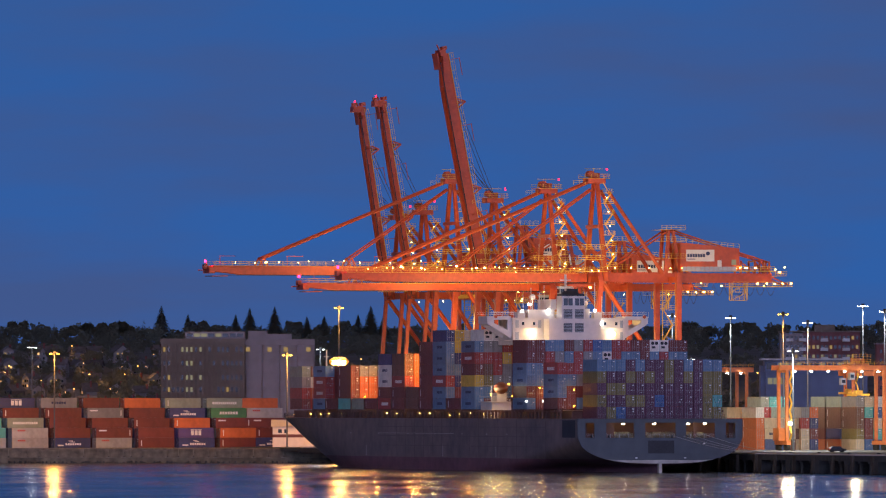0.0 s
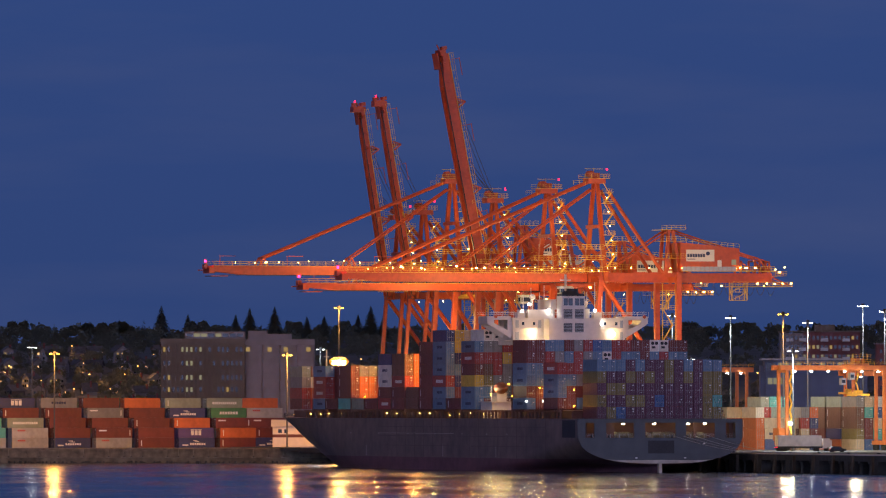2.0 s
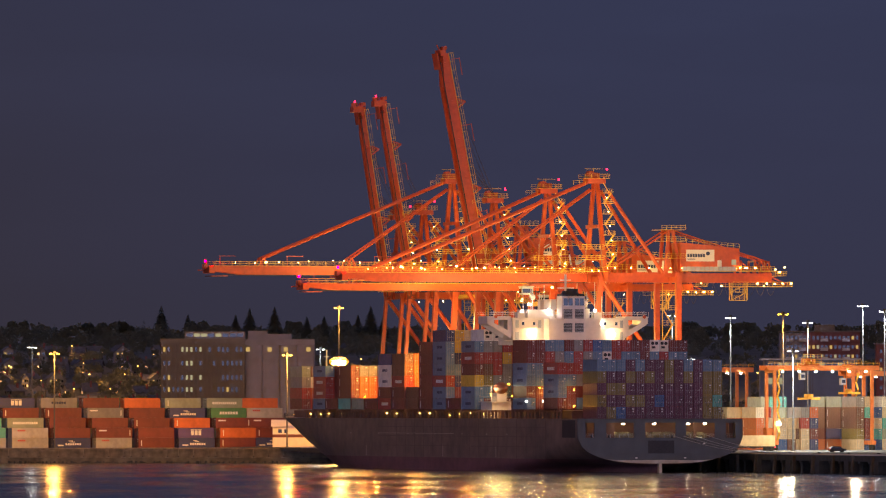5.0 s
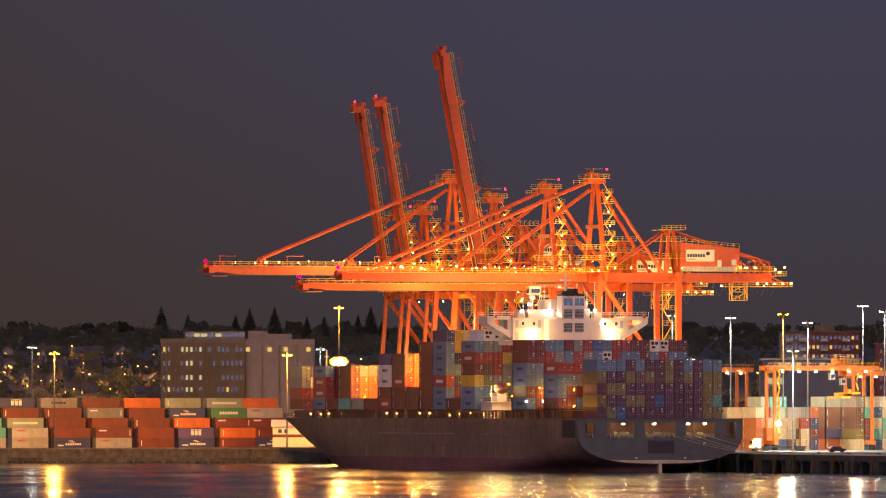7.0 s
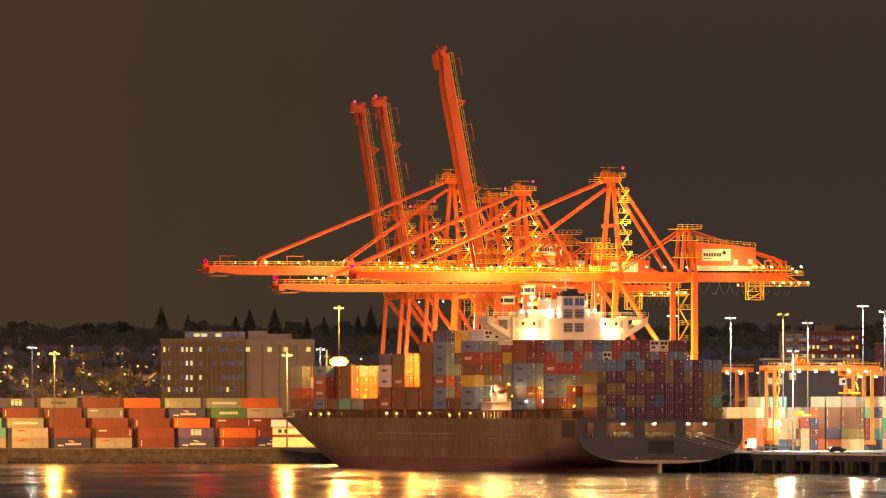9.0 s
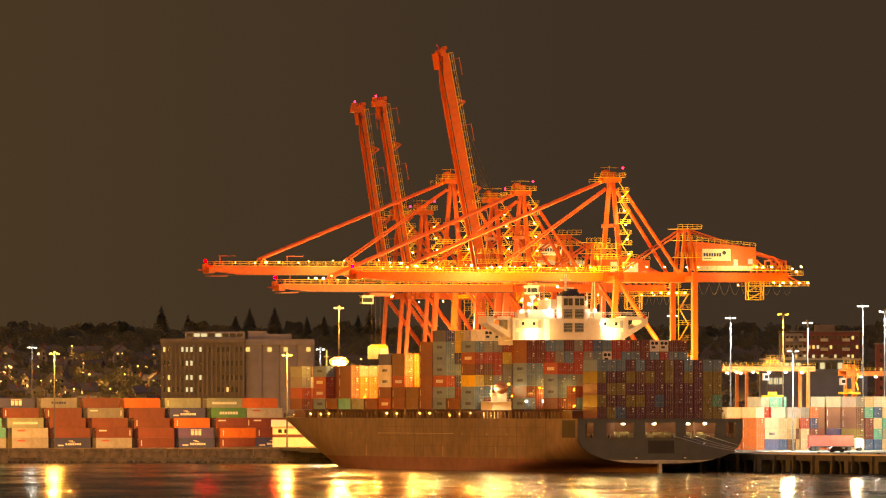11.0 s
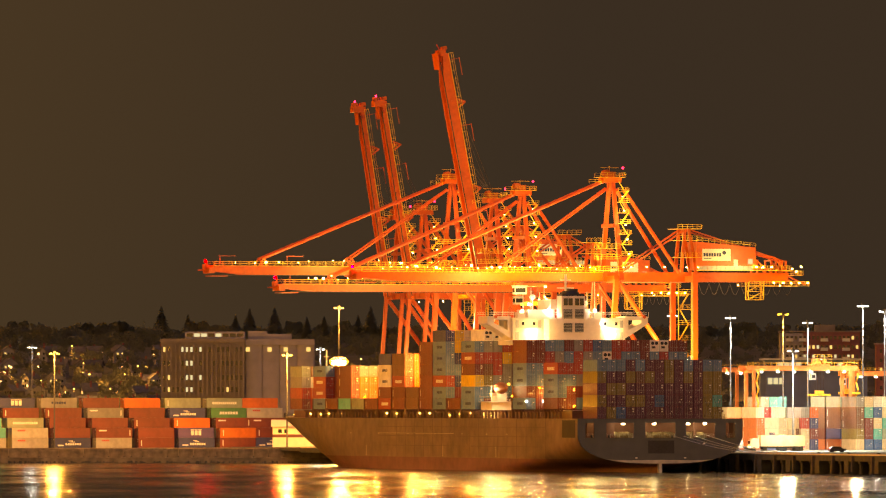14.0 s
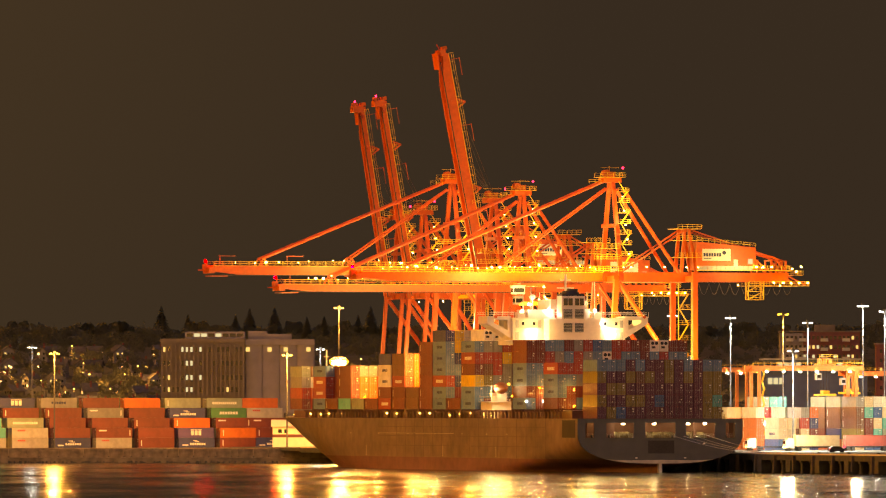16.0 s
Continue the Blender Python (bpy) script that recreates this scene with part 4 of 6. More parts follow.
def load_ship():
    rng = random.Random(11)
    # the stern bay, thirteen across, five high, top row first
    rows = ["BBBMBMMOMBMBB", "OMMOVOMOMOMOO", "MOOMMMMMMMMOO", "OMMOOMUMMMMOT", "MOUMMMMMMMMOO"]
    for r, row in enumerate(rows):
        for i, ch in enumerate(row):
            ship_box(-15.0 + 2.5 * i, 6.3, DECK + 0.06 + TIER * (4 - r), CODE[ch])
    # the bay behind it, seventeen across: its two top tiers show over the stern bay, its port columns wholly
    base = 15.6
    tops = ["DDBBDGRUBRRDDWWDD", "DDRGBRGBWRBBDBRBB"]
    for r, row in enumerate(tops):
        for i, ch in enumerate(row):
            ship_box(-20.0 + 2.5 * i, 50.2, base + TIER * (5 - r), CODE[ch], reefer if ch == "W" else None, ch != "W")
    low = ["BBBRRRDG", "BBRRDBBD", "DDGODBBR", "BDVDDDDD"]
    for r, row in enumerate(low):
        for i, ch in enumerate(row):
            ship_box(-20.0 + 2.5 * i, 50.2, base + TIER * (3 - r), CODE[ch], MARK_NAVY if ch == "B" and i == 0 else None)
    # a lower bay between, at the port side
    for r, row in enumerate(["RR", "BB", "BD", "DD"]):
        for i, ch in enumerate(row):
            if r != 0 or i == 0:
                ship_box(-20.0 + 2.5 * i, 23.5, base + TIER * (3 - r), CODE[ch], MARK_NAVY if ch == "B" and i == 0 else MARK_WHITE if ch == "R" else None)
    # bays before the house: (after end, tiers, colours of the port column from below, colours of the next columns)
    # A and Y ends at 116, 154 and 206 hold lamplight in their paint
    bays = [
        (90.0, ["BBYDRB", "DBOVRG", "DRGRRG", "DBGGYR"]), (103.0, ["D", "D", "DDNNNY", "DDNNNB"]), (116.2, ["BBRBBB", "DDNBNY", "NDNBNY"]),
        (128.9, ["DDDDDD", "DDDDDD"]), (141.6, ["VV", "VV", "DVAAA"]), (154.6, ["DDRVV", "DDAAA", "DVAYY"]), (167.6, ["RDWWN", "RDRWD"]),
        (180.6, ["D", "D", "D", "DAAR"]), (193.4, ["S", "S", "S", "DRAG"]), (206.4, ["TDDD", "DAAG", "YAAG", "DAAG"]), (219.4, ["D", "DDDD"]),
        (231.4, ["BRRB", "ORRB", "DRGG"]),
    ]
    marks = {"B": MARK_NAVY, "R": MARK_WHITE, "W": MARK_NAVY, "D": MARK_CODE}
    inner = Pile()
    for y0, cols in bays:
        for c, col in enumerate(cols):
            for k, ch in enumerate(col):
                if c:
                    inner.container(pose(-20.0 + 2.5 * c, y0 + 6.1, base + TIER * k), CODE[ch])
                else:
                    ship_box(-20.0, y0 + 6.1, base + TIER * k, CODE[ch], marks.get(ch))
    # the foremost bay, set in where the hull narrows
    for c, col in enumerate(["DRGS", "RAWV", "RWGD", "WGRB", "DRBG"]):
        for k in range(4):
            if c > 1:
                inner.container(pose(-17.5 + 2.5 * c, 270.0, base + TIER * k), CODE[col[k]])
            else:
                ship_box(-17.5 + 2.5 * c, 270.0, base + TIER * k, CODE[col[k]], doors=True)
    solid("inner_stacks", inner.shape, inner.mats, BERTH.copy(), "mixed steel containers in the inner stacks of the ship's bays", "containers", kind="stuff")
    # seventh tier and reefers under the bridge
    # the yellow box here is a cream one with lamplight in its colour
    for x, y, k, ch in ((-20.0, 122.3, 6, "N"), (-17.5, 122.3, 6, "Y"), (-15.0, 122.3, 6, "C"), (-12.5, 122.3, 6, "C"), (-2.5, 96, 6, "W"), (0, 96, 6, "W"), (-15, 96, 6, "W"), (-17.5, 96.1, 6, "W")):
        ship_box(x, y, base + TIER * k, CODE[ch], reefer if ch == "W" else None, ch != "W")
    # the rest of the load, hidden behind those rows
    s = Shape()
    colors = ["maroon", "pale_blue", "grey", "purple", "orange", "navy"]

    def fill(x, y, z, k):
        s.box(x - 1.2, x + 1.2, y - 6.05, y + 6.05, z + 0.02, z + 2.88, k)
    for y0, cols in bays:
        for c in range(len(cols), 17):
            if hull_half(y0, DECK) > abs(-20 + 2.5 * c) - 1:
                for k in range(max(len(col) for col in cols)):
                    fill(-20.0 + 2.5 * c, y0 + 6.1, base + TIER * k, rng.randrange(6))
    for c in range(5, 13):
        for k in range(3):
            fill(-17.5 + 2.5 * c, 270.0, base + TIER * k, rng.randrange(6))
    for c in range(8, 17):
        for k in range(4):
            fill(-20.0 + 2.5 * c, 50.2, base + TIER * k, rng.randrange(6))
    for c in range(2, 17):
        for k in range(3):
            fill(-20.0 + 2.5 * c, 23.5, base + TIER * k, rng.randrange(6))
    solid("container_load", s, [BOX_PAINT[c] for c in colors], BERTH.copy(), "tightly packed rows of steel containers on the ship", "containers", kind="stuff")
    # lashing bridges between the bays
    lash = Shape()
    for side in (-1, 1):
        for xx in (21.2, 18.7, 16.2, 13.7):
            lash.box(side * xx - 0.12, side * xx + 0.12, -0.3, 0.3, 0, 5.1)
    lash.box(-21.3, 21.3, -0.4, 0.4, 2.1, 2.3).box(-21.3, 21.3, -0.4, 0.4, 5.0, 5.15)
    me = lash.mesh("lashing_bridge", DECK_BROWN)
    for y in (56.7, 102.6, 115.7, 128.7, 141.4, 154.2, 167.2, 180.2, 193.1, 206, 219, 231, 244):
        ob = new("lashing_bridge", me)
        ob.matrix_basis = BERTH @ pose(0, y, DECK)
        tagged(ob, "dark red steel lashing bridge between container bays", "lashing bridge", "lashing bridges")


load_ship()


# ---- the yard on the far quay ----
def load_yard():
    g, where = "containers in the far yard", "stacked on the far quay"
    rest = Shape()
    offs = [0, 14.2, 28.4, 42.6, 56.4, 70.6, 82.9]
    # tiers from below: row behind row as they step back; colours and markings
    tiers = [
        (0, 0, [("chalk", MARK_RED), ("navy", MARK_SWIRL), ("chalk", MARK_RED), ("maroon", MARK_CODE), ("navy", MARK_SWIRL), ("maroon", MARK_CODE), ("navy", MARK_SWIRL)]),
        (0, 1, [("chalk", MARK_RED), ("maroon", None), ("maroon", MARK_SMALL), ("maroon", None), ("violet", MARK_THREE), ("orange", MARK_CODE), ("maroon", MARK_CODE)]),
        (1, 2, [("sage", MARK_WIDE), ("maroon", None), ("maroon", None), ("maroon", MARK_CODE), ("orange", MARK_CODE), ("maroon", MARK_SMALL), ("maroon", MARK_SMALL)]),
        (2, 3, [("maroon", MARK_CODE), ("maroon", MARK_CODE), ("grey", MARK_SMALL), ("maroon", None), ("navy", MARK_SWIRL), ("green", MARK_WHITE), ("chalk", MARK_RED)]),
        (3, 4, [("navy", MARK_THREE), ("grey", MARK_NAVY), ("maroon", None), ("orange", None), ("sage", MARK_CODE), ("sage", MARK_WIDE), ("orange", None)]),
    ]
    for row, k, boxes in tiers:
        for i, (color, mark) in enumerate(boxes):
            m = YARD @ pose(offs[i] + 6.1 + random.uniform(-0.12, 0.12), row * 2.62 + 1.3, k * TIER, 0, 0, -90 + random.uniform(-0.25, 0.25))
            container(m, color, g, where, BOX_L, True, mark)
            for r in range(row + 1, 4):
                rest.box(offs[i] + 0.05, offs[i] + 12.1, r * 2.62 + 0.08, r * 2.62 + 2.5, k * TIER + 0.01, k * TIER + 2.89, (i + r + k) % 3)
        # one more stack at the quay's end
        m = YARD @ pose(-8.1, row * 2.62 + 1.3, k * TIER, 0, 0, -90)
        container(m, ("chalk", "teal", "teal", "maroon", "blue")[k], g, where, BOX_L, True, None)
    solid("yard_load", rest, [BOX_PAINT["maroon"], BOX_PAINT["grey"], BOX_PAINT["navy"]], YARD.copy(), "rows of steel containers behind the front stacks of the far yard", "containers", kind="stuff")


load_yard()


# ---- ship-to-shore cranes ----
HEAD_TAIL = Shape().box(-0.2, 0.2, -0.15, 0.15, -0.16, 0.16).mesh("floodlight", GLOW_WARM)


def sts_crane(m, girder, top, out=67.0, back=30.0, gauge=21.5, span=19.0, boom_up=None, house=True, boom_h=2.5, label="", thin=False):
    """x: 0 at the waterside rail, out over the ship is -x; y along the rails; z from the deck. girder: underside of the boom."""
    c = thing("gantry_crane", m, label or "tall orange-red ship-to-shore gantry crane on rails, lit by floodlights", "crane", "ship-to-shore cranes")
    h = span / 2
    for y in (-h, h):
        for x in (0.0, gauge):
            foot = x if x else -2.8
            part("leg", Shape().beam((foot, y, 2.2), (x, y, girder + (2.5 if x else 0.5)), 1.05 if thin else 1.45, 0.95 if thin else 1.3), CRANE_RED, c)
            part("bogie", Shape().box(foot - 0.6, foot + 0.6, y - 4, y + 4, 0.9, 2.2).box(foot - 0.5, foot + 0.5, y - 5.5, y - 1, 0.2, 1.1).box(foot - 0.5, foot + 0.5, y + 1, y + 5.5, 0.2, 1.1), CRANE_RED, c)
        part("portal_beam", Shape().beam((-2.0, y, 14.5), (gauge, y, 14.5), 1.3, 1.9), CRANE_RED, c)
        part("diagonal_brace", Shape().tube((0.6, y, girder - 0.2), (gauge - 0.4, y, 14.5), 0.6, 10), CRANE_RED, c)
    for x in (0.0, gauge):
        foot = x if x else -2.7
        part("sill_beam", Shape().beam((foot, -h, 3.2), (foot, h, 3.2), 1.3, 2.0), CRANE_RED, c)
        part("cross_beam", Shape().beam((x, -h, girder + 0.7), (x, h, girder + 0.7), 1.4, 1.6), CRANE_RED, c)
    # fixed girder over the portal and the backreach
    gz = girder + boom_h / 2
    for y in (-2.6, 2.6):
        part("girder", Shape().beam((-1.5, y, gz), (gauge + back - 4, y, gz), 1.1, boom_h), CRANE_RED, c)
    tie = Shape()
    for i in range(9):
        x = -1 + (gauge + back - 4) * i / 8
        tie.beam((x, -2.6, gz), (x, 2.6, gz), 0.5, 0.7)
    part("girder_tie", tie, CRANE_RED, c)
    # A-frame tower on the waterside legs
    apex = (1.5, 0, top)
    for y in (-h, h):
        part("tower_leg", Shape().beam((1.5, y * 0.95, girder), (1.5, y * 0.13, top - 1), 1.3, 1.2, w2=0.9, h2=0.9), CRANE_RED, c)
        part("backstay", Shape().tube((4.6 if y < 0 else 3.2, y * 0.13, top - (4.2 if y < 0 else 4.0)), (gauge - 3.0, y * 0.55, girder + 2.4), 0.5, 10), CRANE_RED, c)
    head = Shape().box(-1.2, 3.6, -2.4, 2.4, top - 2.2, top - 0.8).box(0.2, 2.2, -1.6, 1.6, top - 0.8, top + 0.6)
    for y in (-1.2, 0, 1.2):
        head.tube((0.0, y - 0.2, top + 0.3), (0.0, y + 0.2, top + 0.3), 0.9, 12)
    part("tower_head", head, CRANE_RED, c)
    hr = Shape()
    for a, b in (((-2.2, -3, top - 0.8), (4.6, -3, top - 0.8)), ((-2.2, 3, top - 0.8), (4.6, 3, top - 0.8)), ((4.6, -3, top - 0.8), (4.6, 3, top - 0.8)), ((-2.2, -3, top - 2.6), (-5.5, -3, top - 2.6))):
        handrail(hr, a, b, 1.4)
    hr.box(-2.3, 4.7, -3.1, 3.1, top - 0.9, top - 0.8)
    hr.beam((1.0, 0, top + 0.6), (1.0, 0, top + 2.0), 0.1)
    hr.beam((-1.5, 0, top + 1.7), (3.6, 0, top + 1.7), 0.12)
    part("head_platform", hr, CRANE_YELLOW, c, "yellow railed platform")
    mid = girder + (top - girder) * 0.52
    part("tower_tie", Shape().beam((0.8, -h * 0.55, mid), (0.8, h * 0.55, mid), 0.8, 0.9), CRANE_RED, c)
    # stair tower up the near tower leg
    st = Shape()
    n = 8
    for i in range(n):
        z0 = girder + 4 + (top - girder - 6) * i / n
        z1 = girder + 4 + (top - girder - 6) * (i + 1) / n
        f = (z0 - girder) / (top - girder)
        y = -h * 0.95 + (h * 0.82) * f - 1.4
        x = 2.6 + 0.8 * f
        st.box(x - 1.3, x + 1.6, y - 1.0, y + 0.8, z0, z0 + 0.12)
        for a, b in (((x - 1.3, y - 1.0, z0), (x + 1.6, y - 1.0, z0)), ((x + 1.6, y - 1.0, z0), (x + 1.6, y + 0.8, z0))):
            handrail(st, a, b, 0.9)
        x2 = x + (1.2 if i % 2 == 0 else -0.9)
        st.beam((x - (x2 - x) * 0.8, y - 0.4, z0), (x2, y, z1), 0.7, 0.18)
    part("stair", st, CRANE_YELLOW, c, "yellow zigzag stair")
    # machinery platforms where the tower meets the girder
    pf = Shape()
    for z in (girder + boom_h + 0.3, girder + boom_h + 3.4, girder + boom_h + 6.2):
        w = 4.6 if z < girder + 4 else 3.4
        pf.box(-w - 2.2, w * 0.9 - 2.6, -h - 1.6, -h + 1.4, z - 0.1, z)
        handrail(pf, (-w - 2.2, -h - 1.6, z), (w * 0.9 - 2.6, -h - 1.6, z), 1.2)
        handrail(pf, (-w - 2.2, -h + 1.4, z), (w * 0.9 - 2.6, -h + 1.4, z), 1.2)
    part("service_platform", pf, CRANE_YELLOW, c, "yellow railed service platforms")
    # secondary frame over the landside legs, with stays to the backreach tip
    t2 = girder + boom_h + 11.5
    for y in (-2.6, 2.6):
        part("rear_post", Shape().beam((gauge - 1.5, y, girder + boom_h), (gauge - 0.5, y, t2), 0.8), CRANE_RED, c)
        part("rear_post", Shape().beam((gauge + 2.6, y, girder + boom_h), (gauge + 0.5, y, t2), 0.8), CRANE_RED, c)
        part("rear_stay", Shape().tube((gauge, y, t2), (gauge + back - 5, y, girder + boom_h + 3), 0.22, 8), CRANE_RED, c)
        part("rear_stay", Shape().tube((gauge - 1, y, t2 - 0.6), (3.5, y, girder + boom_h), 0.24, 8), CRANE_RED, c)
    rp = Shape()
    for z in (girder + boom_h + 4, girder + boom_h + 8.5, t2):
        rp.box(gauge - 3, gauge + 3.6, -4.4, 4.4, z - 0.1, z)
        handrail(rp, (gauge - 3, -4.4, z), (gauge + 3.6, -4.4, z), 1.3)
    part("rear_platform", rp, CRANE_YELLOW, c)
    if house:
        hx0, hx1 = gauge + 2.3, gauge + min(18.6, back - 9)
        z0 = girder + boom_h + 0.6
        s = Shape()
        v = [(hx0, -4.2, z0), (hx1, -4.2, z0), (hx1, -4.2, z0 + 6.0), (hx0, -4.2, z0 + 7.5)]
        v += [(x, 4.2, z) for x, _, z in v]
        s.add(v, [(0, 1, 2, 3), (7, 6, 5, 4), (0, 4, 5, 1), (1, 5, 6, 2), (2, 6, 7, 3), (3, 7, 4, 0)])
        hs = part("machinery_house", s, CRANE_RED, c, "red steel machinery house with a sloping roof")
        sg = part("sign_board", Shape().box(hx0 + 1.5, hx0 + 9.3, -4.32, -4.2, z0 + 2.5, z0 + 5.6), WHITE_PAINT, hs, "white company sign with dark lettering bars")
        lt = Shape()
        for i in range(7):
            lt.box(hx0 + 1.8 + i * 0.72, hx0 + 2.35 + i * 0.72, -4.36, -4.32, z0 + 3.6, z0 + 4.5)
        lt.box(hx0 + 1.8, hx0 + 4.0, -4.36, -4.32, z0 + 3.0, z0 + 3.2)
        lt.tube((hx0 + 7.5, -4.37, z0 + 4.6), (hx0 + 7.5, -4.32, z0 + 4.6), 0.55, 12)
        part("lettering", lt, BAR_NAVY, hs)
        part("door", Shape().box(hx0 + 10.2, hx0 + 11.3, -4.3, -4.2, z0 + 0.8, z0 + 2.8), WHITE_PAINT, hs)
        part("window", Shape().box(hx1 - 2.2, hx1 - 0.9, -4.28, -4.2, z0 + 1.6, z0 + 3.0), GLOW_WINDOW_PALE, hs)
        hh = Shape()
        handrail(hh, (hx0, -4.2, z0 + 7.5), (hx1, -4.2, z0 + 6.0), 1.5)
        hh.box(hx0, gauge + back - 4, -5.6, -4.2, z0 - 0.15, z0)
        part("roof_rail", hh, CRANE_YELLOW, hs)
        wb = Shape()
        for i in range(12):
            wb.box(hx0 + i * 1.25, hx0 + i * 1.25 + 1.15, -5.7, -5.6, z0, z0 + 1.1)
        part("walkway_panel", wb, GREY_STEEL, hs)
    # tail frame at the backreach
    tail = Shape()
    x1 = gauge + back
    up = girder + boom_h
    for y in (-2.6, 2.6):
        tail.beam((x1 - 14, y, up + 5.6), (x1 - 7.6, y, up + 3.9), 0.45)
        tail.beam((x1 - 7.6, y, up + 3.9), (x1 - 4.4, y, up), 0.45)
        for dx in (12.5, 8.6, 5.6, 4.6):
            tail.beam((x1 - dx, y, up), (x1 - dx, y, up + (3.4 if dx > 8 else 3.0)), 0.45)
        tail.beam((x1 - 8.6, y, up), (x1 - 12.5, y, up + 3.0), 0.3)
        tail.beam((x1 - 4.0, y, girder + 1.6), (x1 + 0.8, y, girder - 0.6), 0.35)
    tail.beam((x1 - 8.6, -2.6, up + 3.2), (x1 - 8.6, 2.6, up + 3.2), 0.4).beam((x1 - 4.6, -2.6, up + 3.0), (x1 - 4.6, 2.6, up + 3.0), 0.4)
    tail.tube((x1 - 5.1, -1.2, up + 1.0), (x1 - 5.1, 1.2, up + 1.0), 0.9, 14)
    part("tail_frame", tail, CRANE_RED, c)
    walkw = Shape()
    for xa, xb, z in ((x1 - 14.5, x1 - 4.0, up + 0.7), (x1 - 3.8, x1 - 0.6, up - 0.6), (x1 - 15.5, x1 + 1.0, girder - 0.9)):
        walkw.box(xa, xb, -5.4, -3.4, z - 0.12, z).box(xa, xb, 3.4, 5.4, z - 0.12, z)
        for y in (-5.4, 5.4):
            handrail(walkw, (xa, y, z), (xb, y, z), 1.3)
        handrail(walkw, (xb, -5.4, z), (xb, 5.4, z), 1.3)
    part("tail_walkway", walkw, CRANE_YELLOW, c, "yellow railed walkways round the crane's tail")
    # a hanging service cage under the girder
    ca, cb = x1 - 15.6, x1 - 11.4
    cage = part("service_cage", Shape().box(ca, cb, -4.6, -2.4, girder - 4.72, girder - 4.6), CRANE_YELLOW, c, "yellow lattice service cage under the girder")
    for x in (ca, cb):
        for y in (-4.6, -2.4):
            part("post", Shape().beam((x, y, girder), (x, y, girder - 4.6), 0.22), CRANE_YELLOW, cage)
        part("brace", Shape().beam((x, -4.6, girder - 4.4), (x, -2.4, girder - 0.8), 0.14), CRANE_YELLOW, cage)
    part("cage_floor", Shape().box(ca, cb, -4.6, -2.4, girder - 2.52, girder - 2.4), CRANE_YELLOW, cage)
    for z in (girder - 4.6, girder - 2.4):
        rail = Shape()
        handrail(rail, (ca, -4.6, z), (cb, -4.6, z), 1.0)
        part("rail", rail, CRANE_YELLOW, cage)
        part("brace", Shape().beam((ca, -4.6, z), (cb, -4.6, z + 2.2), 0.14), CRANE_YELLOW, cage)
    for x, z in ((x1 - 13.6, up + 1.5), (x1 - 11.8, up + 1.4), (x1 - 9.4, up + 1.4), (x1 - 2.6, up + 0.3), (x1 - 1.2, up + 1.6), (x1 - 8.8, girder - 0.2), (x1 - 6.2, girder - 0.2), (x1 - 4.0, girder - 0.3), (x1 - 1.8, girder - 0.2), (x1 + 0.6, girder - 0.2)):
        part("floodlight", HEAD_TAIL, None, c).location = (x, -5.5, z)
    # cable festoon loops under the backreach
    fest = Shape()
    for i in range(9):
        xa = gauge + 3 + i * (back - 6) / 9
        wd = (back - 6) / 9
        pts = [(xa + wd * k / 6, -3.4, girder - 0.4 - 3.0 * math.sin(math.pi * k / 6)) for k in range(7)]
        for a, b in zip(pts, pts[1:]):
            fest.tube(a, b, 0.06, 5)
    part("festoon_cable", fest, CABLE, c)
    # landside stair
    ls = Shape()
    for i in range(9):
        z0, z1 = 5 + (girder - 8) * i / 9, 5 + (girder - 8) * (i + 1) / 9
        xa, xb = (gauge + 1.5, gauge + 4.0) if i % 2 == 0 else (gauge + 4.0, gauge + 1.5)
        ls.beam((xa, h - 1, z0), (xb, h - 1, z1), 0.8, 0.15)
        ls.box(gauge + 1.0, gauge + 4.6, h - 1.8, h - 0.2, z1 - 0.1, z1)
        handrail(ls, (gauge + 1.0, h - 1.8, z1), (gauge + 4.6, h - 1.8, z1), 1.2)
    for dx in (1.0, 4.6):
        ls.beam((gauge + dx, h - 1.8, 4), (gauge + dx, h - 1.8, girder), 0.2)
    part("leg_stair", ls, CRANE_YELLOW, c, "yellow stair tower along a leg")
    # the boom, hinged at the waterside
    hinge = Vector((-1.8, 0, gz))
    boom = new("boom")
    boom.parent = c
    ang = boom_up or 0.0
    boom.matrix_basis = pose(hinge.x, hinge.y, hinge.z, 0, ang, 0)
    sp = 1.3 if thin else 1.9 if boom_up else 2.6
    for y in (-sp, sp):
        g = part("boom_girder", Shape().beam((0, y, 0), (-out * 0.86, y, 0), 1.1 if not thin else 0.9, boom_h).beam((-out * 0.86, y, 0), (-out, y, boom_h * 0.2), 1.1, boom_h, h2=boom_h * 0.6), CRANE_RED, boom)
    ties = Shape()
    for i in range(12):
        x = -out * (i + 0.5) / 12
        ties.beam((x, -2.6, 0), (x, 2.6, 0), 0.45, 0.6)
        if i % 2:
            ties.beam((x, -2.6, 0), (x - out / 12, 2.6, 0), 0.3, 0.3)
    part("boom_tie", ties, CRANE_RED, boom)
    tip = Shape().box(-out - 1.2, -out + 0.4, -sp * 1.3, sp * 1.3, -0.9, 0.7).box(-out - 2.0, -out - 1.0, -1.2, 1.2, 0.3, 1.6)
    tip.box(-out - 0.5, -out + 4, -sp * 1.4, sp * 1.4, -boom_h / 2 - 0.5, -boom_h / 2 - 0.3)
    part("boom_tip", tip, CRANE_RED, boom)
    br = Shape()
    bz = boom_h / 2
    for y in (-1.5 * sp, 1.5 * sp):
        br.box(-out, 0, min(y, y * 0.8), max(y, y * 0.8), bz - 0.15, bz - 0.05)
        handrail(br, (-out, y, bz), (0, y, bz), 2.4)
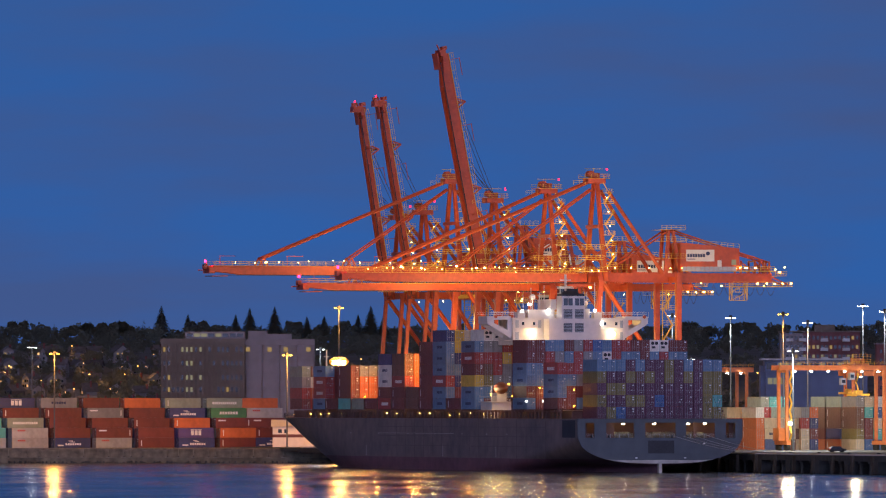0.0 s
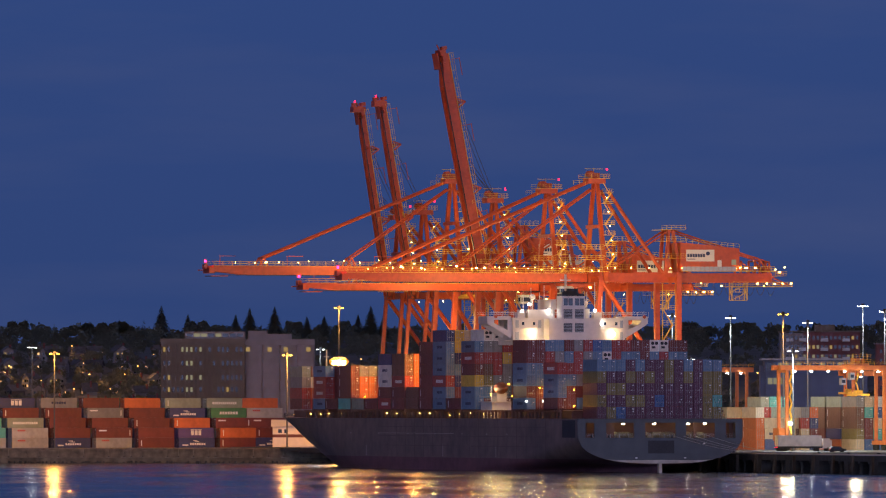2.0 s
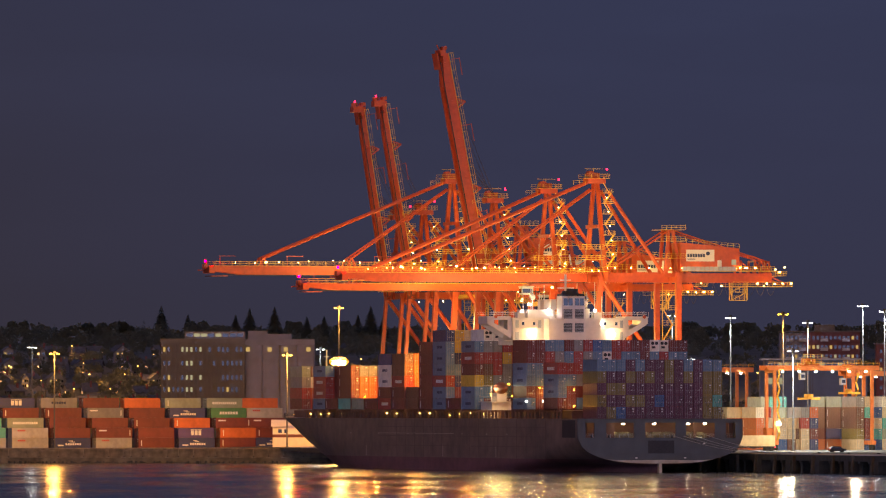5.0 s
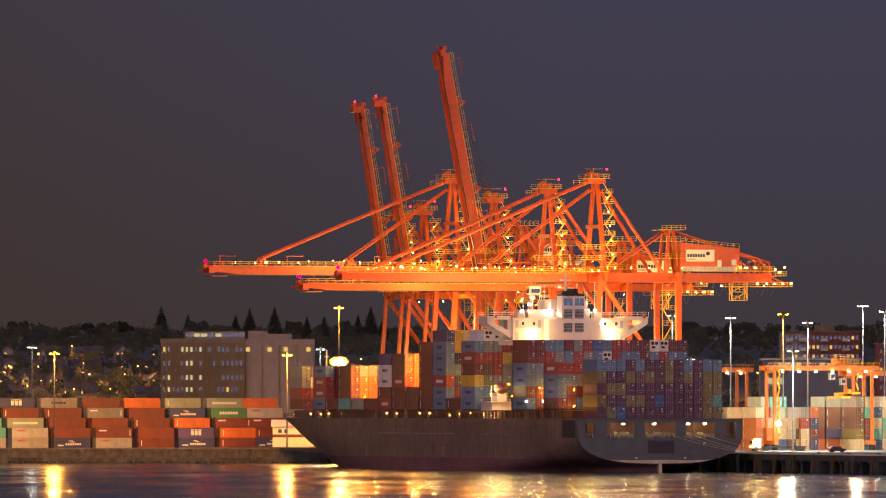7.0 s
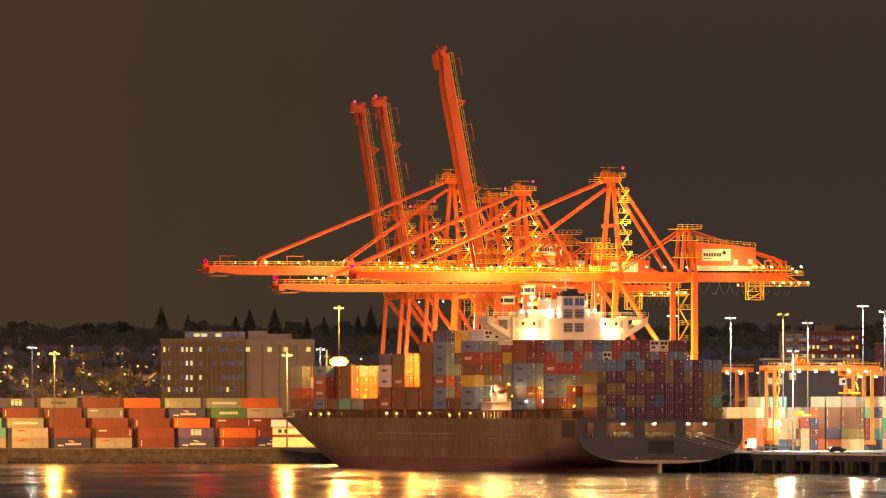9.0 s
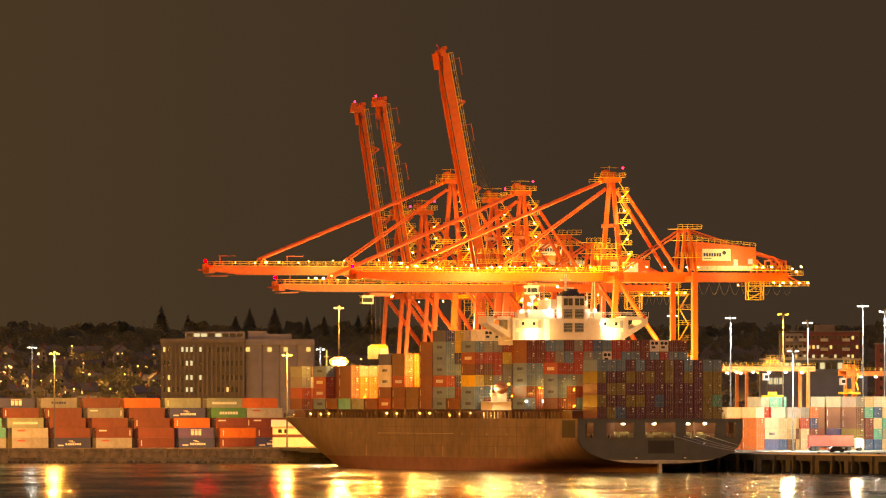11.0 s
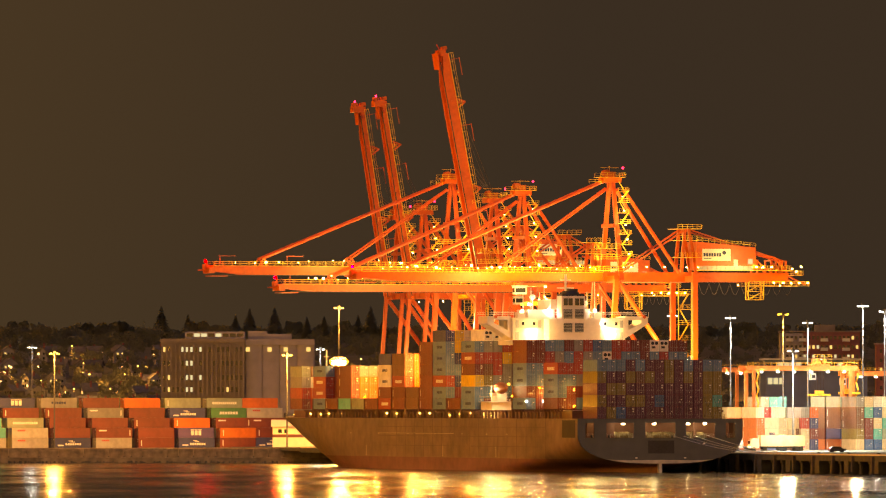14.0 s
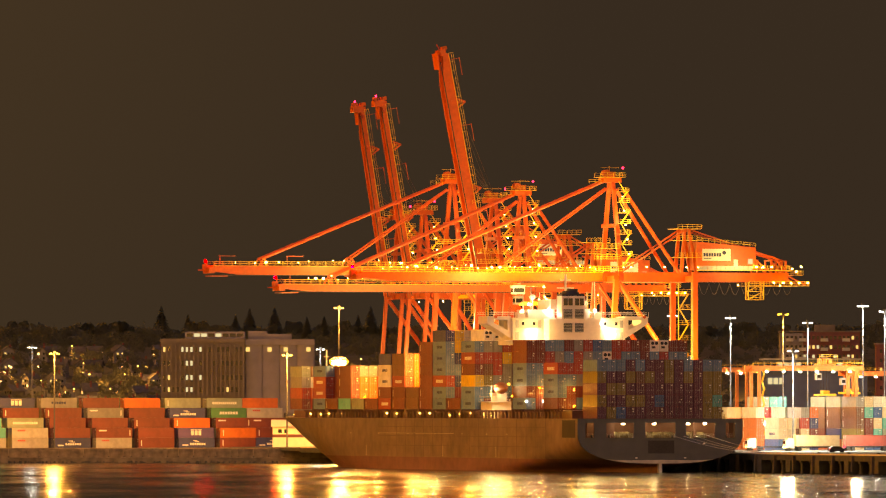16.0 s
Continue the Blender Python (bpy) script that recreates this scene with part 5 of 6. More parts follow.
    part("boom_walkway", br, CRANE_YELLOW, boom, "yellow railed walkway along the boom")
    for x in (-out * 0.4, -out * 0.78):
        for y in (-2.6, 2.6):
            part("stay_anchor", Shape().beam((x - 1.2, y, bz), (x, y, bz + 2.2), 0.4).beam((x + 1.2, y, bz), (x, y, bz + 2.2), 0.4), CRANE_RED, boom)
        part("anchor_tie", Shape().beam((x, -2.6, bz + 2.2), (x, 2.6, bz + 2.2), 0.3), CRANE_RED, boom)
    for x in (-out * 0.97, -out * 0.68, -out * 0.3):
        part("service_davit", Shape().beam((x, -2.9, bz), (x, -2.9, bz + 2.6), 0.14).beam((x - 0.2, -2.9, bz + 2.6), (x + 4.6, -2.9, bz + 2.6), 0.16), CRANE_RED, boom)
    tray = Shape().beam((0, -3.2, -bz - 0.15), (-out * 0.97, -3.2, -bz - 0.15), 0.25, 0.2)
    part("trolley_rail", tray, DARK_STEEL, boom)
    # stays from the tower head to the boom
    if not boom_up:
        for x, z, r in ((-out * 0.4, top - 3.6, 0.24), (-out * 0.78, top - 1.4, 0.34)):
            for y in (-2.2, 2.2):
                part("forestay", Shape().tube((0.4, y * 0.7, z), (x - 1.8, y, gz + bz + 2.0), r, 8), CRANE_RED, c)
    else:
        a = radians(ang)
        def on(x, z=0.0):
            return hinge + Vector((x * math.cos(a) + z * math.sin(a), 0, -x * math.sin(a) + z * math.cos(a)))
        for y in (-1.6, 1.6):
            for fx in (0.5, 0.55, 0.8):
                e = on(-out * fx, bz)
                part("hoist_rope", Shape().tube((1.0, y, top), (e.x, y, e.z), 0.08, 5), CABLE, c)
    return c


def crane_trolley(crane, gz, boom_h, loaded=False):
    """The trolley with its cab and spreader, a part of its crane that runs along the boom."""
    z = gz - 0.4
    s = Shape().box(-3.2, 3.2, -3.2, 3.2, z - 0.9, z - 0.1).box(-2.2, 2.2, -2.4, 2.4, z - 0.1, z + 0.5)
    t = part("trolley", s, CRANE_RED, crane, "orange trolley hung under the boom")
    cab = part("cab", Shape().box(-5.8, -2.6, -4.8, -2.4, z - 3.0, z - 0.9).box(-6.0, -2.4, -5.0, -2.2, z - 0.9, z - 0.7), GREY_STEEL, t, "pale driver's cab")
    part("window", Shape().box(-5.6, -2.9, -4.84, -4.8, z - 2.5, z - 1.4).box(-5.84, -5.8, -4.6, -2.6, z - 2.5, z - 1.4), GLASS_DARK, cab)
    for x in (-3.0, 3.0):
        part("trolley_lamp", Shape().box(x - 0.25, x + 0.25, -3.5, -3.2, z - 1.2, z - 0.8), GLOW_WARM, t)
    for x in (-1.2, 1.2):
        for y in (-2.0, 2.0):
            part("hoist_rope", Shape().tube((x, y, z - 0.9), (x, y, z - (8.4 if loaded else 4.8)), 0.05, 5), CABLE, t)
    sp = part("spreader", Shape().box(-1.1, 1.1, -6, 6, z - 5.9, z - 5.3).box(-1.5, 1.5, -2.6, 2.6, z - 5.3, z - 4.9), CRANE_YELLOW, t, "yellow container spreader")
    for x in (-1.1, 1.1):
        for y in (-1.9, 1.9):
            part("lower_rope", Shape().tube((x, y, z - 4.9), (x, y, z + (2.4 if loaded else -1.2)), 0.05, 5), CABLE, sp)
    if loaded:
        b = part("carried_container", box_meshes("chalk", BOX_L)[0], None, sp, "dull white steel container held by the spreader")
        b.location = (0, 0, z - 5.9 - BOX_H)
    return t, sp


LIGHT_HEAD = Shape().box(-0.16, 0.16, -0.14, 0.14, -0.13, 0.13)
HEAD_WARM = LIGHT_HEAD.mesh("floodlight", GLOW_WARM)
HEAD_TIP = Shape().tube((0, 0, -0.3), (0, 0, 0.3), 0.3, 10).mesh("beacon", GLOW_TIP)
HEAD_RED = Shape().tube((0, 0, -0.28), (0, 0, 0.28), 0.25, 8).mesh("beacon", GLOW_RED)


def crane_lamps(crane, girder, top, out, back, gauge, boom_h, span, boom_up, count, seed):
    rng = random.Random(seed)
    z = girder + boom_h + 1.2
    if not boom_up:
        for i in range(count):
            x = -out * (0.05 + 0.9 * (i + rng.uniform(0.1, 0.9)) / count)
            fl = part("floodlight", HEAD_WARM, None, crane)
            fl.location, fl.scale = (x, -4.1, z + rng.uniform(-0.6, 0.5)), (rng.choice((0.5, 0.6, 0.8, 1.5)),) * 3
        part("beacon", HEAD_TIP, None, crane).location = (-out - 3.2, 0, girder + boom_h + 1.2)
    else:
        a = radians(boom_up)
        bx, bz = -1.8 - out * math.cos(a), girder + out * math.sin(a) + 1.2
        if out < 60:
            part("beacon", HEAD_RED, None, crane).location = (bx - 1.5, 0, bz + 2.0)
            part("boom_head", Shape().box(bx - 2.4, bx + 1.2, -1.7, 1.7, bz - 1.0, bz + 0.6).box(bx - 2.4, bx - 1.2, -0.5, 0.5, bz + 0.6, bz + 1.6), CRANE_RED, crane)
    for i in range(max(4, count // 2)):
        x = 2 + (gauge + back - 4) * (i + rng.random()) / max(4, count // 2)
        part("floodlight", HEAD_WARM, None, crane).location = (x, -4.6, girder + boom_h + rng.choice((1.0, 1.3, -3.4)))
    for i in range(5):
        f = (i + 0.6) / 5.4
        part("floodlight", HEAD_WARM, None, crane).location = (3.2, -span / 2 * 0.95 + span * 0.41 * f - 2.2, girder + 5 + (top - girder - 8) * f)
    part("beacon", HEAD_RED, None, crane).location = (4.2, -1.5, top + 1.6)


# crane: place along the rail, girder height, tower top, outreach, backreach, boom raised by, lamp count
CRANES = {
    "A": dict(y=165.8, girder=44.5, top=72.8, out=66.0, back=32.0, boom_up=None, lamps=30),
    "B": dict(y=209.3, girder=42.7, top=71.0, out=64.5, back=24.0, boom_up=None, lamps=26),
    "D": dict(y=259.8, girder=44.5, top=69.5, out=63.0, back=20.0, boom_up=79.3, lamps=6),
    "C": dict(y=300.3, girder=48.0, top=75.6, out=66.0, back=20.0, boom_up=None, lamps=14),
    "F": dict(y=328.5, girder=42.0, top=67.5, out=54.0, back=16.0, boom_up=80.3, lamps=4, span=18.0),
    "E": dict(y=353.0, girder=42.0, top=66.5, out=53.0, back=16.0, boom_up=81.0, lamps=4, span=16.5),
}
BUILT = {}
for i, (key, k) in enumerate(CRANES.items()):
    up = k["boom_up"]
    ob = sts_crane(berth(33.0, k["y"], 4.62), k["girder"], k["top"], k["out"], k["back"], span=k.get("span", 19.0), boom_up=up, house=key in "ABC",
                   boom_h={"D": 2.8, "E": 1.7, "F": 1.7, "B": 2.0}.get(key, 2.5), thin=key in "EF",
                   label="orange-red ship-to-shore crane with its boom raised against the sky" if up else "floodlit orange ship-to-shore crane with its boom lowered over the ship")
    crane_lamps(ob, k["girder"], k["top"], k["out"], k["back"], 21.5, 2.5, 19.0, up, k["lamps"], 7 + i)
    BUILT[key] = ob
TROLLEY, SPREADER = {}, {}
for key in "ABC":
    TROLLEY[key], SPREADER[key] = crane_trolley(BUILT[key], CRANES[key]["girder"], 2.5, key == "B")


# ---- lighting masts ----
def light_mast(m, height, heads, glow, label, arm=2.4, big=1.0, tall=0.2):
    ob = thing("light_mast", m, label, "light mast", "port light masts")
    part("pole", Shape().tube((0, 0, 0), (0, 0, height), 0.27, 10, r2=0.15).tube((0, 0, 0), (0, 0, 0.4), 0.7, 10), POLE, ob)
    part("crossarm", Shape().beam((-arm, 0, height), (arm, 0, height), 0.12).beam((0, -0.8, height), (0, 0.8, height), 0.12).tube((0, 0, height - 0.8), (0, 0, height + 0.5), 0.4, 8), DARK_STEEL, ob)
    head = Shape().box(-0.16 * big, 0.16 * big, -0.22 * big, 0.26 * big, -tall * big, 0.04).mesh("lamp_head", glow)
    hood = Shape().box(-0.28 * big, 0.28 * big, -0.3 * big, 0.3 * big, 0.04, 0.16).mesh("hood", DARK_STEEL)
    for i in range(heads):
        x = (arm - 0.5 * (i // 2)) * (1 if i % 2 else -1)
        p = part("lamp_head", head, None, ob)
        p.location = (x, -0.3, height - 0.2)
        part("hood", hood, None, p)
    return ob


def build_masts():
    sod = "tall steel light mast with glowing orange sodium lamps"
    wht = "tall galvanised light mast with cool white floodlights"
    # (x, y, ground, lamp height above water, heads, kind, watts)
    rows = [
        (-121.0, 2995, 4.3, 34.0, 6, "w", 450), (-112.7, 2950, 4.3, 31.9, 4, "s", 17000), (-45.3, 2955, 4.3, 31.5, 4, "s", 22000),
        (-31.1, 3040, 4.3, 46.0, 4, "s", 20000), (-38.0, 3150, 4.5, 34.3, 4, "w", 3000),
        (79.0, 2794, 4.5, 40.9, 5, "w", 11000), (94.5, 2826, 4.5, 42.2, 4, "s", 14000), (101.5, 2830, 4.5, 39.9, 4, "w", 8500),
        (92.9, 2700, 4.5, 31.3, 4, "w", 34000), (115.6, 2800, 4.5, 44.2, 6, "w", 11000), (120.5, 2775, 4.5, 42.5, 4, "w", 9500),
        (63.8, 2830, 4.5, 41.8, 4, "w", 5000), (68.0, 2800, 4.5, 29.5, 4, "w", 6000),
    ]
    for x, y, g, z, heads, kind, watts in rows:
        light_mast(pose(x, y, g), z - g, heads, GLOW_SODIUM if kind == "s" else GLOW_WHITE if x > 0 else GLOW_PALE, sod if kind == "s" else wht, 1.25)
        # the terminal's heads are shielded and shine down, the quay's shine all round
        lamp("mast_light", pose(x, y - 3.2, z - 1.0), watts * (2.7 if x > 60 else 1.0), SODIUM if kind == "s" else COOL, 1.0, 165 if x > 60 else None)
    # the low floodlight cluster behind the ship's bow
    mast = light_mast(pose(-30.3, 2962, 4.3), 25.6, 5, GLOW_SODIUM_BIG, "light mast with a glaring orange sodium floodlight cluster", 1.7, 2.0, 0.6)
    # a glowing disc behind the heads imitates the halo of glare round them
    part("halo_disc", Shape().add([(2.9 * math.cos(i * 0.3927) , y, 25.1 + 1.5 * math.sin(i * 0.3927)) for y in (-0.1, 0.3) for i in range(16)], [tuple(range(16)), tuple(range(31, 15, -1))] + [(i, 16 + i, 16 + (i + 1) % 16, (i + 1) % 16) for i in range(16)]), GLOW_SODIUM_HALO, mast, "glowing orange disc standing for the halo round the lamps")
    lamp("flood_light", pose(-30.3, 2960.0, 29.2), 60000, SODIUM, 1.2)


build_masts()


def build_lights():
    """Unseen stand-ins before the cranes for their floodlights, and lamps on the ship and in the mooring deck."""
    # (place along the rail, girder height, share): high rows shine on the booms, lower ones on the legs
    for y, g, k in ((145, 49, 1.15), (203, 47, 0.6), (293, 52, 0.5)):
        for x, s in ((-34.0, 1.0), (-10.0, 0.55), (36.0, 0.3)):
            lamp("boom_light", berth(33 + x, y - 9, g + 5.5), 8600 * k * s, WARM, 1.0)
        lamp("boom_light", berth(33 - 34, y - 6, g - 9), 12000 * k, WARM, 1.0)
        lamp("boom_light", berth(33 - 8, y - 8, g - 12), 11000 * k, WARM, 1.0)
        lamp("boom_light", berth(33 + 12, y - 12, g - 18), 13000 * k, WARM, 1.0)
        lamp("tower_light", berth(33 + 6, y - 6, g + 19), 3800 * k, WARM, 1.0)
    # unseen lamps added above the bays to brighten the load
    for x, y, z, w in ((-9, 134, 37.5, 10000), (-9, 188, 37.5, 9000), (-14, 222, 34.0, 4500), (-12, 250, 32.0, 3000)):
        lamp("load_fill_light", berth(x, y, z), w, SODIUM, 0.6)
    for y in (253, 335):
        lamp("tower_light", berth(33 - 8, y - 16, 62), 200, WARM, 1.0)
        lamp("tower_light", berth(33 + 2, y - 14, 30), 4500, WARM, 1.0)
    for x in (-10.8, 10.9):
        lamp("house_flood", berth(x, 68.0, 35.2), 800, (1.0, 0.62, 0.22), 0.4)
    for x in (-11, 7.4):
        lamp("house_flood", berth(x, 74.6, 43.0), 300, (1.0, 0.7, 0.3), 0.4)
    for x in (-16.0, -9.3, -1.3, 7.5, 11.8, 17.5):
        lamp("mooring_light", berth(x, 4.6, 12.4), 85, (1.0, 0.68, 0.28), 0.25)
    for x, y, z, w in ((-19, 64, 19.0, 500), (-12, 62, 21, 500), (-19, 38, 21, 200), (-13, 38, 17.5, 200), (-18.5, 15, 21, 110), (-18.5, 15, 17, 90), (-20.5, 110, 17.5, 400)):
        lamp("deck_light", berth(x, y, z), w, SODIUM, 0.3)
    # lamps without fixtures, added over the wharf to brighten stacks and gantry
    for x, y, z, w in ((96, 193, 12.5, 8200), (118, 200, 15, 6600), (84, 150, 12, 4200), (108, 168, 13, 5200)):
        lamp("wharf_fill_light", berth(x, y, z), w, (1.0, 0.82, 0.5), 0.5)
    # lamps by the side house and at the bays' ends
    lamp("deck_light", berth(-22.0, 74.5, 20.5), 900, (1.0, 0.8, 0.45), 0.4)
    for x, w in ((-16.2, 320), (-3.6, 320)):
        lamp("deck_light", berth(x, 42.8, 20.0), w, SODIUM, 0.3)
    # lamps added in the half-empty bays to brighten the box ends
    for x, y, z, w in ((-17.4, 146.5, 26.5, 5600), (-16.5, 195.5, 25, 5600), (-18, 193, 19, 1500), (-17.4, 108.5, 24, 900)):
        lamp("bay_fill_light", berth(x, y, z), w, SODIUM, 0.4)


build_lights()


# ---- the container yard behind the wharf ----
def load_terminal():
    g, where = "containers in the terminal", "stacked in the floodlit terminal yard"
    # (x of the stack's far-left column, y of its near end, columns of colours from below, bays deep)
    stacks = [
        (98.9, 223.0, ["AAAW"], 1), (98.9, 236.5, ["ACAC"], 1), (110.3, 238.0, ["UCC", "VCC", "CVC"], 1), (116.1, 236.0, ["CCRG", "NDNA"], 1),
        (116.1, 250.0, ["VVDS"], 1), (129.8, 262.0, ["NDDD", "NNDM"], 1), (127.5, 223.0, ["COVVG", "UDDTC", "UTCUW", "CSTCW"], 1), (127.5, 236.5, ["ANVVS"], 1),
        (127.5, 250.0, ["ADVVS"], 1), (122.2, 290.0, ["SSSRS", "SSSRT", "SSSST"], 1), (125.8, 330.0, ["SSSS", "CCCS", "CCCU", "SSSC"], 1), (133.2, 300.0, ["CCUU", "CCGS"], 1),
    ]
    for x, y, cols, bays in stacks:
        for c, col in enumerate(cols):
            for k, ch in enumerate(col):
                if y > 285 and k < len(col) - 2:
                    continue
                container(berth(x + 2.55 * c, y + 6.1, 4.5 + TIER * k), CODE[ch], g, where, BOX_L, True, MARK_NAVY if ch in "C" and k == 1 else MARK_CODE if ch in "DAV" else None)
    rest = Shape()
    rng = random.Random(8)
    for x, y, cols, bays in stacks:
        for c, col in enumerate(cols):
            for k in range(len(col) - 2 if y > 285 else 0):
                rest.box(x + 2.55 * c - 1.2, x + 2.55 * c + 1.2, y, y + 12.1, 4.51 + TIER * k, 7.35 + TIER * k, (c + k) % 6)
    for y in (262, 276, 303, 317, 345):
        for c in range(22):
            x = 136 + 2.7 * c
            for k in range(rng.choice((3, 3, 4, 4))):
                rest.box(x, x + 2.44, y + 1, y + 13.1, 4.51 + TIER * k, 4.5 + TIER * k + 2.89, rng.randrange(6))
    cols = ["maroon", "brown", "sage", "cream", "blue", "teal"]
    solid("terminal_load", rest, [BOX_PAINT[c] for c in cols], BERTH.copy(), "further rows of steel containers in the terminal yard", "containers", kind="stuff")


load_terminal()


# ---- yard gantry cranes ----
def yard_gantry(m, span=24.5, height=22.8, base=9.0, lift=7.5, label="orange rubber-tyred yard gantry crane with a lit crossbeam"):
    """x across the stack from the left leg, y along it, z from the ground."""
    c = thing("yard_gantry", m, label, "crane", "yard gantry cranes")
    for x in (0.0, span):
        for y in (0.0, base):
            part("leg", Shape().beam((x, y, 1.8), (x, y, height), 0.85, 0.8), GANTRY_PAINT, c)
            w = part("wheel", Shape().tube((x - 0.35, y - 1.0, 0.8), (x + 0.35, y - 1.0, 0.8), 0.8, 16).tube((x - 0.35, y + 1.0, 0.8), (x + 0.35, y + 1.0, 0.8), 0.8, 16), FENDER, c)
        part("sill", Shape().box(x - 0.6, x + 0.6, -1.8, base + 1.8, 1.5, 2.6), GANTRY_PAINT, c)
        part("head_tie", Shape().beam((x, 0, height), (x, base, height), 0.9, 1.2), GANTRY_PAINT, c)
    part("engine_house", Shape().box(-1.6, 1.2, 2, 7, 2.6, 6.0), GANTRY_PAINT, c)
    for y in (0.0, base):
        part("crossbeam", Shape().beam((-2.0, y, height + 0.7), (span + 2.0, y, height + 0.7), 0.8, 1.35), GANTRY_PAINT, c)
    s = Shape()
    handrail(s, (-2, -0.6, height + 1.38), (span + 2, -0.6, height + 1.38), 1.6, 0.9, 0.06)
    for i in range(10):
        z0 = 2.6 + i * 2.0
        s.beam((1.1, -0.9 if i % 2 else 0.9, z0), (1.1, 0.9 if i % 2 else -0.9, z0 + 2.0), 0.5, 0.12)
    part("walkway_rail", s, CRANE_YELLOW, c, "yellow walkway rail")
    hd = Shape().box(-0.3, 0.3, -0.2, 0.2, -0.22, 0.12).mesh("floodlight", GLOW_WHITE)
    for i in range(6):
        part("floodlight", hd, None, c).location = (2 + i * (span - 4) / 5, -0.7, height - 0.25)
    part("floodlight", Shape().box(-0.45, 0.45, -0.3, 0.3, -0.45, 0.45), GLOW_WHITE, c).location = (0.9, -0.85, 7.2)
    t = part("trolley", Shape().box(-2.2, 2.2, 0.6, base - 0.6, height + 1.4, height + 1.9).box(-1.5, -0.3, 1.4, base - 1.4, height + 1.9, height + 3.3).tube((0.9, 1.8, height + 2.6), (0.9, base - 1.8, height + 2.6), 0.65, 12), GANTRY_PAINT, c, "orange trolley on the crossbeams")
    rl = Shape()
    handrail(rl, (-2.6, 0.5, height + 1.9), (2.6, 0.5, height + 1.9), 1.0)
    handrail(rl, (-2.6, 0.5, height + 3.3), (2.6, 0.5, height + 3.3), 1.0)
    part("trolley_rail", rl, CRANE_YELLOW, t)
    cab = part("cab", Shape().box(-3.4, -2.0, 0.4, 2.2, height - 2.5, height - 0.6), GREY_STEEL, t, "small grey driver's cab")
    part("window", Shape().box(-3.2, -2.2, 0.36, 0.4, height - 2.0, height - 1.1), GLASS_DARK, cab)
    sp = part("spreader", Shape().box(-0.75, -0.4, -2.6, 9.6, -0.5, -0.1).box(0.4, 0.75, -2.6, 9.6, -0.5, -0.1).box(-1.2, 1.2, -2.7, -2.3, -0.6, 0.0).box(-1.2, 1.2, 9.3, 9.7, -0.6, 0.0).box(-0.9, 0.9, 2.2, 4.8, -0.1, 0.9), CRANE_YELLOW, t, "yellow spreader on its ropes")
    sp.location = (0, 0, height - lift)
    for x in (-1, 1):
        for y in (2.4, 4.6):
            part("hoist_rope", Shape().tube((x * 0.8, y, 0.9), (x * 0.8, y, 8.0), 0.05, 5), CABLE, sp)
    return c, t, sp


GANTRY, GANTRY_TROLLEY, GANTRY_SPREADER = yard_gantry(berth(101.4, 207.5, 4.5), 27.8, 21.6, 7.0)
yard_gantry(berth(151.5, 300.0, 4.5), 26.0, 20.4, 7.0, lift=4.5, label="orange yard gantry crane over the terminal's far stacks")
yard_gantry(berth(113.0, 352.0, 4.5), 24.0, 21.6, lift=4.0, label="orange yard gantry crane half hidden behind stacked containers")


# ---- trucks and a parked car ----
def truck(m, box_color, label):
    t = thing("port_truck", m, label, "truck", "port trucks")
    part("chassis", Shape().box(-7.5, 6.2, -0.45, 0.45, 0.9, 1.2).box(-7.5, 5.0, -1.2, -1.0, 1.1, 1.3).box(-7.5, 5.0, 1.0, 1.2, 1.1, 1.3), DARK_STEEL, t)
    cab = Shape().box(5.2, 7.6, -1.2, 1.2, 0.8, 2.9).box(5.2, 7.1, -1.15, 1.15, 2.9, 3.4)
    part("cab", cab, WHITE_PAINT, t, "white tractor cab")
    part("windscreen", Shape().box(7.6, 7.64, -1.0, 1.0, 1.9, 2.8), GLASS_DARK, t)
    for x in (-6.6, -5.3, 3.6, 6.6):
        for y in (-1.05, 1.05):
            part("wheel", Shape().tube((x, y - 0.18, 0.52), (x, y + 0.18, 0.52), 0.52, 14), FENDER, t)
    if box_color:
        b = part("container", box_meshes(box_color, BOX_L)[0], None, t)
        b.matrix_basis = pose(-1.35, 0, 1.32, 0, 0, 90)
    for y in (-0.85, 0.85):
        part("tail_light", Shape().box(-7.6, -7.5, y - 0.2, y + 0.2, 0.9, 1.2), GLOW_RED, t)
        part("headlight", Shape().box(7.6, 7.66, y - 0.18, y + 0.18, 1.0, 1.25), GLOW_WARM, t)
    return t


OFF = 250.0
TRUCKS = {
    "standing": truck(berth(OFF, 150, 4.5), "white", "port truck with a white container and red tail lights"),
    "row": truck(berth(OFF, 158, 4.5), "cream", "port truck carrying a cream container"),
    "row_two": truck(berth(OFF, 166, 4.5), None, "empty port truck with a bare chassis"),
    "late": truck(berth(OFF, 174, 4.5), "maroon", "port truck with a maroon container and red tail lights"),
}


def parked_car(m):
    c = thing("parked_car", m, "dark parked car standing on the wharf deck", "car")
    s = Shape()
    prof = [(-2.2, 0.35), (2.2, 0.35), (2.25, 0.85), (1.2, 1.0), (0.7, 1.5), (-1.3, 1.55), (-2.1, 1.05)]
    n = len(prof)
    v = [(x, -0.85, z) for x, z in prof] + [(x, 0.85, z) for x, z in prof]
    s.add(v, [tuple(range(n)), tuple(range(2 * n - 1, n - 1, -1))] + [(i, n + i, n + (i + 1) % n, (i + 1) % n) for i in range(n)])
    part("body", s, DARK_STEEL, c)
    for x in (-1.35, 1.35):
        for y in (-0.8, 0.8):
            part("wheel", Shape().tube((x, y - 0.1, 0.33), (x, y + 0.1, 0.33), 0.33, 14), FENDER, c)
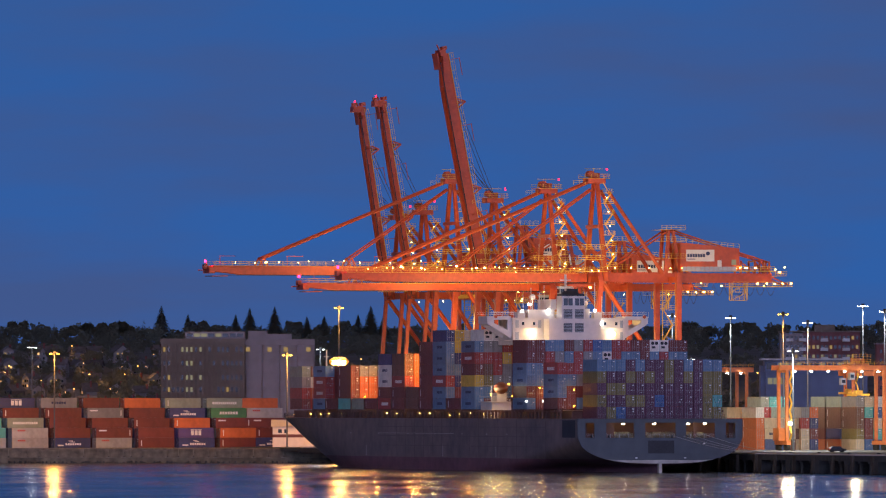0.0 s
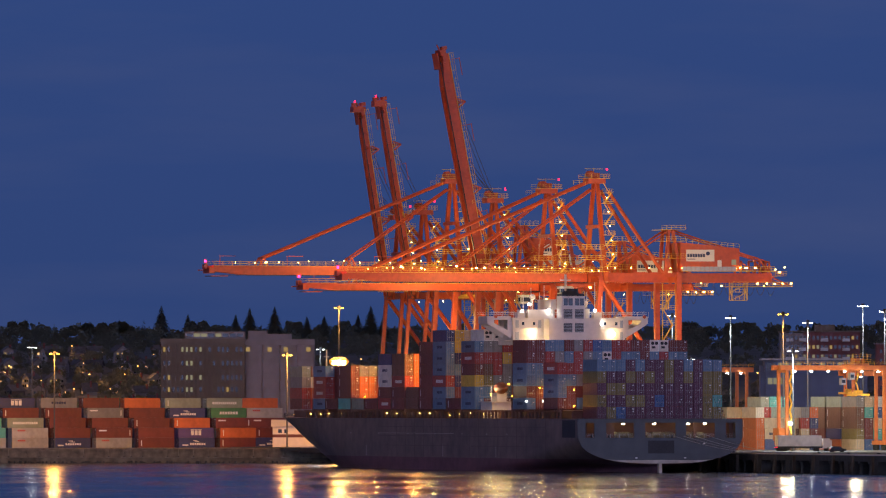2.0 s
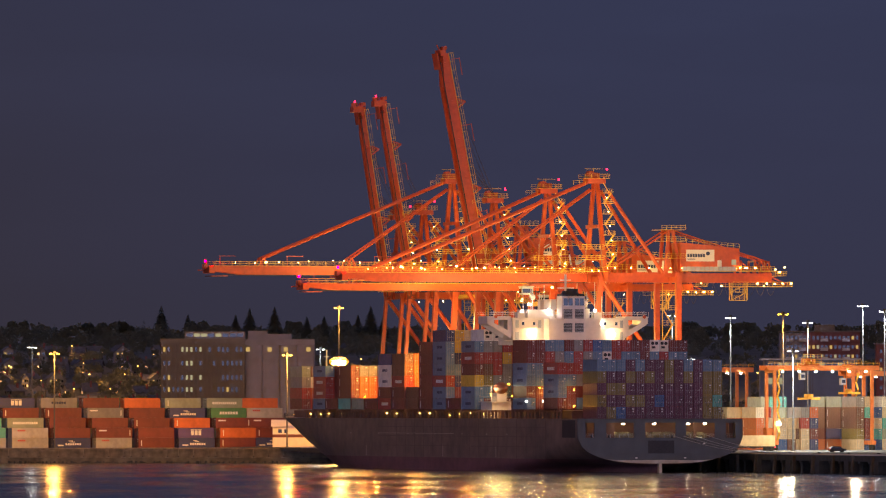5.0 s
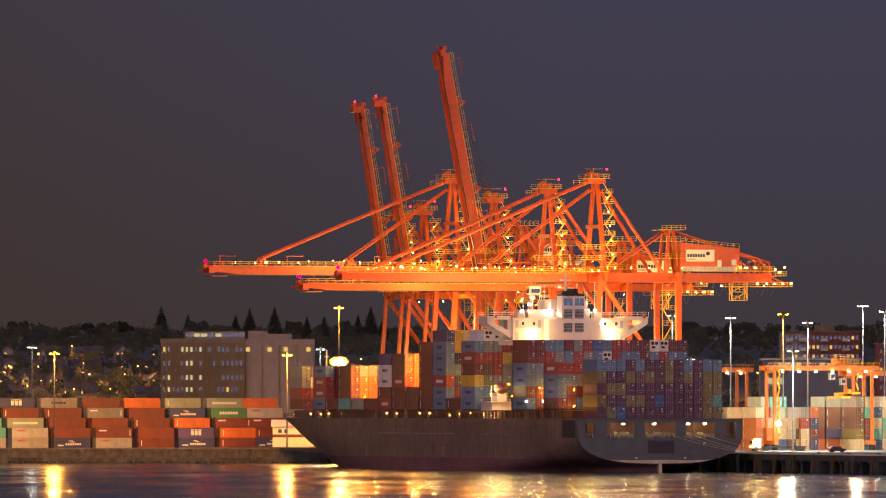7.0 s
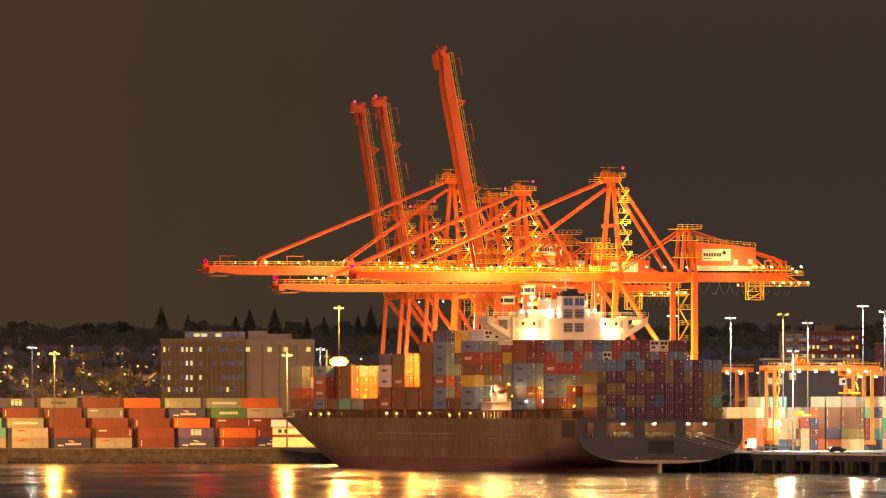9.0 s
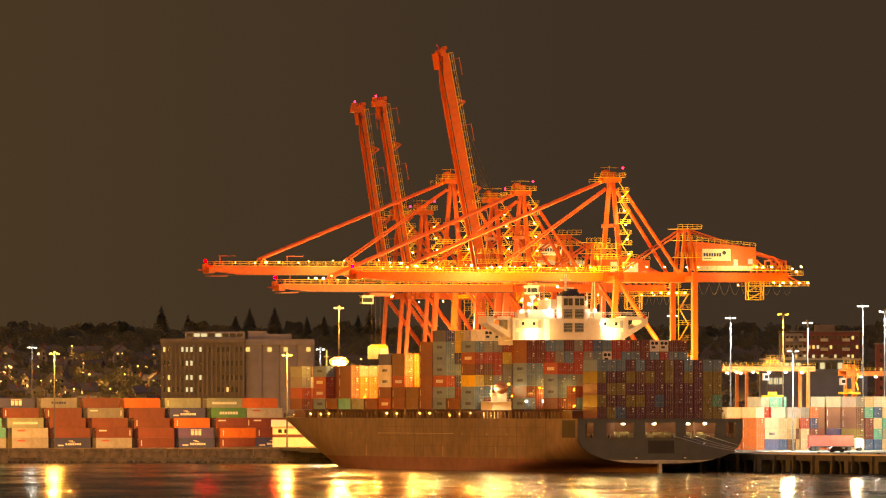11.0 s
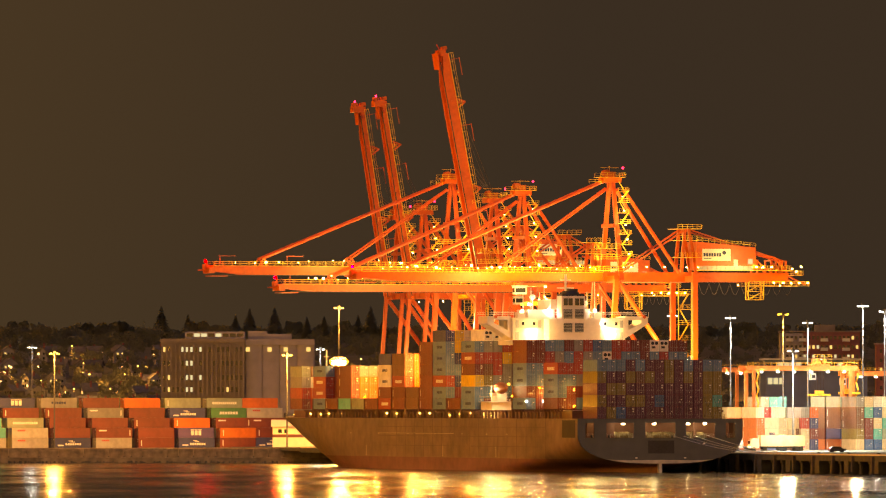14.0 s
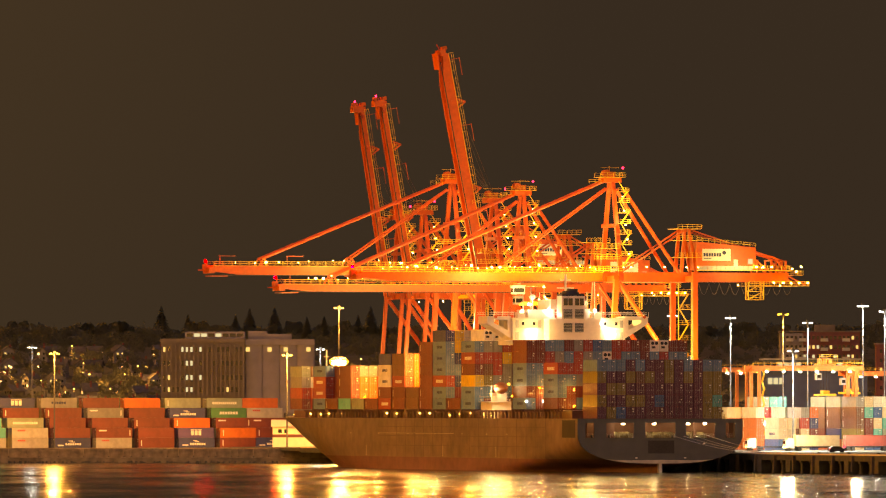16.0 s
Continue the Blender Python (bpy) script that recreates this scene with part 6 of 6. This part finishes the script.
    part("side_window", Shape().box(-1.2, 0.6, -0.87, -0.85, 1.05, 1.42), GLASS_DARK, c)
    part("tail_light", Shape().box(-2.24, -2.18, -0.8, -0.5, 0.75, 0.95), GLOW_RED, c)


parked_car(berth(77.0, 92.0, 4.5))


# ---- buildings ----
def grain_elevator():
    """The old elevator: a ribbed windowed block beside tall plain silos."""
    g = thing("grain_elevator", pose(-94.3, 3400, 5.5), "old concrete grain elevator with ribs and scattered lit windows", "grain elevator")
    W, H = 28.0, 34.0
    part("wall", Shape().box(0, W, 0, 20, 0, H - 1.6), SILO_DARK, g)
    part("parapet", Shape().box(-0.3, W + 0.2, -0.3, 20, H - 1.6, H - 0.4), SILO_DARK, g)
    part("top_storey", Shape().box(8.0, W, 1.0, 18, H - 0.4, H + 2.0), SILO_GREY, g)
    rib = Shape().box(-0.3, 0.3, -0.9, 0.0, 0, H - 2.2).mesh("rib", SILO_DARK)
    for i in range(19):
        part("rib", rib, None, g).location = (0.4 + i * 1.51, 0, 0)
    rng = random.Random(3)
    wl = Shape().box(-0.36, 0.36, -0.06, 0.02, -0.8, 0.8)
    lit, pale, dark = wl.mesh("window", GLOW_WINDOW), wl.mesh("window", GLOW_WINDOW_PALE), wl.mesh("window", GLASS_DARK)
    for z in (30.0, 25.4, 20.6, 16.6, 10.4, 6.0):
        for i in range(18):
            f = rng.random()
            if i in (0, 1, 4, 5, 6, 8, 13, 14, 16) or f > 0.8:
                me = pale if (4 <= i <= 8 and f < 0.75) else lit if f < 0.3 else dark
                part("window", me, None, g).location = (1.15 + i * 1.51, 0, z)
    strip = Shape().box(-1.0, 1.0, -0.05, 0.02, -0.55, 0.55).mesh("window", GLASS_DARK)
    stripl = Shape().box(-1.0, 1.0, -0.05, 0.02, -0.55, 0.55).mesh("window", GLOW_WINDOW_PALE)
    for i in range(8):
        part("window", stripl if i in (1, 2, 4) else strip, None, g).location = (9.6 + i * 2.4, 1.0, H + 0.8)
    s = thing("silo_block", pose(-66.2, 3402, 5.5), "row of tall plain grey concrete silos", "silos")
    sil = Shape()
    for i in range(28):
        a0, a1 = math.pi + math.pi * i / 28, math.pi + math.pi * (i + 1) / 28
        sil.add([(2.9 * math.cos(a0), 0.8 * math.sin(a0), 0), (2.9 * math.cos(a1), 0.8 * math.sin(a1), 0), (2.9 * math.cos(a1), 0.8 * math.sin(a1), 31.5), (2.9 * math.cos(a0), 0.8 * math.sin(a0), 31.5)], [(0, 1, 2, 3)])
    sil.box(-2.9, 2.9, 0, 12, 0, 31.5)
    me = sil.mesh("silo", SILO_GREY)
    for p in me.polygons:
        p.use_smooth = len(p.vertices) == 4
    for i in range(4):
        part("silo", me, None, s).location = (2.9 + 5.8 * i, 0.8, 0)
    part("gallery", Shape().box(0, 23.2, -0.2, 13, 31.5, 33.4), SILO_GREY, s)
    part("head_house", Shape().box(1.0, 7.4, 2, 10, 33.4, 36.2).box(7.4, 15.5, 2, 10, 33.4, 35.2), SILO_GREY, s)
    lampm = Shape().box(-0.7, 0.7, -0.1, 0.1, -0.7, 0.7).mesh("window", GLOW_WINDOW)
    for x in (0.9, 8.2, 13.6, 21.2):
        part("window", lampm, None, s).location = (x, -0.3, 30.0)


def shore_shed():
    s = thing("waterside_shed", pose(-50.0, 2985, 4.3), "long low white shed with a red stripe and eaves", "shed")
    part("wall", Shape().box(0, 24, 0, 10, 0, 6.2), WHITE_PAINT, s)
    part("stripe", Shape().box(-0.02, 24.02, -0.05, 0, 3.0, 3.9), BRICK_RED, s)
    part("roof", Shape().add([(-0.5, -0.8, 6.2), (24.5, -0.8, 6.2), (24.5, 5, 8.2), (-0.5, 5, 8.2), (24.5, 10.8, 6.2), (-0.5, 10.8, 6.2)], [(0, 1, 2, 3), (3, 2, 4, 5), (0, 3, 5), (1, 4, 2)]), WHITE_PAINT, s, "white sheet roof")
    for x in (1.6, 3.4, 8.0, 12.0):
        part("window", Shape().box(x, x + 1.1, -0.04, 0.0, 4.3, 5.4), GLASS_DARK, s)


def apartment_block():
    a = thing("apartment_block", pose(116.0, 3500, 10.0), "red and grey apartment block with rows of windows and balconies", "apartment building")
    part("wall", Shape().box(0, 8, 0, 14, 0, 31.6), SILO_GREY, a)
    part("wall", Shape().box(8, 27.5, 0, 14, 0, 32.0), BRICK_RED, a, "dark red cladding")
    part("roof", Shape().box(-0.3, 27.8, -0.3, 14.3, 32.0, 32.5).box(12, 19, 3, 9, 32.5, 34.6), SILO_DARK, a)
    rng = random.Random(9)
    w = Shape().box(-0.42, 0.42, -0.08, 0.02, -0.6, 0.6)
    lit, dark, pale = w.mesh("window", GLOW_WINDOW), w.mesh("window", GLASS_DARK), w.mesh("window", GLOW_WINDOW_PALE)
    bal = Shape().box(-1.3, 1.3, -1.2, 0, 0, 0.15).box(-1.3, 1.3, -1.2, -1.12, 0.15, 1.1).mesh("balcony", GREY_STEEL)
    for k in range(9):
        for i in range(18):
            me = lit if rng.random() < 0.16 else pale if rng.random() < 0.12 else dark
            part("window", me, None, a).location = (1.0 + i * 1.5, 0, 4.5 + k * 3.2)
            if i in (1, 4, 9, 14):
                part("balcony", bal, None, a).location = (1.7 + i * 1.5, 0, 3.2 + k * 3.2)


def apartment_tail():
    a = thing("apartment_block", pose(147.0, 3450, 10.0), "low red-clad apartment block with lit windows", "apartment building")
    part("wall", Shape().box(0, 16, 0, 12, 0, 27.5), BRICK_RED, a)
    part("roof", Shape().box(-0.3, 16.3, -0.3, 12.3, 27.5, 28.0), SILO_GREY, a)
    w = Shape().box(-0.42, 0.42, -0.08, 0.02, -0.6, 0.6)
    lit, dark = w.mesh("window", GLOW_WINDOW), w.mesh("window", GLASS_DARK)
    for k in range(8):
        for i in range(6):
            part("window", lit if (i * 7 + k * 3) % 5 == 0 else dark, None, a).location = (1.6 + i * 2.5, 0, 3.5 + k * 3.1)


def terminal_office():
    b = thing("terminal_office", pose(95.6, 3010, 4.5), "blue-clad terminal building with a glazed lit upper storey", "building")
    part("wall", Shape().box(0, 30, 0, 18, 0, 22.0), SHED_BLUE, b)
    part("upper_storey", Shape().box(-0.4, 27, -0.4, 18, 22.004, 25.6), SHED_BLUE, b)
    part("roof", Shape().box(-1.5, 28, -1.6, 18.6, 25.6, 26.1), GREY_STEEL, b)
    pane = Shape().box(-0.7, 0.7, -0.06, 0.02, -0.95, 0.95)
    dark, lit = pane.mesh("pane", GLASS_DARK), pane.mesh("pane", GLOW_WINDOW_PALE)
    for i in range(15):
        part("pane", lit if i in (2, 3, 4, 5, 9, 12) else dark, None, b).location = (0.8 + i * 1.76, -0.42, 23.9)
    for i in range(3):
        part("pane", lit, None, b).location = (1.2 + i * 1.7, -0.02, 19.4)
    part("lower_wing", Shape().box(-1.6, 0, 2, 16, 0, 24.0), SHED_BLUE, b)


grain_elevator()
shore_shed()
apartment_block()
apartment_tail()
terminal_office()


# ---- the hillside: houses and trees ----
HILL = [(3400, 6), (3550, 9), (3750, 20), (4000, 34), (4300, 44), (4650, 46)]


def hill_z(y):
    for (a, za), (b, zb) in zip(HILL, HILL[1:]):
        if a <= y <= b:
            return za + (zb - za) * (y - a) / (b - a)
    return HILL[-1][1]


def house_model(w, d, h, seed):
    rng = random.Random(seed)
    hs = thing("house", pose(0, 0, -500), "small gabled hillside house with lit windows", "house", "houses on the hillside")
    part("wall", Shape().box(-w / 2, w / 2, 0, d, -4, h).add([(-w / 2, 0, h), (w / 2, 0, h), (0, 0, h + w * 0.36), (-w / 2, d, h), (w / 2, d, h), (0, d, h + w * 0.36)], [(0, 1, 2), (5, 4, 3)]), HOUSE_WALL, hs)
    e, r = w / 2 + 0.5, h + w * 0.36
    part("roof", Shape().add([(-e, -0.5, h - 0.36), (0, -0.5, r), (0, d + 0.5, r), (-e, d + 0.5, h - 0.36), (e, -0.5, h - 0.36), (e, d + 0.5, h - 0.36), (-e, -0.5, h - 0.1), (0, -0.5, r + 0.28), (0, d + 0.5, r + 0.28), (-e, d + 0.5, h - 0.1), (e, -0.5, h - 0.1), (e, d + 0.5, h - 0.1)],
         [(0, 3, 2, 1), (1, 2, 5, 4), (6, 7, 8, 9), (7, 10, 11, 8), (0, 1, 7, 6), (1, 4, 10, 7)]), ROOF_DARK, hs)
    pane = Shape().box(-0.38, 0.38, -0.06, 0, -0.45, 0.45)
    for k in range(2):
        for x in (-w * 0.28, 0.1, w * 0.3):
            f = rng.random()
            part("window", pane.mesh("window", GLOW_HOUSE if f < 0.07 else GLOW_WINDOW if f < 0.2 else GLASS_DARK), None, hs).location = (x, 0, 1.0 + 1.8 * k)
    part("chimney", Shape().box(w * 0.2, w * 0.2 + 0.7, d * 0.5, d * 0.5 + 0.7, h, r + 0.9), BRICK_RED, hs)
    return hs


def build_houses():
    rng = random.Random(21)
    models = [house_model(5, 6, 3.6, 1), house_model(4.4, 5, 3.9, 2), house_model(4, 6, 4.2, 3), house_model(7.5, 5, 3.4, 4), house_model(5.6, 9, 3.0, 5), house_model(3.6, 5, 4.6, 6)]
    used = set()
    n = 0
    for row, y in enumerate((3480, 3560, 3640, 3720, 3800, 3900, 4000)):
        x = -178 - row * 4 + rng.uniform(0, 8)
        while x < -88 + row * 2:
            i = rng.randrange(6)
            m = pose(x, y + rng.uniform(-14, 14), hill_z(y) + 0.4, 0, 0, rng.choice((0, 90, -90, 20, -60)) + rng.uniform(-15, 15))
            if i in used:
                copy_thing(models[i], m)
            else:
                models[i].matrix_basis = m
                used.add(i)
            x += rng.uniform(6, 13)
    for i, mdl in enumerate(models):
        if i not in used:
            mdl.matrix_basis = pose(-150 + 20 * i, 3700, hill_z(3700))


def leaves(s, x, y, z, r, rng, n, size, flat=0.8):
    """A clump of loose leafy tufts round a point."""
    for _ in range(n):
        u, t = rng.uniform(-1, 1), rng.uniform(0, 2 * math.pi)
        rr = r * rng.uniform(0.45, 1.05)
        q = math.sqrt(1 - u * u)
        c = Vector((x + rr * q * math.cos(t), y + rr * q * math.sin(t), z + rr * u * flat))
        a = Vector((rng.uniform(-1, 1), rng.uniform(-0.4, 0.4), rng.uniform(-1, 1))).normalized() * size * rng.uniform(0.6, 1.3)
        b = a.cross(Vector((rng.uniform(-0.5, 0.5), 1, rng.uniform(-0.5, 0.5)))).normalized() * size * rng.uniform(0.4, 0.9)
        s.add([c - a, c + b, c + a, c - b], [(0, 1, 2, 3)])


def broadleaf(s, x, y, z, h, rng, n=90):
    for _ in range(7):
        a, d = rng.uniform(0, 6.28), rng.uniform(0.1, 0.33) * h
        leaves(s, x + d * math.cos(a), y + d * math.sin(a), z + h * rng.uniform(0.45, 0.85), h * rng.uniform(0.14, 0.24), rng, n // 7, 0.07 * h)


def conifer(s, x, y, z, h, rng, n=140):
    for i in range(n):
        f = rng.random() ** 0.8
        r = h * 0.27 * (1 - f) ** 0.85 * rng.uniform(0.3, 1.15) + 0.1
        a = rng.uniform(0, 6.28)
        c = Vector((x + r * math.cos(a), y + r * math.sin(a), z + h * (0.12 + 0.88 * f)))
        t = Vector((math.cos(a), math.sin(a), -0.45)) * (0.075 * h * (1.12 - f))
        u = Vector((-math.sin(a), math.cos(a), 0)) * (0.055 * h * (1.15 - f))
        s.add([c - t, c + u, c + t, c - u], [(0, 1, 2, 3)])


def tree_model(kind, h, seed):
    rng = random.Random(seed)
    t = thing("tree", pose(0, 0, -500), "tall dark conifer on the hill's skyline" if kind == "conifer" else "broad dark leafy tree on the hillside", "tree", "trees on the skyline")
    tr = Shape().tube((0, 0, -1), (0, 0, h * 0.5), h * 0.022, 8, r2=h * 0.014).tube((0, 0, h * 0.5), (0, 0, h * 0.93), h * 0.014, 8, r2=0.04)
    if kind != "conifer":
        for i in range(6):
            a = i * 1.05
            tr.tube((0, 0, h * (0.3 + 0.05 * i)), (h * 0.22 * math.cos(a), h * 0.22 * math.sin(a), h * (0.55 + 0.05 * i)), h * 0.009, 6, r2=0.04)
    part("trunk", tr, BARK, t)
    s = Shape()
    if kind == "conifer":
        conifer(s, 0, 0, 0, h, rng, 900)
    else:
        broadleaf(s, 0, 0, 0, h, rng, 900)
    part("crown", s, FOLIAGE, t)
    return t


def build_trees():
    rng = random.Random(5)
    con = [tree_model("conifer", 15.5, 1), tree_model("conifer", 12, 2)]
    bro = [tree_model("broad", 10, 3), tree_model("broad", 8.5, 4)]
    # skyline trees: x, how far up they stand, kind
    places = [(-119, "c0"), (-108, "c1"), (-104, "b0"), (-81, "c0"), (-96, "b1"), (-88, "c1"), (-71, "c0"), (-62, "b0"), (-57, "c1"), (-50, "c1"), (-43, "b0"), (-36, "c1"), (-30.5, "c0"), (-25, "c1"),
              (-150, "b0"), (-158, "b1"), (-141, "b0"), (-134, "b0"), (-168, "b1"), (-180, "b0"), (104, "b0"), (112, "b1"), (121, "b0"), (130, "b0"), (158, "b0"), (166, "b1"), (188, "b0"), (176, "b1")]
    started = set()
    for x, k in places:
        mdl = (con if k[0] == "c" else bro)[int(k[1])]
        y = 4290 + rng.uniform(-30, 30)
        m = pose(x, y, hill_z(y) - 0.5, 0, 0, rng.uniform(0, 360))
        if k in started:
            copy_thing(mdl, m)
        else:
            mdl.matrix_basis = m
            started.add(k)
    s = Shape()
    for i in range(1500):
        x, y = rng.uniform(-260, 260), rng.uniform(3460, 4330)
        if -130 < x < 60 and y < 3440:
            continue
        h = rng.uniform(5, 8.5)
        if rng.random() < 0.75:
            broadleaf(s, x, y, hill_z(y) - 0.5, h, rng, 84)
        else:
            conifer(s, x, y, hill_z(y) - 0.5, h * 1.3, rng, 90)
    for i in range(260):
        x, y = rng.uniform(-190, -70), rng.uniform(3450, 3990)
        broadleaf(s, x, y, hill_z(y) - 0.5, rng.uniform(5, 8), rng, 84)
    for i in range(420):
        y = rng.uniform(4180, 4300)
        broadleaf(s, rng.uniform(-260, 260), y, hill_z(y) - 2.2, rng.uniform(5, 7), rng, 70)
    for i in range(230):
        y = rng.uniform(4270, 4340)
        broadleaf(s, rng.uniform(-260, 260), y, hill_z(y) - 1.0, rng.uniform(6, 9.5), rng, 84)
    solid("woods", s, FOLIAGE, Matrix(), "dark tree cover over the whole hillside", "woods", kind="stuff")
    b = Shape()
    for i in range(120):
        broadleaf(b, rng.uniform(-120, -20), rng.uniform(3040, 3100), 4.2, rng.uniform(4, 7), rng, 60)
    solid("quay_bushes", b, FOLIAGE, Matrix(), "low dark bushes behind the quay", "bushes", kind="stuff")


def street_lamps():
    """Sodium street lamps along the road behind the yards and up the hillside streets."""
    first = None
    # some of these are added to lift the hill and silos, in place of haze
    for x, y in ((-162, 3800), (-146, 3700), (-132, 3640), (-135, 3820), (-130, 3740), (-117, 3740), (-119, 3640), (-144, 3950), (-114, 3800), (-144, 3480), (-135, 3500), (-115, 3345), (-102, 3350), (-90, 3345), (-77, 3352), (-64, 3350), (-49, 3345), (-34, 3360), (-18, 3360), (116, 3400), (96, 3420), (135, 3390), (-46, 3700), (-31, 3850), (-68, 4050), (-5, 3600), (96, 3800), (116, 3750)):
        m = pose(x, y, hill_z(y) if y > 3400 else 5.0, 0, 0, 180)
        if first:
            copy_thing(first, m)
        else:
            first = thing("street_lamp", m, "slim street lamp with a small orange sodium head", "street lamp", "street lamps")
            part("pole", Shape().tube((0, 0, -1), (0, 0, 8.6), 0.1, 8, r2=0.06), DARK_STEEL, first)
            part("arm", Shape().beam((0, 0, 8.5), (0, 1.6, 8.9), 0.08), POLE, first)
            part("lamp_head", Shape().box(-0.2, 0.2, 1.3, 1.9, 8.72, 8.86), GLOW_STREET, first, "glowing sodium lamp head")
        lamp("street_light", m @ pose(0, 4.0, 8.4), 3000 if y < 3450 else 4200, SODIUM, 0.4)


build_houses()
build_trees()
street_lamps()


def motions():
    """Night turns up over the port; two cranes travel, trolleys and the yard gantry work, trucks pass."""
    walk(SKY, [(0.0, pose(0, 0, 0, 0.5)), (1.5, pose(0, 0, 0, 12)), (3.5, pose(0, 0, 0, 25)), (7.0, pose(0, 0, 0, 33)), (9.0, pose(0, 0, 0, 40)),
               (10.0, pose(0, 0, 0, 60)), (11.3, pose(0, 0, 0, 72)), (16.0, pose(0, 0, 0, 86))])
    still = CRANES["A"]["y"]
    walk(BUILT["A"], [(t, berth(33.0, y, 4.62)) for t, y in ((0.0, still), (8.5, still), (8.75, still - 14.0), (16.0, still - 14.0))])
    still = CRANES["B"]["y"]
    walk(BUILT["B"], [(t, berth(33.0, y, 4.62)) for t, y in ((0.0, still), (7.9, still), (8.2, still + 19.0), (8.6, still + 24.0), (16.0, still + 24.0))])
    runs = {
        "A": [(0, -4), (3.4, -4), (3.9, -14.7), (4.2, -14.7), (6.3, -14), (7.0, -12.4), (7.5, -8.8), (8.5, -8.1), (8.75, -16), (9.0, -18.2), (11.5, -17.2), (12.5, -22), (13.0, -22.6), (13.6, -21), (15.0, -20.3), (16.0, -21)],
        "B": [(0, 4), (0.6, 2), (0.9, -38), (1.1, -38.3), (1.5, -36.2), (1.8, -20), (2.1, 2), (2.3, -12), (2.5, -29.6), (2.8, -41), (3.0, -43), (3.3, -20), (3.5, 4), (3.7, -10), (3.95, -38.6), (4.2, -38.6), (4.8, 4), (7.2, 4), (7.45, -34.2), (7.6, -34.2), (7.9, 4),
              (8.8, 4), (9.0, 0.6), (9.2, -8), (11.3, -40), (11.5, -40.6), (12.0, -37), (12.5, -34.5), (13.0, -31), (13.3, -28), (13.5, -26), (13.8, 0), (14.0, 4), (14.3, -12), (14.5, -23.1), (14.7, -30), (15.0, -36.8), (15.3, 4), (16.0, 4)],
        "C": [(0, 6), (4.2, 6), (6.5, 5), (9.0, 6), (12.6, 5), (16.0, 6)],
    }
    for key, rows in runs.items():
        walk(TROLLEY[key], [(float(t), pose(x, 0, 0)) for t, x in rows])
    walk(SPREADER["B"], [(float(t), pose(0, 0, z)) for t, z in ((0, 0), (0.6, 0), (0.9, -3.6), (1.5, -3.6), (1.8, 0), (2.5, 0), (3.0, -2), (3.3, 0), (3.9, -1), (4.2, -1.2), (4.8, 0), (7.2, 0), (7.45, -2.6), (7.6, -2.6), (7.9, 0), (9.0, 0), (9.2, -2), (11.3, -9), (12.5, -8), (13.0, -9), (13.5, -7), (14.0, 0), (14.5, -2), (15.0, -8), (15.3, 0), (16.0, 0))])
    walk(GANTRY, [(t, berth(101.4, y, 4.5)) for t, y in ((0.0, 207.5), (3.1, 207.5), (3.5, 218.0), (9.2, 218.0), (10.3, 273.0), (11.6, 273.0), (12.0, 218.0), (13.1, 218.0), (13.4, 259.2), (13.6, 259.2), (14.0, 236.3), (14.2, 218.0), (15.7, 218.0), (16.0, 231.4))])
    walk(GANTRY_TROLLEY, [(float(t), pose(x, 0, 0)) for t, x in ((0, 21.5), (3.0, 21.5), (3.5, 20), (4.2, 15), (6.3, 9), (6.7, 14), (7.1, 20), (7.6, 12), (8.0, 7.5), (9.1, 8.5), (11.3, 19), (11.7, 18), (12.2, 20), (12.5, 20), (13.0, 19.5), (13.6, 20), (14.0, 20), (14.4, 9), (14.8, 20), (15.2, 8), (15.6, 18), (16.0, 20))])
    walk(GANTRY_SPREADER, [(float(t), pose(0, 0, 15.3 + z)) for t, z in ((0, 0), (4.0, 0), (4.3, -1), (6.3, -1), (6.7, -4), (7.1, 0), (7.8, -5), (8.5, -5.5), (9.1, -5.5), (11.3, 0), (16.0, 0))])
    # trucks drive in from the land side, halt and leave again; they pass behind the ship's stern
    lanes = {
        "standing": (150.0, [(0.0, OFF), (1.2, OFF), (1.9, 87.0), (3.1, 87.0), (3.6, 140.0), (4.2, OFF), (16.0, OFF)]),
        "row": (158.0, [(0.0, OFF), (3.2, OFF), (3.9, 74.0), (4.4, 74.0), (6.6, 76.0), (7.2, 180.0), (7.6, OFF), (12.4, OFF), (13.2, 96.0), (13.7, 88.0), (14.4, 76.0), (15.2, 76.0), (16.0, 92.0)]),
        "row_two": (166.0, [(0.0, OFF), (6.2, OFF), (6.8, 86.0), (8.6, 84.0), (9.2, 84.0), (10.0, OFF), (12.0, OFF), (12.5, 82.0), (15.6, 80.0), (16.0, 84.0)]),
        "late": (174.0, [(0.0, OFF), (0.3, OFF), (0.8, 120.0), (1.2, OFF), (9.4, OFF), (10.8, 104.0), (11.7, 104.0), (12.2, OFF), (14.4, OFF), (15.2, 108.0), (16.0, 114.0)]),
    }
    for key, (y, rows) in lanes.items():
        walk(TRUCKS[key], [(t, berth(x, y, 4.5, 180.0 if key in ("row", "row_two") else 0.0)) for t, x in rows])


motions()
